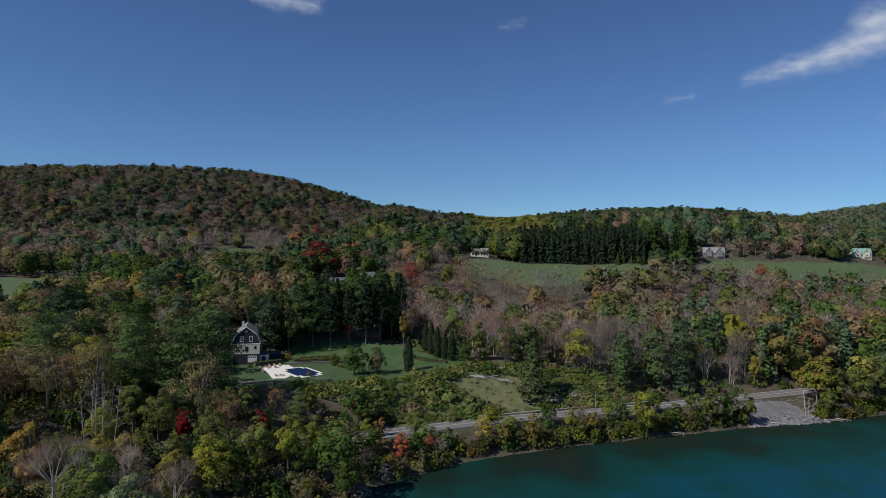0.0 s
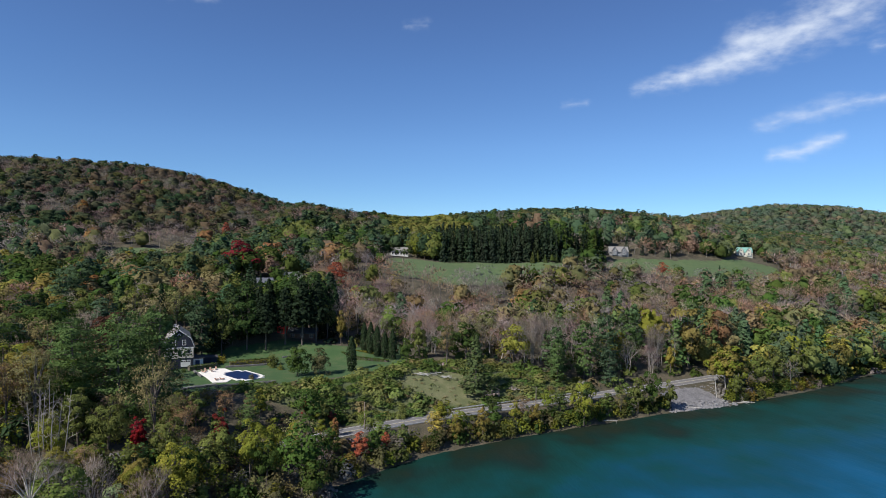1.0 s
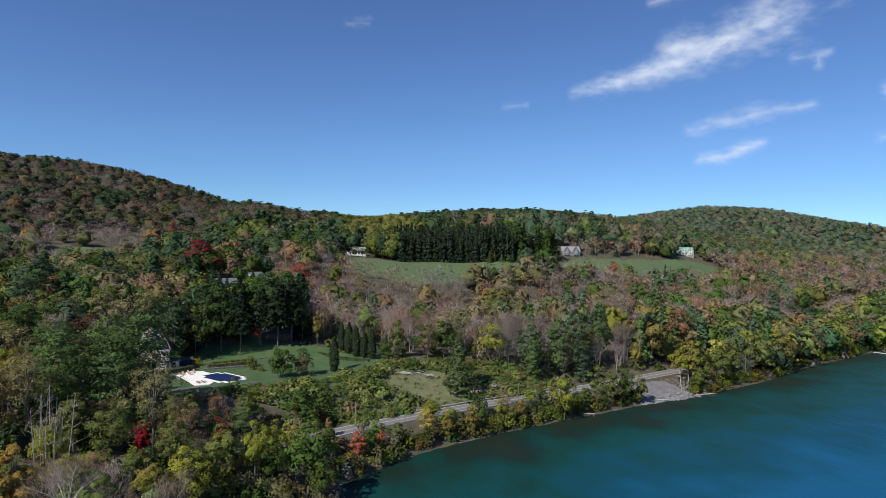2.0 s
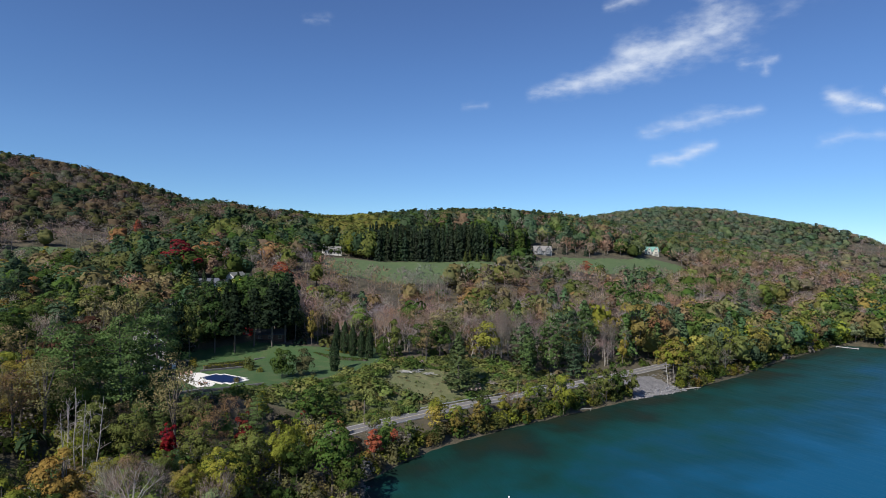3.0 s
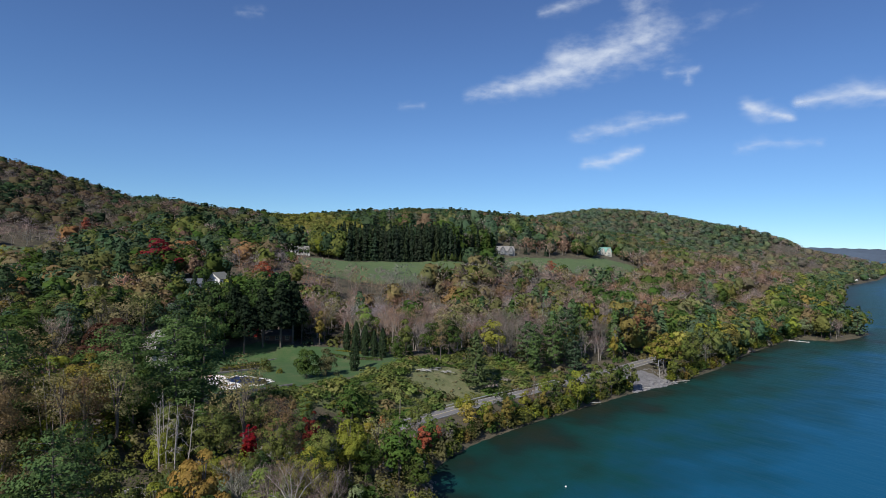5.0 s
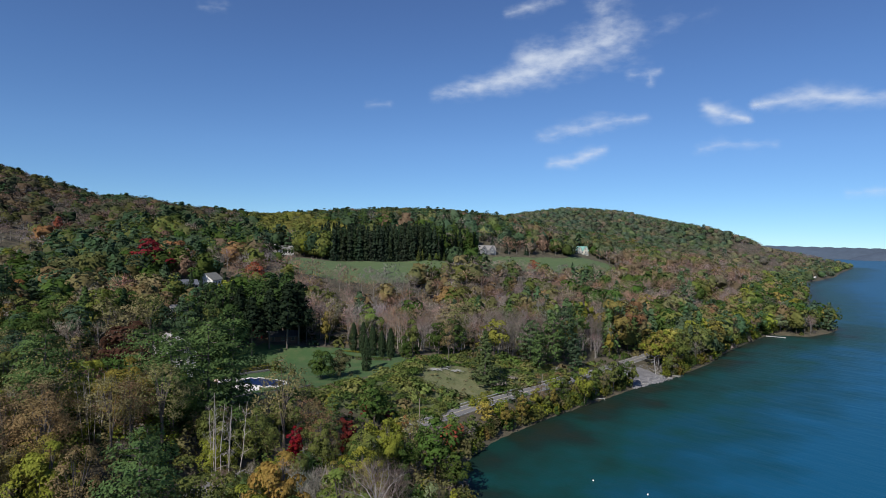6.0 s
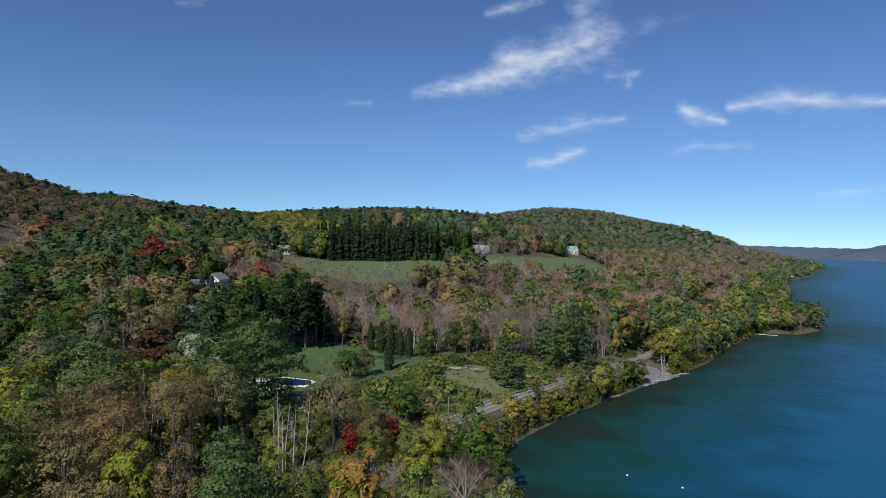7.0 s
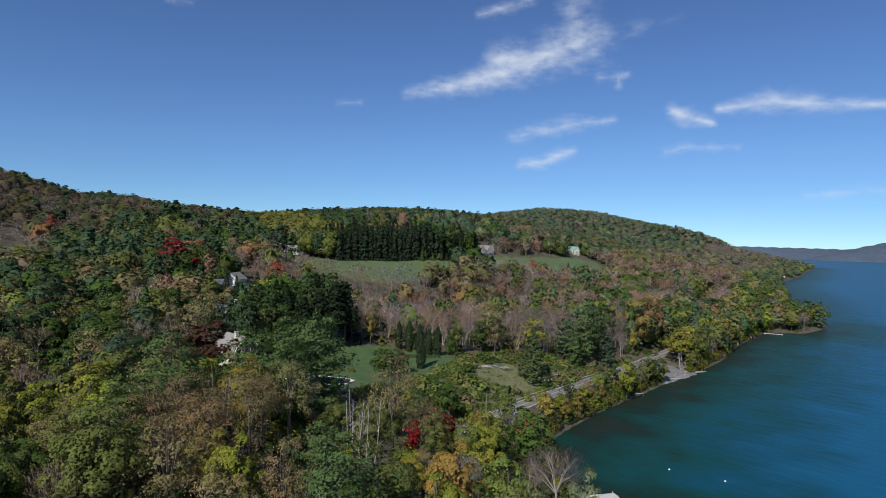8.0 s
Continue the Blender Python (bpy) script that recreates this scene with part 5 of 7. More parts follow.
# thickets of saplings and brush on the near slope
xs, ys = scatter(-150, -20, 84, 204, 4.6, rng)
zz = height(xs, ys)
keep = (inland(xs, ys) > 2.0) & (near(ROAD, xs, ys)[0] > 4.0) & ~inside(LAWN, xs, ys) & ~inside(SCRUB, xs, ys) & seen_from_path(xs, ys, 3)
for i in np.where(keep)[0]:
    c = pick(rng, ((OLIVE, 3.0), (GREEN, 2.2), (BROWN, 1.8), (LIME, 1.8), (RUST, 0.6), (GREY, 0.5)), xs[i], ys[i], 14)[0]
    tall = rng.uniform(2.5, 6.5) if ys[i] < 172 else rng.uniform(1.2, 3.0)
    under.add(THICKET[rng.integers(4)], xs[i], ys[i], zz[i], tall, rng.uniform(0, 6.28), vary(tuple(1.1 * a for a in c), rng), rng.uniform(0.8, 1.1) if tall > 3 else 1.5)
under.finish("undergrowth", "dense green and brown undergrowth below the trees", "undergrowth")

# ---- woods of the middle distance ----
mid_wood = Wood()
xs, ys = scatter(-460, 760, 326, 640, 11.8, rng)
zz = height(xs, ys)
s_in = inland(xs, ys)
keep = ~blocked(xs, ys) & seen_from_path(xs, ys, 3) & in_sight(xs, ys, zz)
for i in np.where(keep)[0]:
    x, y = xs[i], ys[i]
    kind, colour, _ = pick(rng, mix_at(x, y, s_in[i]), x, y, 45)
    colour = tuple((1.2 if kind == "leaf" else 1.25) * (1.22 if x > 190 else 1.0) * a for a in colour)
    lo, hi = TALL[kind]
    b = (MID if y < (460 if x < 0 else 410) else FAR)[kind]
    mid_wood.add(b[rng.integers(len(b))], x, y, zz[i], sight_cap(x, y, rng.uniform(lo, hi) * (0.75 if before_field(x, y) else 1.0)), rng.uniform(0, 6.28), vary(colour, rng, 0.13), 1.3)
mid_wood.finish("valley_woodland", "bare and reddish woodland behind the meadow", "woodland")

# ---- hillsides and ridges ----
for name, label, box, step in (
        ("hillside_woodland", "brown and olive autumn forest over the hillside", (-1000, 40, 640, 1300), 14.6),
        ("ridge_woodland", "green and rust forest along the ridge", (40, 760, 640, 1000), 13.0),
        ("shore_ridge_woodland", "mixed autumn forest on the long ridge by the lake", (760, 2150, 420, 1900), 21.5),
        ("lake_ridge_woodland", "mixed autumn forest above the lake", (420, 760, 330, 640), 11.0)):
    w = Wood()
    xs, ys = scatter(box[0], box[1], box[2], box[3], step, rng)
    ok = (ys < 326) if name == "lake_ridge_woodland" else np.ones(xs.shape, bool)
    zz = height(xs, ys)
    s_in = inland(xs, ys)
    keep = ok & ~blocked(xs, ys) & seen_from_path(xs, ys, 2) & in_sight(xs, ys, zz)
    for i in np.where(keep)[0]:
        kind, colour, _ = pick(rng, mix_at(xs[i], ys[i], s_in[i]), xs[i], ys[i], 60)
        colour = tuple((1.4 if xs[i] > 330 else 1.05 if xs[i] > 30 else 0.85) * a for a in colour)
        lo, hi = TALL[kind]
        b = FAR[kind]
        # distance haze, put into the tints as a pale grey-green share
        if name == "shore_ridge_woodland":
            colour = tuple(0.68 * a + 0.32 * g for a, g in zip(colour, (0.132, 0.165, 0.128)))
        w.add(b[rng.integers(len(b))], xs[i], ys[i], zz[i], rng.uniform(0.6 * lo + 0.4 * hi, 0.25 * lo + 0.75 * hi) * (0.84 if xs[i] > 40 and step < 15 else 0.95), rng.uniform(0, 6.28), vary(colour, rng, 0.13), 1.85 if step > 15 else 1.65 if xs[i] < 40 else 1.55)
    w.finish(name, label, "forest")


# ---- small builders ----
def box(bm, x0, x1, y0, y1, z0, z1, bevel=0.0):
    vs = [bm.verts.new(p) for p in ((x0, y0, z0), (x1, y0, z0), (x1, y1, z0), (x0, y1, z0), (x0, y0, z1), (x1, y0, z1), (x1, y1, z1), (x0, y1, z1))]
    fs = [bm.faces.new([vs[i] for i in f]) for f in ((3, 2, 1, 0), (4, 5, 6, 7), (0, 1, 5, 4), (1, 2, 6, 5), (2, 3, 7, 6), (3, 0, 4, 7))]
    if bevel:
        bmesh.ops.bevel(bm, geom=list({e for f in fs for e in f.edges}), offset=bevel, segments=1, affect="EDGES")
    return bm


def boxes(*rows, bevel=0.0):
    bm = bmesh.new()
    for r in rows:
        box(bm, *r, bevel=bevel)
    return bm


def prism(profile, y0, y1):
    """A solid from an (x, z) outline carried from y0 to y1."""
    bm = bmesh.new()
    a = [bm.verts.new((x, y0, z)) for x, z in profile]
    b = [bm.verts.new((x, y1, z)) for x, z in profile]
    bm.faces.new(a)
    bm.faces.new(b[::-1])
    k = len(profile)
    for i in range(k):
        bm.faces.new((a[i], b[i], b[(i + 1) % k], a[(i + 1) % k]))
    bmesh.ops.recalc_face_normals(bm, faces=bm.faces)
    return bm


def shell(profile, y0, y1, thick):
    """A folded roof from an (x, z) line, with thickness, carried from y0 to y1."""
    low = [(x, z - thick) for x, z in profile]
    return prism(profile + low[::-1], y0, y1)


def slab(outline, z0, z1):
    """An upright-sided slab over an (x, y) outline."""
    bm = bmesh.new()
    a = [bm.verts.new((x, y, z0)) for x, y in outline]
    b = [bm.verts.new((x, y, z1)) for x, y in outline]
    bm.faces.new(a[::-1])
    bm.faces.new(b)
    for i in range(len(outline)):
        j = (i + 1) % len(outline)
        bm.faces.new((a[i], a[j], b[j], b[i]))
    bmesh.ops.recalc_face_normals(bm, faces=bm.faces)
    return bm


def rod(p, q, r0, r1, sides=8):
    v, f = tube([p, q], [r0, r1], sides)
    bm = bmesh.new()
    vs = [bm.verts.new(c) for c in v]
    for a in f:
        bm.faces.new([vs[i] for i in a])
    bm.faces.new(vs[:sides][::-1])
    bm.faces.new(vs[-sides:])
    bmesh.ops.recalc_face_normals(bm, faces=bm.faces)
    return bm


def window(parent, x, y, z, w, h, trim, name="window", bars=True):
    """A framed window on a wall that faces -y, centred at x, z."""
    fr = part(name, boxes((x - w / 2 - 0.12, x + w / 2 + 0.12, y - 0.06, y, z + h / 2, z + h / 2 + 0.14), (x - w / 2 - 0.16, x + w / 2 + 0.16, y - 0.1, y, z - h / 2 - 0.12, z - h / 2),
                          (x - w / 2 - 0.12, x - w / 2, y - 0.06, y, z - h / 2, z + h / 2), (x + w / 2, x + w / 2 + 0.12, y - 0.06, y, z - h / 2, z + h / 2),
                          *(((x - 0.025, x + 0.025, y - 0.045, y - 0.02, z - h / 2, z + h / 2), (x - w / 2, x + w / 2, y - 0.045, y - 0.02, z - 0.025, z + 0.025)) if bars else ())), trim, parent)
    part("pane", boxes((x - w / 2, x + w / 2, y - 0.02, y - 0.004, z - h / 2, z + h / 2)), GLASS, fr, "dark reflecting pane")
    return fr


# ---- the lake road ----
def strip(line, off0, off1, lift, name, mat, parent=None, every=3.0, near_x=None):
    """A ribbon along a line, between two offsets to its left, lying on the road's bench."""
    pts = []
    for (ax, ay), (bx, by) in zip(line[:-1], line[1:]):
        k = max(1, int(math.hypot(bx - ax, by - ay) / every))
        pts += [(ax + (bx - ax) * i / k, ay + (by - ay) * i / k) for i in range(k)]
    pts = np.array(pts)
    for _ in range(6):
        pts[1:-1] = (pts[:-2] + 2 * pts[1:-1] + pts[2:]) / 4
    d = unit(np.gradient(pts, axis=0))
    nrm = np.column_stack([-d[:, 1], d[:, 0]])
    a, b = pts + nrm * off0, pts + nrm * off1
    n = len(pts)
    lv = road_level(pts[:, 0])
    verts = [(*p, h + lift) for p, h in zip(a, lv)] + [(*p, h + lift) for p, h in zip(b, lv)] + [(*p, h - 0.2) for p, h in zip(a, lv)] + [(*p, h - 0.2) for p, h in zip(b, lv)]
    faces = []
    for i in range(n - 1):
        faces += [(i, i + 1, n + i + 1, n + i), (2 * n + i, 2 * n + i + 1, i + 1, i), (n + i, n + i + 1, 3 * n + i + 1, 3 * n + i)]
    return mesh_object(name, verts, faces, [mat], parent)


road = strip(ROAD, -3.6, 3.6, 0.10, "road", ASPHALT)
tagged(road, "two-lane grey asphalt lake road", "road", kind="structure")
for nm, o in (("edge_line", 3.05), ("edge_line", -3.2)):
    strip(ROAD, o, o + 0.16, 0.106, nm, LINE, road)
strip(ROAD, -0.22, -0.08, 0.106, "centre_line", material("yellow_line", (0.42, 0.32, 0.08), 0.7, 0, 0.2, 1, 10, 0), road)
strip(ROAD, 0.08, 0.22, 0.106, "centre_line", LINE, road)


GALVANISED = material("galvanised_steel", (0.62, 0.62, 0.62), 0.5, 0.0, 0.12, 0.8, 14, 0.05)


def guard_rail(line, off, x0, x1, label):
    """A steel beam on posts beside the road, between two places along it."""
    pts = np.column_stack([np.arange(x0, x1, 3.8), np.interp(np.arange(x0, x1, 3.8), line[:, 0], line[:, 1])])
    for _ in range(4):
        pts[1:-1] = (pts[:-2] + 2 * pts[1:-1] + pts[2:]) / 4
    d = unit(np.gradient(pts, axis=0))
    pts = pts + np.column_stack([-d[:, 1], d[:, 0]]) * off
    lv = road_level(pts[:, 0])
    ob = thing("guard_rail", pose(*pts[0], lv[0]), label, "guard rail", "guard rails of the lake road")
    for i, (p, way, z) in enumerate(zip(pts, d, lv)):
        local = (p[0] - pts[0][0], p[1] - pts[0][1], z - lv[0])
        post = part("post", boxes((-0.07, 0.07, -0.07, 0.07, -0.7, 0.74), bevel=0.02), WOOD, ob)
        post.matrix_basis = pose(*local, 0, 0, math.degrees(math.atan2(way[1], way[0])))
        if i + 1 < len(pts):
            q = pts[i + 1] - p
            beam = part("beam", boxes((-0.02, math.hypot(*q) + 0.02, -0.13, -0.075, 0.42, 0.74), bevel=0.02), GALVANISED, ob)
            beam.matrix_basis = pose(*local, 0, -math.degrees(math.atan2(lv[i + 1] - z, math.hypot(*q))), math.degrees(math.atan2(q[1], q[0])))
    return ob


guard_rail(ROAD, -4.3, -12, 96, "pale galvanised guard rail on the lake side of the road")
guard_rail(ROAD, 4.4, 14, 78, "pale galvanised guard rail on the inland side of the road")


def utility_pole(x, y, tall, lean=0.0, arm=True):
    z = height1(x, y)
    ob = thing("utility_pole", pose(x, y, z, lean, 0, 24), "weathered wooden utility pole beside the lake road", "utility pole", "utility poles along the road")
    part("post", rod((0, 0, -0.6), (0, 0, tall), 0.17, 0.11), WOOD, ob)
    if arm:
        part("crossarm", boxes((-0.08, 0.08, -1.1, 1.1, tall - 0.9, tall - 0.72)), WOOD, ob)
        for yy in (-0.95, 0.0, 0.95):
            part("insulator", rod((0, yy, tall - 0.72 if yy else tall), (0, yy, tall - 0.5 if yy else tall + 0.2), 0.06, 0.04, 6), GREY_WALL, ob)
    return ob


for x, y, tall, arm in ((-9.0, 189.5, 7.5, False), (50.0, 204.0, 7.5, False)):
    utility_pole(x, y, tall, 0.0, arm)

# ---- gambrel house on the garden's edge ----
HW, HD = 4.9, 7.0
house = thing("house", pose(-75.0, 236.0, 14.4, 0, 0, 15), "three-storey gambrel house, cream wall under dark blue shingled gable", "house")
part("garage_wall", boxes((-HW, HW, 0, 2 * HD, -1.5, 3.2)), NAVY, house, "dark blue ground floor wall")
part("wall", boxes((-HW + 0.003, HW - 0.003, 0.003, 2 * HD - 0.003, 3.2, 6.9)), CREAM, house, "cream clapboard wall")
part("belt_course", boxes((-HW - 0.08, HW + 0.08, -0.08, 2 * HD + 0.08, 6.9, 7.15)), WHITE, house, "white trim board")
GAM = [(-HW - 0.1, 7.15), (-HW * 0.74, 10.6), (0, 13.4), (HW * 0.74, 10.6), (HW + 0.1, 7.15)]
part("gable_wall", prism(GAM[::-1], 0.05, 2 * HD - 0.05), NAVY, house, "dark blue shingled gable")
ROOF_LINE = [(-HW - 0.5, 7.0), (-HW * 0.74 - 0.28, 10.75), (0, 13.75), (HW * 0.74 + 0.28, 10.75), (HW + 0.5, 7.0)]
part("roof", shell(ROOF_LINE, -0.25, 2 * HD + 0.4, 0.3), GREY_ROOF, house, "weathered grey shingle roof")
part("rake_trim", shell(ROOF_LINE, -0.40, -0.253, 0.36), WHITE, house, "pale rake boards")
for x in (-1.7, 1.7):
    window(house, x, 0.05, 8.9, 1.0, 1.7, WHITE)
dia = part("gable_window", rod((0, 0.02, 11.7), (0, -0.06, 11.7), 0.62, 0.62, 4), WHITE, house, "white diamond window")
part("pane", rod((0, -0.062, 11.7), (0, -0.075, 11.7), 0.42, 0.42, 4), GLASS, dia)
window(house, 0.2, 0.003, 5.1, 0.9, 1.5, NAVY)
window(house, 3.3, 0.003, 5.6, 0.6, 0.8, NAVY)
window(house, -3.2, 0.003, 5.1, 0.9, 1.5, WHITE)
gd = part("garage_door", boxes((0.6, 3.9, -0.06, 0, 0.0, 2.5)), WHITE, house, "white panelled garage door")
for i in range(4):
    part("door_pane", boxes((0.8 + i * 0.78, 1.36 + i * 0.78, -0.075, -0.062, 1.75, 2.25)), GLASS, gd)
part("porch", boxes((HW + 0.002, HW + 3.4, 1.0, 4.0, -1.5, 2.6)), WHITE, house, "white lean-to")
part("porch_roof", boxes((HW + 0.001, HW + 3.8, 0.6, 4.4, 2.6, 2.85)), DARK_ROOF, house)
part("porch_door", boxes((HW + 0.7, HW + 2.2, 0.93, 0.998, -0.2, 2.0)), POOL, house, "blue door")
part("wing", boxes((HW + 0.002, HW + 8.5, 6.2, 10.0, -1.5, 1.6)), NAVY, house, "dark low wing")
part("wing_roof", prism([(HW + 0.001, 1.6), (HW + 9, 1.6), (HW + 9, 1.9), (HW + 0.001, 2.6)][::-1], 5.8, 10.4), DARK_ROOF, house)
ch = part("chimney", boxes((-1.9, -0.9, 4.5, 5.5, 11.5, 14.9)), material("painted_brick", (0.6, 0.55, 0.5), 0.85, 0, 0.2, 2, 20, 0.3), house, "pale brick chimney")
part("chimney_cap", boxes((-2.0, -0.8, 4.4, 5.6, 14.9, 15.1)), STONE, ch)

# ---- pool garden ----
PZ = 13.6
PA = Matrix.Translation((-50.9, 223.6, PZ)) @ Matrix.Rotation(radians(-50), 4, "Z")


def turned(pts):
    return [tuple((PA @ Vector((x, y, 0)))[:2]) for x, y in pts]


def plus(a, b, c, d):
    """A rectangle with stepped corners."""
    return [(-a, -d), (-c, -d), (-c, -b), (c, -b), (c, -d), (a, -d), (a, d), (c, d), (c, b), (-c, b), (-c, d), (-a, d)]


deck = thing("pool_deck", Matrix.Identity(4), "white stone terrace around a covered swimming pool", "terrace")
part("coping", slab(turned(plus(8.5, 5.3, 6.0, 3.9)), PZ - 0.4, PZ + 0.16), DECK, deck, "white coping round the pool")
part("patio", slab([(-67.0, 229.5), (-62.5, 221.5), (-58.5, 213.0), (-54.0, 213.6), (-53.2, 217), (-57.6, 224.5), (-55.5, 231.0), (-58.8, 235.5), (-62.8, 235.8)], PZ - 0.4, PZ + 0.152), DECK, deck, "white paved patio")
pool = thing("swimming_pool", Matrix.Identity(4), "swimming pool under a deep blue cover", "swimming pool")
part("pool_cover", slab(turned(plus(7.4, 4.3, 5.0, 2.9)), PZ - 0.3, PZ + 0.185), POOL, pool, "deep blue pool cover")


def lounger(x, y, turn, mat):
    ob = thing("sun_lounger", pose(x, y, PZ + 0.152, 0, 0, turn), "low sun lounger on the white patio", "lounger", "patio furniture")
    part("frame", boxes((-0.34, 0.34, -0.95, 0.6, 0.28, 0.34)), WOOD, ob)
    part("cushion", boxes((-0.31, 0.31, -0.92, 0.5, 0.34, 0.44)), mat, ob)
    bm = boxes((-0.32, 0.32, 0.0, 0.75, -0.05, 0.05))
    bm.transform(Matrix.Translation((0, 0.5, 0.4)) @ Matrix.Rotation(radians(48), 4, "X"))
    part("backrest", bm, mat, ob)
    for sx in (-0.3, 0.3):
        for sy in (-0.85, 0.5):
            part("leg", boxes((sx - 0.03, sx + 0.03, sy - 0.03, sy + 0.03, 0, 0.28)), WOOD, ob)
    return ob


TAN = material("tan_cushion", (0.46, 0.27, 0.20), 0.9, 0, 0.15, 1, 20, 0.1)
for x, y, a in ((-64.6, 231.2, 30), (-63.2, 232.4, 20), (-65.0, 229.2, 60), (-61.6, 233.4, 10), (-57.8, 216.0, 160), (-56.2, 216.6, 150)):
    lounger(x, y, a, TAN)
tbl = thing("patio_table", pose(-62.3, 230.2, PZ + 0.152), "round tan patio table with an umbrella pole", "table", "patio furniture")
part("tabletop", rod((0, 0, 0.70), (0, 0, 0.75), 0.75, 0.75, 16), TAN, tbl)
part("pedestal", rod((0, 0, 0), (0, 0, 0.70), 0.22, 0.06, 8), WOOD, tbl)

DRYSTONE = material("dark_stone", (0.16, 0.155, 0.15), 0.9, 0, 0.35, 0.9, 6, 0.6, 0.08)


def stone_wall(x0, y0, x1, y1, tall, thick, label):
    """A low wall of laid stones between two places."""
    a = math.degrees(math.atan2(y1 - y0, x1 - x0))
    length = math.hypot(x1 - x0, y1 - y0)
    z = min(height1(x0, y0), height1(x1, y1), height1((x0 + x1) / 2, (y0 + y1) / 2))
    ob = thing("stone_wall", pose(x0, y0, z, 0, 0, a), label, "garden wall")
    part("core", boxes((0, length, -thick / 2 + 0.05, thick / 2 - 0.05, -0.4, tall - 0.06)), DRYSTONE, ob)
    r = np.random.default_rng(int(abs(x0 * 7 + y0)))
    for row in range(max(1, int(tall / 0.32))):
        x = 0.0
        while x < length - 0.3:
            w = min(r.uniform(0.5, 1.1), length - x)
            part("stone", boxes((x + 0.02, x + w - 0.02, -thick / 2 - r.uniform(0, 0.05), thick / 2 + r.uniform(0, 0.05), row * 0.32 + 0.01, row * 0.32 + 0.31), bevel=0.03), DRYSTONE, ob)
            x += w
    return ob


stone_wall(-66.2, 204.6, -56.6, 209.4, 0.7, 1.6, "low dark stone bed wall on the lawn")
stone_wall(-68.5, 231.0, -64.0, 222.0, 0.7, 0.6, "low dark stone wall by the patio")
stone_wall(-59.0, 237.6, -44.5, 241.2, 0.7, 0.6, "low dark stone wall below the hedge")
stone_wall(-40.1, 254.0, -28.7, 259.0, 0.7, 0.5, "low pale stone wall on the upper lawn")
stone_wall(-56.5, 206.4, -38.0, 211.6, 0.9, 0.5, "dark stone retaining wall below the lawn")


def hedge(x0, y0, x1, y1, tall, wide, colour, label):
    """A clipped hedge: leaves over a solid run of twigs."""
    r = np.random.default_rng(int(abs(x0 * 13 + y1)))
    length = math.hypot(x1 - x0, y1 - y0)
    n = int(length * 52)
    p = np.column_stack([r.uniform(0, length, n), r.uniform(-0.5, 0.5, n) * wide, r.uniform(0, 1, n) * tall])
    face = r.integers(0, 4, n)
    p[face < 2, 2] = tall * r.uniform(0.85, 1.06, (face < 2).sum())
    p[face == 2, 1] = -wide / 2 * r.uniform(0.85, 1.1, (face == 2).sum())
    p[face == 3, 1] = wide / 2 * r.uniform(0.85, 1.1, (face == 3).sum())
    nrm = np.where((face < 2)[:, None], (0, 0, 1), np.where((face == 2)[:, None], (0, -1, 0.2), (0, 1, 0.2))) + r.normal(size=(n, 3)) * 0.5
    lv = quads_at(p, nrm, 0.20, r, 1.0, nrm)
    z = min(height1(x0, y0), height1(x1, y1))
    ob = thing("hedge", pose(x0, y0, z, 0, 0, math.degrees(math.atan2(y1 - y0, x1 - x0))), label, "hedge")
    o = new("leaves", quad_mesh("leaves", lv, canopy(lv)[1], LEAF))
    o.parent, o.color = ob, (*colour, 1)
    part("twigs", boxes((0.1, length - 0.1, -wide / 2 + 0.15, wide / 2 - 0.15, -0.3, tall - 0.15)), BARK, ob)
    return ob


HEDGE_GREEN, HEDGE_LIME = (0.075, 0.105, 0.030), (0.17, 0.165, 0.035)
hedge(-58.0, 239.6, -44.0, 243.4, 1.7, 1.8, HEDGE_LIME, "clipped yellow-green hedge above the pool")
hedge(-56.5, 244.5, -43.5, 248.5, 1.4, 1.4, HEDGE_GREEN, "clipped green hedge behind the pool")
hedge(-71.0, 233.2, -62.5, 239.4, 1.6, 2.0, HEDGE_GREEN, "clipped green hedge beside the house")
hedge(-16.5, 255.5, -11.0, 246.0, 1.1, 1.3, HEDGE_GREEN, "low clipped hedge on the lawn")
hedge(-10.6, 245.0, 1.2, 237.0, 1.1, 1.3, HEDGE_GREEN, "low clipped hedge on the lawn")
hedge(-13.0, 258.0, -1.0, 248.5, 0.9, 1.2, HEDGE_LIME, "low clipped yellow-green hedge on the lawn")
for x, y, tall, c, lb in ((-62.5, 247.0, 3.6, (0.28, 0.24, 0.04), "rounded yellow shrub by the house"), (-42.2, 241.5, 4.2, OLIVE, "rounded olive shrub at the hedge end"), (-46.6, 217.2, 2.2, BROWN, "brown rounded shrub at the pool"),
                          (-38.5, 232.5, 2.2, HEDGE_LIME, "rounded lime shrub on the lawn"), (-41.5, 236.0, 2.4, OLIVE, "rounded olive shrub on the lawn"), (-72, 231, 1.8, HEDGE_GREEN, "low green shrub by the house"),
                          (-70.5, 222, 1.2, HEDGE_GREEN, "low green shrub on the lawn")):
    bush.plant(x, y, tall, c, lb, int(abs(x)) % 3, x * 9)

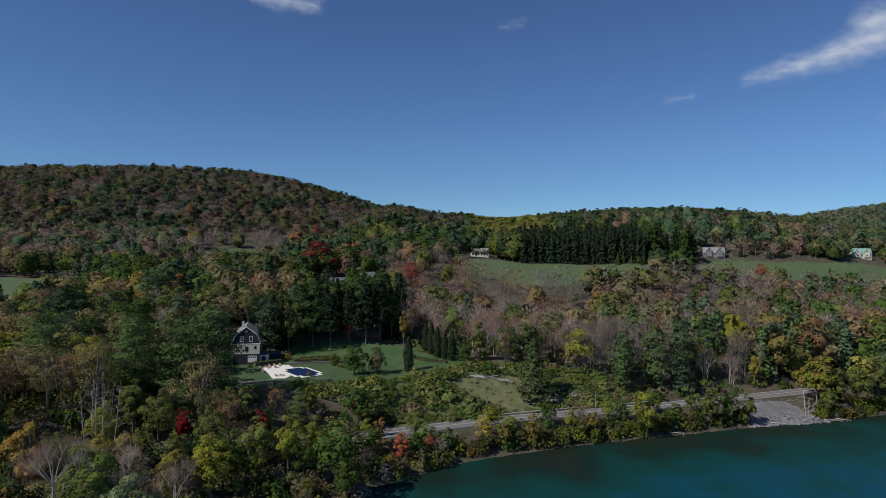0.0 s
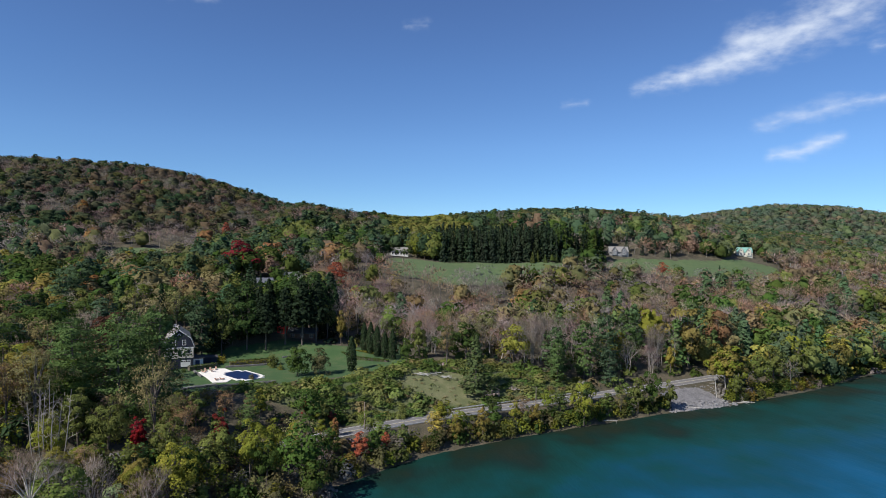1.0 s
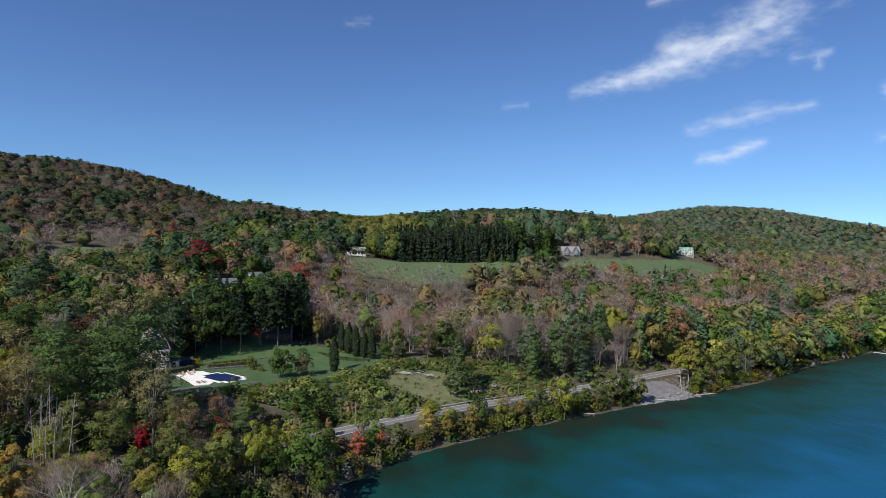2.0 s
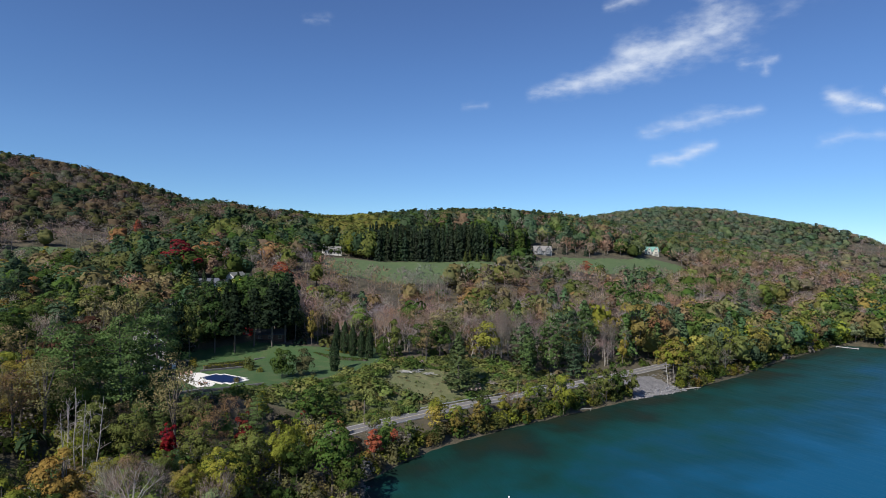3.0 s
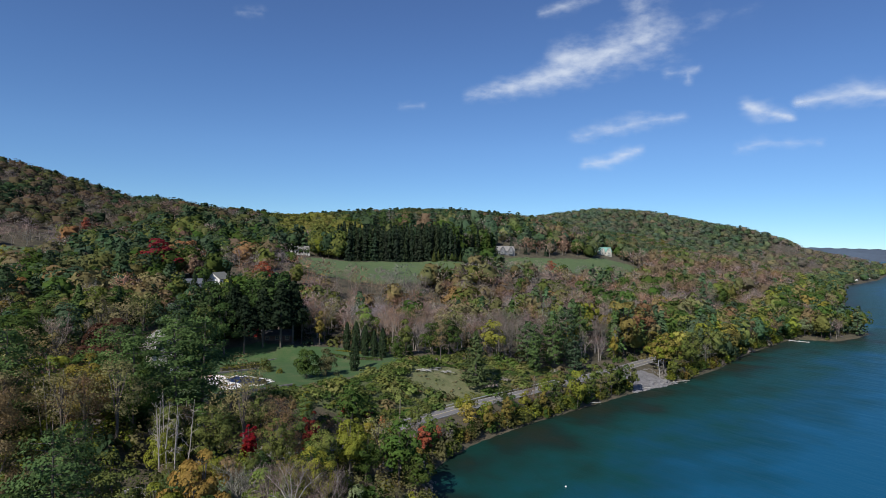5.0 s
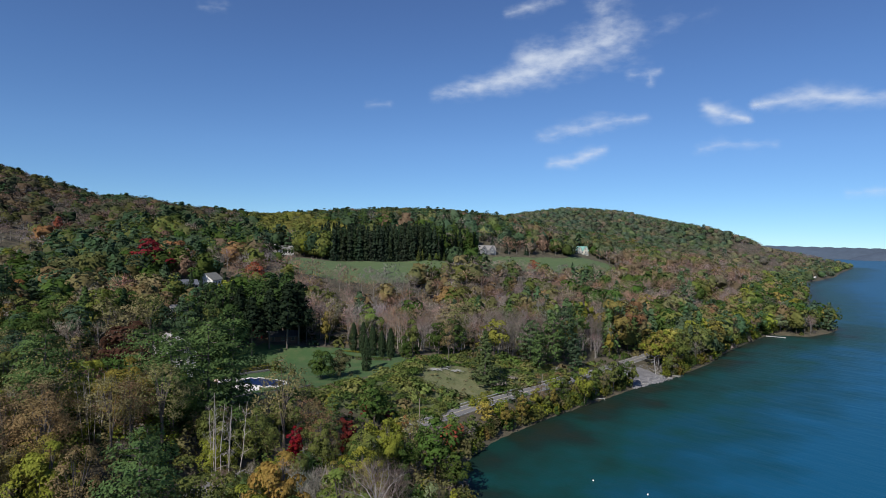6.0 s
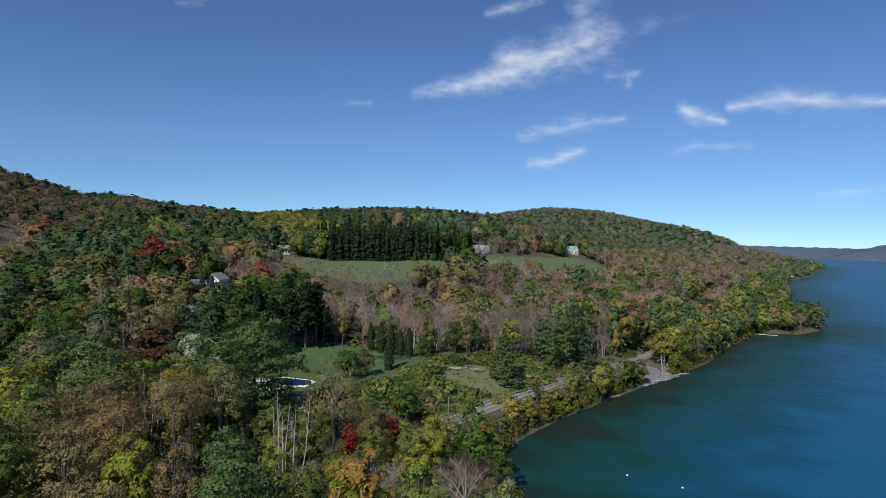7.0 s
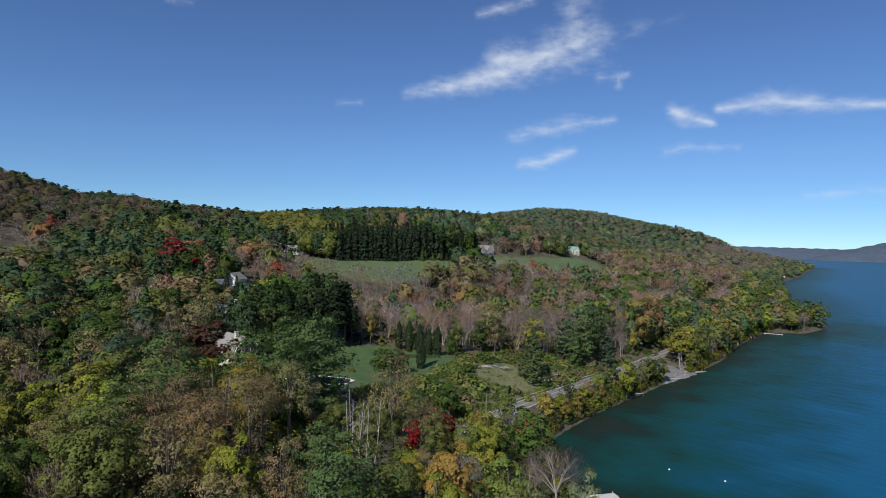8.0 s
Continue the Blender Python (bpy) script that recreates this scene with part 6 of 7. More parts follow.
# ---- sheds and far houses ----
def gable_house(name, x, y, z, turn, w, d, wall_h, roof_h, wall, roof, label, dormers=0, chimney=None, windows=4, trim=None):
    ob = thing(name, pose(x, y, z, 0, 0, turn), label, "house" if name == "house" else "shed")
    part("wall", boxes((-w / 2, w / 2, 0, d, -2.0, wall_h)), wall, ob)
    rl = [(-0.5, wall_h - 0.3), (d / 2, wall_h + roof_h), (d + 0.5, wall_h - 0.3)]
    bm = shell(rl, -w / 2 - 0.4, w / 2 + 0.4, 0.3)
    bm.transform(Matrix(((0, 1, 0, 0), (1, 0, 0, 0), (0, 0, 1, 0), (0, 0, 0, 1))))
    bmesh.ops.recalc_face_normals(bm, faces=bm.faces)
    part("roof", bm, roof, ob)
    for s in (-1, 1):
        bm = prism([(0.0, wall_h - 0.002), (d / 2, wall_h + roof_h - 0.32), (d, wall_h - 0.002)][::-1], s * w / 2 - 0.15 * (s + 1), s * w / 2 - 0.15 * (s - 1))
        bm.transform(Matrix(((0, 1, 0, 0), (1, 0, 0, 0), (0, 0, 1, 0), (0, 0, 0, 1))))
        bmesh.ops.recalc_face_normals(bm, faces=bm.faces)
        part("gable", bm, wall, ob)
    for i in range(windows):
        window(ob, -w / 2 + w * (i + 0.5) / windows, 0, wall_h * 0.5, min(1.3, w / windows * 0.5), min(1.6, wall_h * 0.5), trim or (WHITE if wall is not WHITE else GREY_WALL))
    for i in range(dormers):
        cx = -w / 2 + w * (i + 0.5) / dormers
        part("dormer", prism([(cx - 2.2, wall_h * 0.2), (cx - 2.2, wall_h + roof_h * 0.30), (cx, wall_h + roof_h * 0.92), (cx + 2.2, wall_h + roof_h * 0.30), (cx + 2.2, wall_h * 0.2)][::-1], -1.2, d * 0.4), wall, ob)
        part("dormer_roof", shell([(cx - 2.7, wall_h + roof_h * 0.22), (cx, wall_h + roof_h * 1.0), (cx + 2.7, wall_h + roof_h * 0.22)], -1.7, d * 0.42, 0.2), roof, ob)
        window(ob, cx, -1.2, wall_h + roof_h * 0.30, 1.2, 1.3, WHITE)
        window(ob, cx, -1.2, wall_h * 0.55, 1.6, 1.3, WHITE)
    if chimney:
        part("chimney", boxes((chimney - 0.5, chimney + 0.5, d * 0.4, d * 0.4 + 1.0, wall_h, wall_h + roof_h + 1.6)), WHITE, ob, "white chimney")
    return ob


gable_house("house", 232.5, 536, height1(232.5, 536) + 0.2, -12, 17, 10, 4.2, 4.6, GREY_WALL, GREY_ROOF, "grey gabled house with dormers at the meadow's edge", 2, None, 5)
gable_house("house", 384, 572, height1(384, 572) + 0.2, -18, 15, 10, 4.6, 4.6, CREAM, GREEN_ROOF, "cream house with a pale green metal roof", 2, None, 5)
gable_house("house", 30, 531, height1(30, 531) + 0.2, 4, 15, 9, 4.4, 3.0, WHITE, GREY_ROOF, "white house with tall white chimneys behind trees", 0, -7.0, 6)
gable_house("house", -44, 378, height1(-44, 378) + 0.2, 55, 12, 9, 4.4, 3.4, WHITE, material("weathered_roof", (0.21, 0.21, 0.18), 0.8, 0, 0.2, 0.8, 9, 0.2), "white gabled house with a weathered grey roof among trees", 0, None, 4)
gable_house("house", -67, 292, height1(-67, 292) + 0.2, 20, 13, 9, 3.6, 3.6, WHITE, GREY_ROOF, "white house with a grey shingle roof among trees", 0, 3.0, 4)
gable_house("house", -62, 358, height1(-62, 358) + 0.2, 10, 12, 8, 3.4, 2.2, WHITE, material("slate_roof", (0.11, 0.12, 0.14), 0.7, 0, 0.2, 0.8, 9, 0.2), "low white house with a blue-grey roof among trees", 0, None, 5)
for x, y, w, wl, rf, lb in ((1052, 727, 12, WHITE, GREY_ROOF, "white lakeside cottage with a grey roof"), (1072, 733, 9, CREAM, DARK_ROOF, "small cream boathouse at the water"), (1166, 769, 13, WHITE, DARK_ROOF, "white lakeside cottage with a dark roof"), (1250, 803, 10, GREY_WALL, DARK_ROOF, "grey lakeside cottage with a dark roof"), (1290, 820, 14, WHITE, GREY_ROOF, "white lakeside house with a grey roof")):
    gable_house("house", x, y, max(1.2, height1(x, y)), 25, w, 8, 4.0, 2.8, wl, rf, lb, 0, None, 3)
gable_house("shed", -42.6, 273.5, height1(-42.6, 273.5) - 0.6, -8, 3.6, 4, 3.3, 0.5, RED, RED, "small bright red shed under dark spruces", 0, None, 1, RED)
gable_house("shed", -33.5, 268.5, height1(-33.5, 268.5), -8, 12, 6, 2.8, 1.6, material("brown_boards", (0.10, 0.055, 0.04), 0.85, 0, 0.2, 1, 10, 0.2), DARK_ROOF, "low dark brown shed under spruces", 0, None, 3, WOOD)
gable_house("shed", -67.5, 262, height1(-67.5, 262), 15, 2.6, 2.6, 3.0, 1.0, WHITE, GREY_ROOF, "small white garden kiosk", 0, None, 1)


def brush_pile(x, y, long, seed):
    """Cut limbs thrown in a low heap."""
    rng = np.random.default_rng(seed)
    ob = thing("brush_pile", pose(x, y, height1(x, y)), "pale grey heap of cut limbs in the rough clearing", "brush pile", "brush piles")
    for i in range(16):
        a = rng.normal() * 0.5 + (math.pi if i % 2 else 0.0)
        ox, oy, oz, r = rng.normal() * long * 0.28, rng.normal() * 0.5, rng.uniform(0.05, 0.7), rng.uniform(0.05, 0.13)
        dx, dy = math.cos(a) * rng.uniform(0.8, 1.9), math.sin(a) * rng.uniform(0.8, 1.9)
        part("limb", rod((ox - dx, oy - dy, oz), (ox + dx, oy + dy, oz + rng.uniform(-0.1, 0.5)), r, r * 0.6, 5), DRIFT, ob)


DRIFT = material("weathered_limbs", (0.40, 0.385, 0.36), 0.85, 0, 0.3, 1.5, 12, 0.3, 0.02)
for i, (x, y, long) in enumerate(((12.6, 220.8, 5.0), (17.0, 221.6, 4.0), (21.5, 220.6, 3.0), (36.0, 214.5, 2.4))):
    brush_pile(x, y, long, 400 + i)

# ---- riprap bank ----
rr = np.random.default_rng(21)
bank = thing("rock_bank", Matrix.Identity(4), "grey broken rock tipped down the lake bank", "rocks")


RUBBLE = material("broken_rock", (0.20, 0.195, 0.20), 0.9, 0, 0.4, 0.5, 5, 0.4, 0.05)


def rock_mesh(seed):
    r = np.random.default_rng(seed)
    bm = bmesh.new()
    bmesh.ops.create_icosphere(bm, subdivisions=1, radius=0.5)
    for v in bm.verts:
        v.co *= r.uniform(0.72, 1.18)
        v.co.z *= 0.7
    me = bpy.data.meshes.new("rock")
    bm.to_mesh(me)
    bm.free()
    me.materials.append(RUBBLE)
    return me


ROCKS = [rock_mesh(i) for i in range(6)]
made = 0
while made < 280:
    x, y = rr.uniform(103, 135), rr.uniform(205, 232)
    s = float(inland(np.array([x]), np.array([y]))[0])
    if not -1.2 < s < 15 or (s > 4 and rr.uniform() < 0.72) or (x > 140 and s > 5):
        continue
    o = new("rock", ROCKS[made % 6])
    k = rr.uniform(0.5, 1.5) * (1.15 if s < 4 else 0.7)
    o.matrix_world = pose(x, y, height1(x, y) + 0.05 * k, rr.uniform(-25, 25), rr.uniform(-25, 25), rr.uniform(0, 360)) @ Matrix.Diagonal((k, k * rr.uniform(0.7, 1), k * rr.uniform(0.6, 0.9), 1))
    o.parent = bank
    made += 1


def dead_trunk(name, x, y, tilt, turn, length, r, label, forks=3):
    ob = thing(name, pose(x, y, height1(x, y), tilt, 0, turn), label, "dead tree")
    part("stem", rod((0, 0, -0.3), (0, 0, length), r, r * 0.45), DRIFT, ob)
    q = np.random.default_rng(int(x * 3 + y))
    for i in range(forks):
        z = length * q.uniform(0.65, 0.97)
        d = q.normal(size=3)
        d[2] = abs(d[2]) * 0.4 - 0.1
        d = unit(d) * length * q.uniform(0.15, 0.34)
        part("branch", rod((0, 0, z), (d[0], d[1], z + d[2]), r * 0.4, 0.02, 5), DRIFT, ob)
    return ob


dead_trunk("dead_tree", 129.0, 221.5, 7, 200, 8.2, 0.17, "bleached leaning dead trunk on the rock bank", 5)
dead_trunk("dead_tree", 136, 226, -6, 80, 7.5, 0.16, "bleached dead trunk at the edge of the rock bank", 5)
for x, y, a, n in ((112, 213.6, 60, 5), (121, 215.6, 100, 6), (134, 218.5, 75, 6), (139, 220.5, 40, 5), (73, 201, 70, 5)):
    dead_trunk("drift_log", x, y, 86, a, n, 0.16, "bleached drift log on the shore rocks", 2)

# ---- water's edge: docks and buoys ----
def dock(x, y, turn, length, width, label, mat=WOOD):
    ob = thing("dock", pose(x, y, 0.0, 0, 0, turn), label, "dock")
    n = int(length / 0.5)
    for i in range(n):
        part("plank", boxes((-width / 2, width / 2, i * 0.5 + 0.01, i * 0.5 + 0.48, 0.55, 0.61)), mat, ob)
    for sx in (-1, 1):
        part("beam", boxes((sx * width / 2 - 0.06, sx * width / 2 + 0.06, 0, length, 0.42, 0.55)), mat, ob)
        for k in range(3):
            part("post", rod((sx * (width / 2 + 0.1), 0.4 + k * (length - 0.8) / 2, -2.5), (sx * (width / 2 + 0.1), 0.4 + k * (length - 0.8) / 2, 1.0), 0.09, 0.09, 6), mat, ob)
    return ob


PALE_DECK = material("pale_planks", (0.5, 0.49, 0.47), 0.85, 0, 0.15, 1, 14, 0.2)
dock(-21.5, 134.0, -108, 11, 2.4, "pale grey plank dock reaching from the shore", PALE_DECK)
dock(306, 287.5, -150, 12, 1.8, "pale plank dock at the wooded point", PALE_DECK)
for x, y in ((16.3, 137.1), (22.5, 124.3)):
    b = thing("buoy", pose(x, y, 0.0), "small white mooring buoy floating on the lake", "buoy", "mooring buoys")
    part("float", boxes((-0.22, 0.22, -0.22, 0.22, -0.12, 0.30), bevel=0.12), WHITE, b)
    part("ring", rod((0, 0, 0.30), (0, 0, 0.42), 0.05, 0.05, 6), STONE, b)

# ---- scrub, shore shrubs ----
rng = np.random.default_rng(33)
scrub = Wood()
xs, ys = scatter(-60, 82, 186, 244, 2.9, rng)
ok = inside(SCRUB, xs, ys) & (near(ROAD, xs, ys)[0] > 5.5) & (np.hypot((xs - 21) / 1.9, ys - 216) > 8.2)
zz = height(xs, ys)
for i in np.where(ok)[0]:
    c = pick(rng, ((OLIVE, 3.0), (GREEN, 1.6), (HEDGE_GREEN, 3.0), ((0.125, 0.145, 0.045), 2.4), ((0.135, 0.118, 0.055), 0.9), (GREY, 0.12)), xs[i], ys[i], 11)[0]
    big = rng.uniform() ** 3
    scrub.add(SHRUB[rng.integers(5)], xs[i], ys[i], zz[i], 0.9 + 2.4 * big, rng.uniform(0, 6.28), vary(tuple(1.5 * a for a in c), rng, 0.10), rng.uniform(1.0, 1.5) * (1.5 - 0.75 * big))
# rough tan grass in the clearing
xs, ys = scatter(0, 44, 205, 230, 3.0, rng)
ok = inside(SCRUB, xs, ys) & (near(ROAD, xs, ys)[0] > 5.5) & (np.hypot((xs - 21) / 1.9, ys - 216) < 9.5)
zz = height(xs, ys)
for i in np.where(ok)[0]:
    c = pick(rng, (((0.230, 0.215, 0.110), 2), ((0.180, 0.190, 0.080), 2), ((0.270, 0.235, 0.140), 1)), xs[i], ys[i], 7)[0]
    scrub.add(TUFT[rng.integers(4)], xs[i], ys[i], zz[i], rng.uniform(0.2, 0.5), rng.uniform(0, 6.28), vary(c, rng, 0.1), rng.uniform(1.6, 2.6))
scrub.finish("scrub", "dense green scrub over the old field", "scrub")
n = 0
for x in np.arange(-48, 330, 2.6):
    for k in range(2):
        px = x + rng.uniform(-1.2, 1.2)
        # step along the shore
        yy = np.interp(px, SHORE[4:24, 0], SHORE[4:24, 1]) if px < 318 else 292
        py = yy + rng.uniform(0.9, 6.5)
        if inside(BANK, np.array([px]), np.array([py]))[0] or near(ROAD, np.array([px]), np.array([py]))[0][0] < 5.5 or inland(np.array([px]), np.array([py]))[0] < 0.3 or 104 < px < 130:
            continue
        c = (OLIVE, GREEN, LIME, GOLD, BROWN, GREY)[rng.choice(6, p=(0.28, 0.22, 0.22, 0.10, 0.11, 0.07))]
        bush.plant(px, py, rng.uniform(2.4, 5.4), vary(c, rng), {OLIVE: "olive", GREEN: "dark green", LIME: "yellow-green", GOLD: "golden", BROWN: "brown", GREY: "grey"}[c] + " leafy shrub overhanging the lake shore", int(rng.integers(3)), rng.uniform(0, 360))
        n += 1

# ---- woods with a place of their own ----
stand = Wood()
for row in range(5):
    for i in range(22):
        x = 64 + i * 4.7 + rng.uniform(-1.2, 1.2)
        y = 509 + row * 7 + rng.uniform(-1.5, 1.5)
        b = MID["spruce"]
        stand.add(b[rng.integers(3)], x, y, height1(x, y), rng.uniform(24, 31), rng.uniform(0, 6.28), vary((0.035, 0.052, 0.029), rng, 0.15), 0.85)
for i in range(46):
    x, y = rng.uniform(162, 210), rng.uniform(511, 552)
    kind = ("spruce", "pine", "leaf")[rng.choice(3, p=(0.45, 0.25, 0.3))]
    stand.add(MID[kind][rng.integers(3)], x, y, height1(x, y), rng.uniform(17, 27), rng.uniform(0, 6.28), vary(SPRUCE if kind == "spruce" else GREEN, rng, 0.2), 0.9)
stand.finish("spruce_stand", "dark planted stand of tall spruces", "spruce wood")
gold = Wood()
for i in range(26):
    x, y = rng.uniform(43, 64), rng.uniform(512, 556)
    c = (OLIVE, (0.15, 0.155, 0.045), LIME, DULL_GREEN)[rng.choice(4, p=(0.3, 0.35, 0.15, 0.2))]
    gold.add(MID["leaf"][rng.integers(4)], x, y, height1(x, y), rng.uniform(17, 25), rng.uniform(0, 6.28), vary(c, rng))
gold.finish("golden_wood", "yellow-green maples above the meadow", "wood")

MARKED_FAR = [("leaf", -78, 387, 23, (0.20, 0.028, 0.036), 1.5), ("leaf", -65, 418, 20, (0.36, 0.18, 0.09), 1.25), ("leaf", -21.5, 391, 16, SALMON, 1.4), ("leaf", -165, 460, 16, YELLOW, 0.9), ("leaf", -152, 466, 15, LIME, 1.0), ("leaf", -142, 680, 20, (0.26, 0.08, 0.05), 1.0), ("leaf", -302, 734, 20, (0.27, 0.13, 0.04), 1.0), ("leaf", 502, 601, 16, GOLD, 1.0), ("leaf", 727, 838, 18, GOLD, 1.3), ("leaf", 563, 533, 18, GOLD, 1.5), ("leaf", 311, 412, 16, LIME, 0.9), ("leaf", 162, 388, 17, RUST, 1.1),
              ("leaf", 118, 392, 14, SALMON, 1.0), ("leaf", 155, 428, 12, ORANGE, 1.0), ("leaf", 240, 470, 13, SALMON, 1.1), ("leaf", 150, 330, 16, GOLD, 1.1), ("bare", 141, 621, 30, GREY, 0.6), ("pine", 136, 628, 26, PINE, 0.7),
              ("leaf", 70, 395, 8, PINE, 1.5), ("leaf", 82, 392, 8, PINE, 1.5), ("leaf", -100, 330, 16, RUST, 1.2), ("leaf", -130, 300, 18, (0.30, 0.15, 0.06), 1.2)]
FAR_LABEL = {(0.20, 0.028, 0.036): "crimson maple in the far wood", YELLOW: "bright yellow tree in the far wood"}
for i, (k, x, y, tall, c, wide) in enumerate(MARKED_FAR):
    kind = {"leaf": maple, "bare": leafless, "pine": whitepine}[k]
    kind.plant(x, y, tall, c, FAR_LABEL.get(c, {SALMON: "salmon-red", GOLD: "golden", ORANGE: "orange", PINE: "dark green", GREY: "bare grey", RUST: "rust-brown"}.get(c, "orange-brown") + " tree standing out in the wood"), i, i * 61.0, wide)
for i, (x, y, tall) in enumerate(((21, 520, 12), (26.5, 517, 8.5), (33, 519, 7.5), (38.5, 521, 12), (15, 516, 13), (9, 514, 14))):
    maple.plant(x, y, tall, vary((0.060, 0.088, 0.030), rng, 0.15), "dark green broadleaf tree before the white house", i, i * 77.0, 1.15)
for i in range(12):
    x, y = 140 + i * 5.4, 503 + 3 * math.sin(i * 1.7)
    spruce.plant(x, y, rng.uniform(6, 10), vary((0.11, 0.15, 0.045), rng), "young yellow-green conifer at the wood's edge", i, i * 33.0, 1.3, group="young conifers")

for i, (x, y, tall) in enumerate(((258, 541, 12), (271, 547, 15), (282, 540, 11), (296, 549, 16), (344, 556, 14), (360, 566, 13), (403, 566, 12), (246, 549, 14), (214, 540, 17), (310, 500, 9))):
    spruce.plant(x, y, tall, vary((0.050, 0.078, 0.048), rng), "dark blue-green spruce on the far lawn", i, i * 51.0, 1.25)

for i, (x, y, tall) in enumerate(((-62.6, 331, 15), (-58.6, 327, 14), (-46.5, 336, 16), (-43, 332, 15))):
    spruce.plant(x, y, tall, vary((0.045, 0.070, 0.036), rng, 0.12), "slim dark green spruce before the white houses", i, i * 29.0, 1.05)

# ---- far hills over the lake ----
# the blue-grey base colour holds the haze of distance over green woods
HAZED_HILL = material("hazed_far_hills", (0.058, 0.082, 0.118), 0.95, 0, 0.25, 0.004, 0.03, 0.0)


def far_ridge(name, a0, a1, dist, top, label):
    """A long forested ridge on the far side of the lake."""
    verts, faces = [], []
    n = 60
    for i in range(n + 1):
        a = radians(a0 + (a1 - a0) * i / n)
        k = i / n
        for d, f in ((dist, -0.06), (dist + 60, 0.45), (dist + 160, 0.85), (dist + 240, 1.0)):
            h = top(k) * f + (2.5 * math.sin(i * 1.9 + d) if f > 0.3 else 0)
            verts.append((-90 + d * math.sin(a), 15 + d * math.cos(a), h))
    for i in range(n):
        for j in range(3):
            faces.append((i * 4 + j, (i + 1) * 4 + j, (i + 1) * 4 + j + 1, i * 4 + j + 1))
    return tagged(mesh_object(name, verts, faces, [HAZED_HILL], None, True), label, "hills", kind="structure")


far_ridge("backdrop_far_ridge", 47, 66, 4560, lambda k: 86 - 16 * k, "forested ridge across the lake, distance haze painted in blue-grey")
far_ridge("backdrop_near_ridge", 61.2, 80, 4300, lambda k: 4 + 165 * min(1, k * 2.4) ** 0.9, "wooded hill across the lake, distance haze painted in blue-grey")

# ---- clouds ----
def cloud_material():
    m = bpy.data.materials.new("cirrus")
    m.use_nodes = True
    n, l = m.node_tree.nodes, m.node_tree.links
    n.remove(n["Principled BSDF"])
    uv = n.new("ShaderNodeAttribute")
    uv.attribute_name = "body"
    co = n.new("ShaderNodeTexCoord")
    mp = n.new("ShaderNodeMapping")
    mp.inputs["Scale"].default_value = (1.0, 1.0, 2.2)
    l.new(co.outputs["Object"], mp.inputs[0])
    nz = n.new("ShaderNodeTexNoise")
    nz.inputs["Scale"].default_value, nz.inputs["Detail"].default_value, nz.inputs["Roughness"].default_value = 0.0075, 5, 0.55
    l.new(mp.outputs[0], nz.inputs[0])
    mul = n.new("ShaderNodeMath")
    mul.operation = "MULTIPLY_ADD"
    mul.inputs[1].default_value, mul.inputs[2].default_value = 1.2, -0.68
    l.new(nz.outputs[0], mul.inputs[0])
    add = n.new("ShaderNodeMath")
    add.operation = "ADD"
    l.new(mul.outputs[0], add.inputs[0])
    l.new(uv.outputs["Fac"], add.inputs[1])
    cut = n.new("ShaderNodeMapRange")
    cut.interpolation_type = "SMOOTHSTEP"
    cut.inputs[1].default_value, cut.inputs[2].default_value, cut.inputs[4].default_value = 0.0, 1.10, 0.80
    l.new(add.outputs[0], cut.inputs[0])
    gate = n.new("ShaderNodeMath")
    gate.operation = "MULTIPLY"
    edge = n.new("ShaderNodeMapRange")
    edge.inputs[2].default_value = 0.85
    l.new(uv.outputs["Fac"], edge.inputs[0])
    l.new(cut.outputs[0], gate.inputs[0])
    l.new(edge.outputs[0], gate.inputs[1])
    # the cloud sheets glow by emission, standing in for sunlight on them
    e, tr, mix = n.new("ShaderNodeEmission"), n.new("ShaderNodeBsdfTransparent"), n.new("ShaderNodeMixShader")
    e.inputs[0].default_value, e.inputs[1].default_value = (0.82, 0.89, 1.0, 1), 0.92
    l.new(gate.outputs[0], mix.inputs[0])
    l.new(tr.outputs[0], mix.inputs[1])
    l.new(e.outputs[0], mix.inputs[2])
    l.new(mix.outputs[0], n["Material Output"].inputs[0])
    return m


CIRRUS = cloud_material()


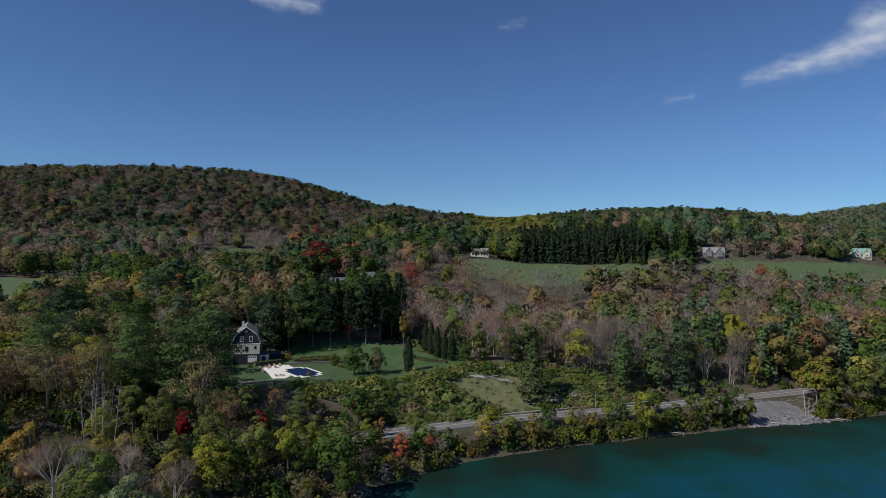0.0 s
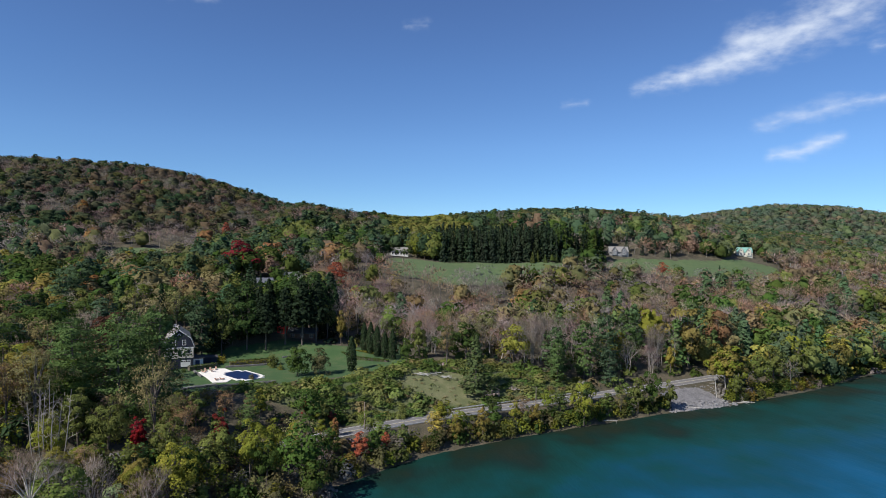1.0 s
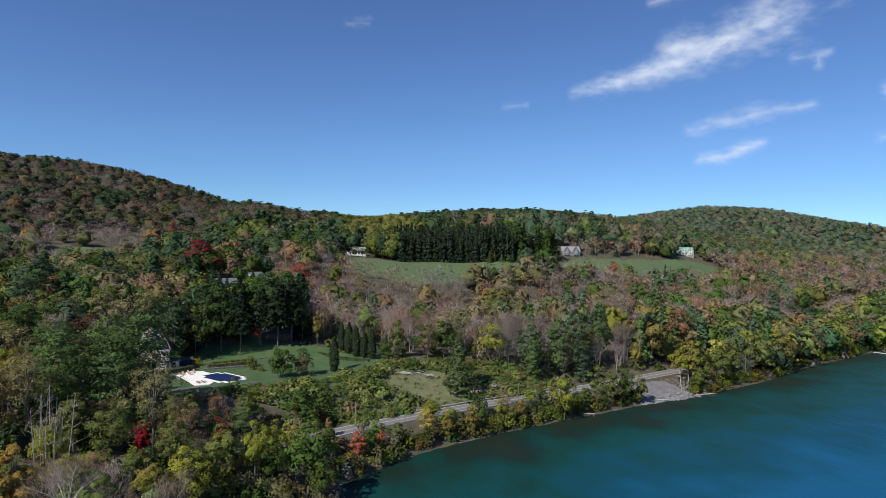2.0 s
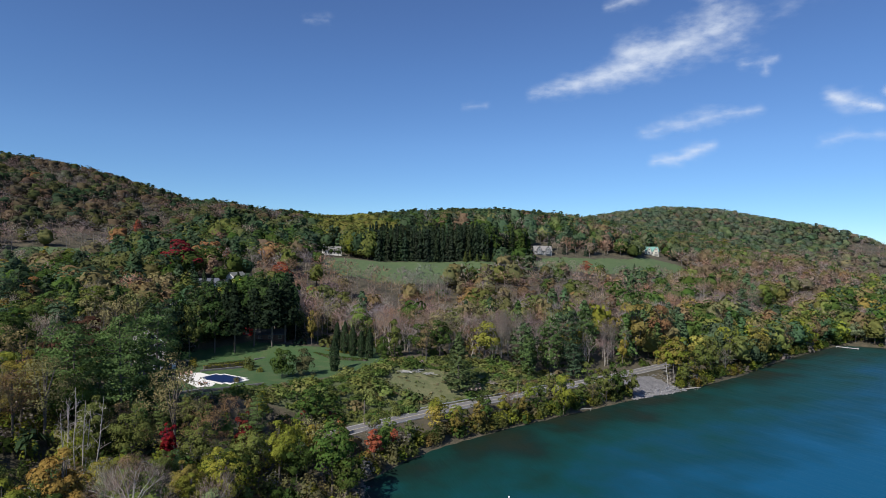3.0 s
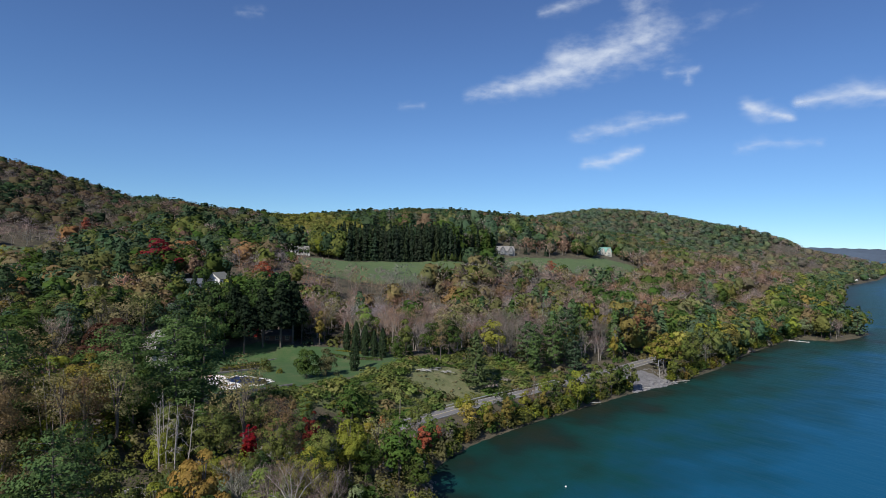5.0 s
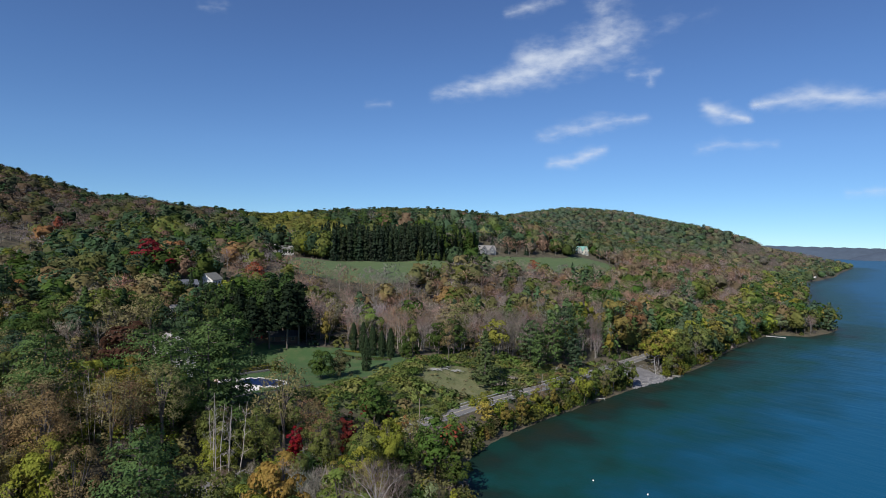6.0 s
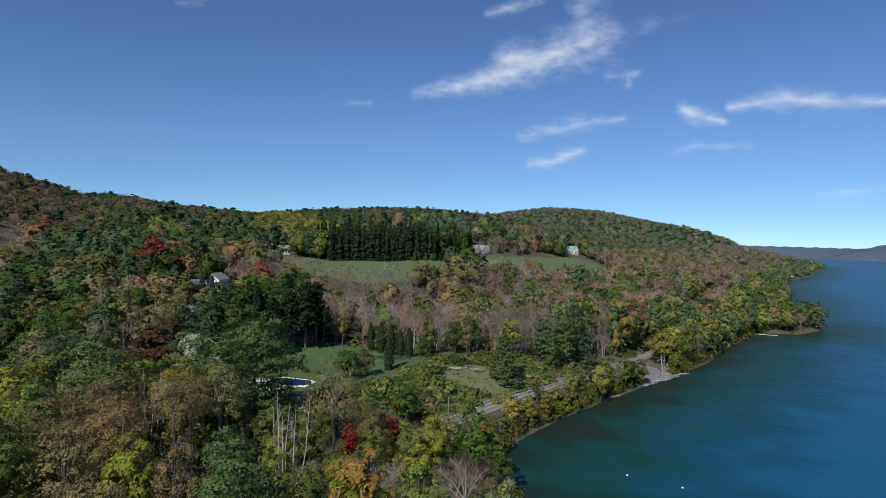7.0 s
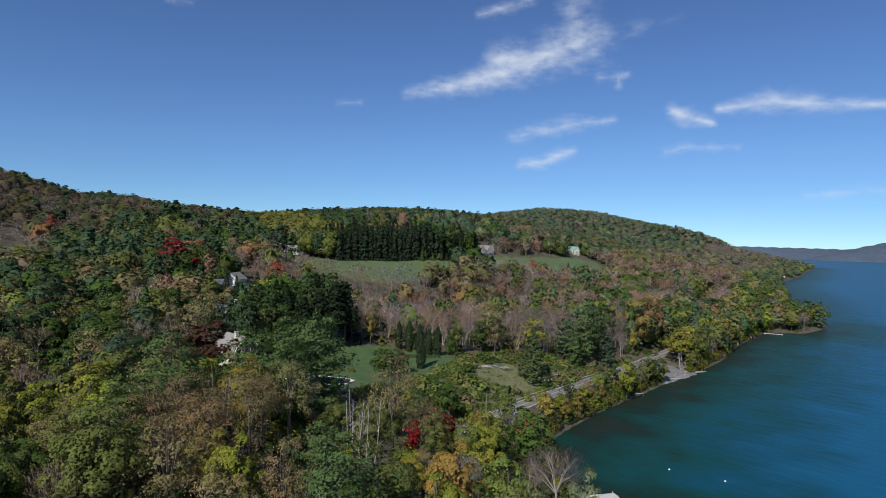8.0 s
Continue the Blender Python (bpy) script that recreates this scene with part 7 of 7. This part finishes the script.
def cloud(strokes, strength=1.0, label="thin white wind-drawn cloud"):
    """A cloud drawn by strokes of (azimuth, elevation, half width, thickness) places, fading to its edges."""
    lines = [np.array([(*p, 1.0)[:4] for p in st], float) for st in strokes]
    every = np.concatenate(lines)
    pad = every[:, 2].max() * 2.5
    az = np.linspace(every[:, 0].min() - pad, every[:, 0].max() + pad, 84)
    el = np.linspace(every[:, 1].min() - pad, every[:, 1].max() + pad, 44)
    A, E = np.meshgrid(az, el)
    body = np.zeros(A.shape)
    for ln in lines:
        for (a0, e0, r0, t0), (a1, e1, r1, t1) in zip(ln[:-1], ln[1:]):
            k = np.clip(((A - a0) * (a1 - a0) + (E - e0) * (e1 - e0)) / ((a1 - a0) ** 2 + (e1 - e0) ** 2), 0, 1)
            dist = np.hypot(A - a0 - k * (a1 - a0), E - e0 - k * (e1 - e0)) / (1.3 * (r0 + (r1 - r0) * k))
            b = np.clip(1 - dist / 1.9, 0, 1) * (t0 + (t1 - t0) * k)
            body = np.maximum(body, b)
    a, e, reach = np.radians(A.ravel()), np.radians(E.ravel()), 4550
    verts = np.column_stack([-85 + reach * np.sin(a) * np.cos(e), 14 + reach * np.cos(a) * np.cos(e), 61.5 + reach * np.sin(e)])
    faces = [(j * 84 + i, j * 84 + i + 1, (j + 1) * 84 + i + 1, (j + 1) * 84 + i) for j in range(43) for i in range(83)]
    ob = mesh_object("cloud", verts, faces, [CIRRUS], None, True)
    at = ob.data.attributes.new("body", "FLOAT", "POINT")
    at.data.foreach_set("value", (strength * body.ravel()).astype(np.float32))
    return tagged(ob, label, "cloud", kind="structure")


cloud([[(26.9, 13.3, 0.5, 0.8), (30.5, 14.1, 0.65, 0.9), (33.7, 14.8, 0.85, 1.0), (36.5, 15.6, 1.0, 1.0), (40.4, 16.5, 1.2, 0.75), (44.0, 16.6, 0.9, 0.55)], [(35.2, 16.4, 1.0), (36.4, 16.5, 1.1), (38.5, 16.3, 1.0, 0.9)], [(38.5, 16.3, 0.9), (40.4, 17.2, 1.4, 0.9), (42.8, 18.0, 1.6, 0.9), (43.9, 17.0, 1.2, 0.7)],
       [(42.8, 18.2, 1.2, 0.8), (42.5, 19.4, 0.9, 0.8), (41.4, 20.5, 0.9, 0.7), (42.4, 21.6, 1.3, 0.6)], [(43.5, 18.2, 1.1, 0.8), (45.7, 18.5, 0.9, 0.55), (48.5, 18.8, 0.7, 0.35), (51.0, 19.4, 0.5, 0.2)]], 0.9, "long bright wind-drawn cloud")
cloud([[(36.6, 9.7, 0.45), (39.9, 10.4, 0.65), (42.4, 10.9, 0.6), (45.6, 11.1, 0.35)]], 0.66)
cloud([[(37.6, 7.3, 0.4), (39.5, 7.5, 0.5), (41.0, 8.1, 0.55), (42.1, 8.4, 0.4)]], 0.76)
cloud([[(44.4, 14.8, 0.35), (46.0, 14.8, 0.45), (46.8, 15.0, 0.3)], [(46.0, 14.7, 0.4), (46.1, 14.1, 0.3)]], 0.62)
cloud([[(50.7, 11.7, 0.5), (51.8, 11.2, 0.6), (53.9, 10.6, 0.3)]], 0.88)
cloud([[(54.4, 11.7, 0.35), (58.5, 12.0, 0.75), (61.9, 11.5, 0.55), (66.0, 11.1, 0.3)]], 0.76)
cloud([[(50.2, 8.3, 0.4), (52.3, 8.7, 0.5), (56.0, 8.4, 0.35)]], 0.55)
cloud([[(61.0, 4.4, 0.3), (64.5, 4.6, 0.4), (68.0, 4.6, 0.3)]], 0.5)
cloud([[(20.5, 12.3, 0.25), (22.6, 12.4, 0.3)]], 0.45)
cloud([[(33.2, 20.2, 0.3), (35.6, 20.8, 0.55), (38.0, 21.4, 0.5)]], 0.6)
cloud([[(-16.5, 20.5, 0.3), (-13.8, 20.5, 0.7), (-10.8, 20.4, 0.45)]], 0.7)
cloud([[(6.0, 19.1, 0.3), (8.0, 19.2, 0.4)]], 0.45)
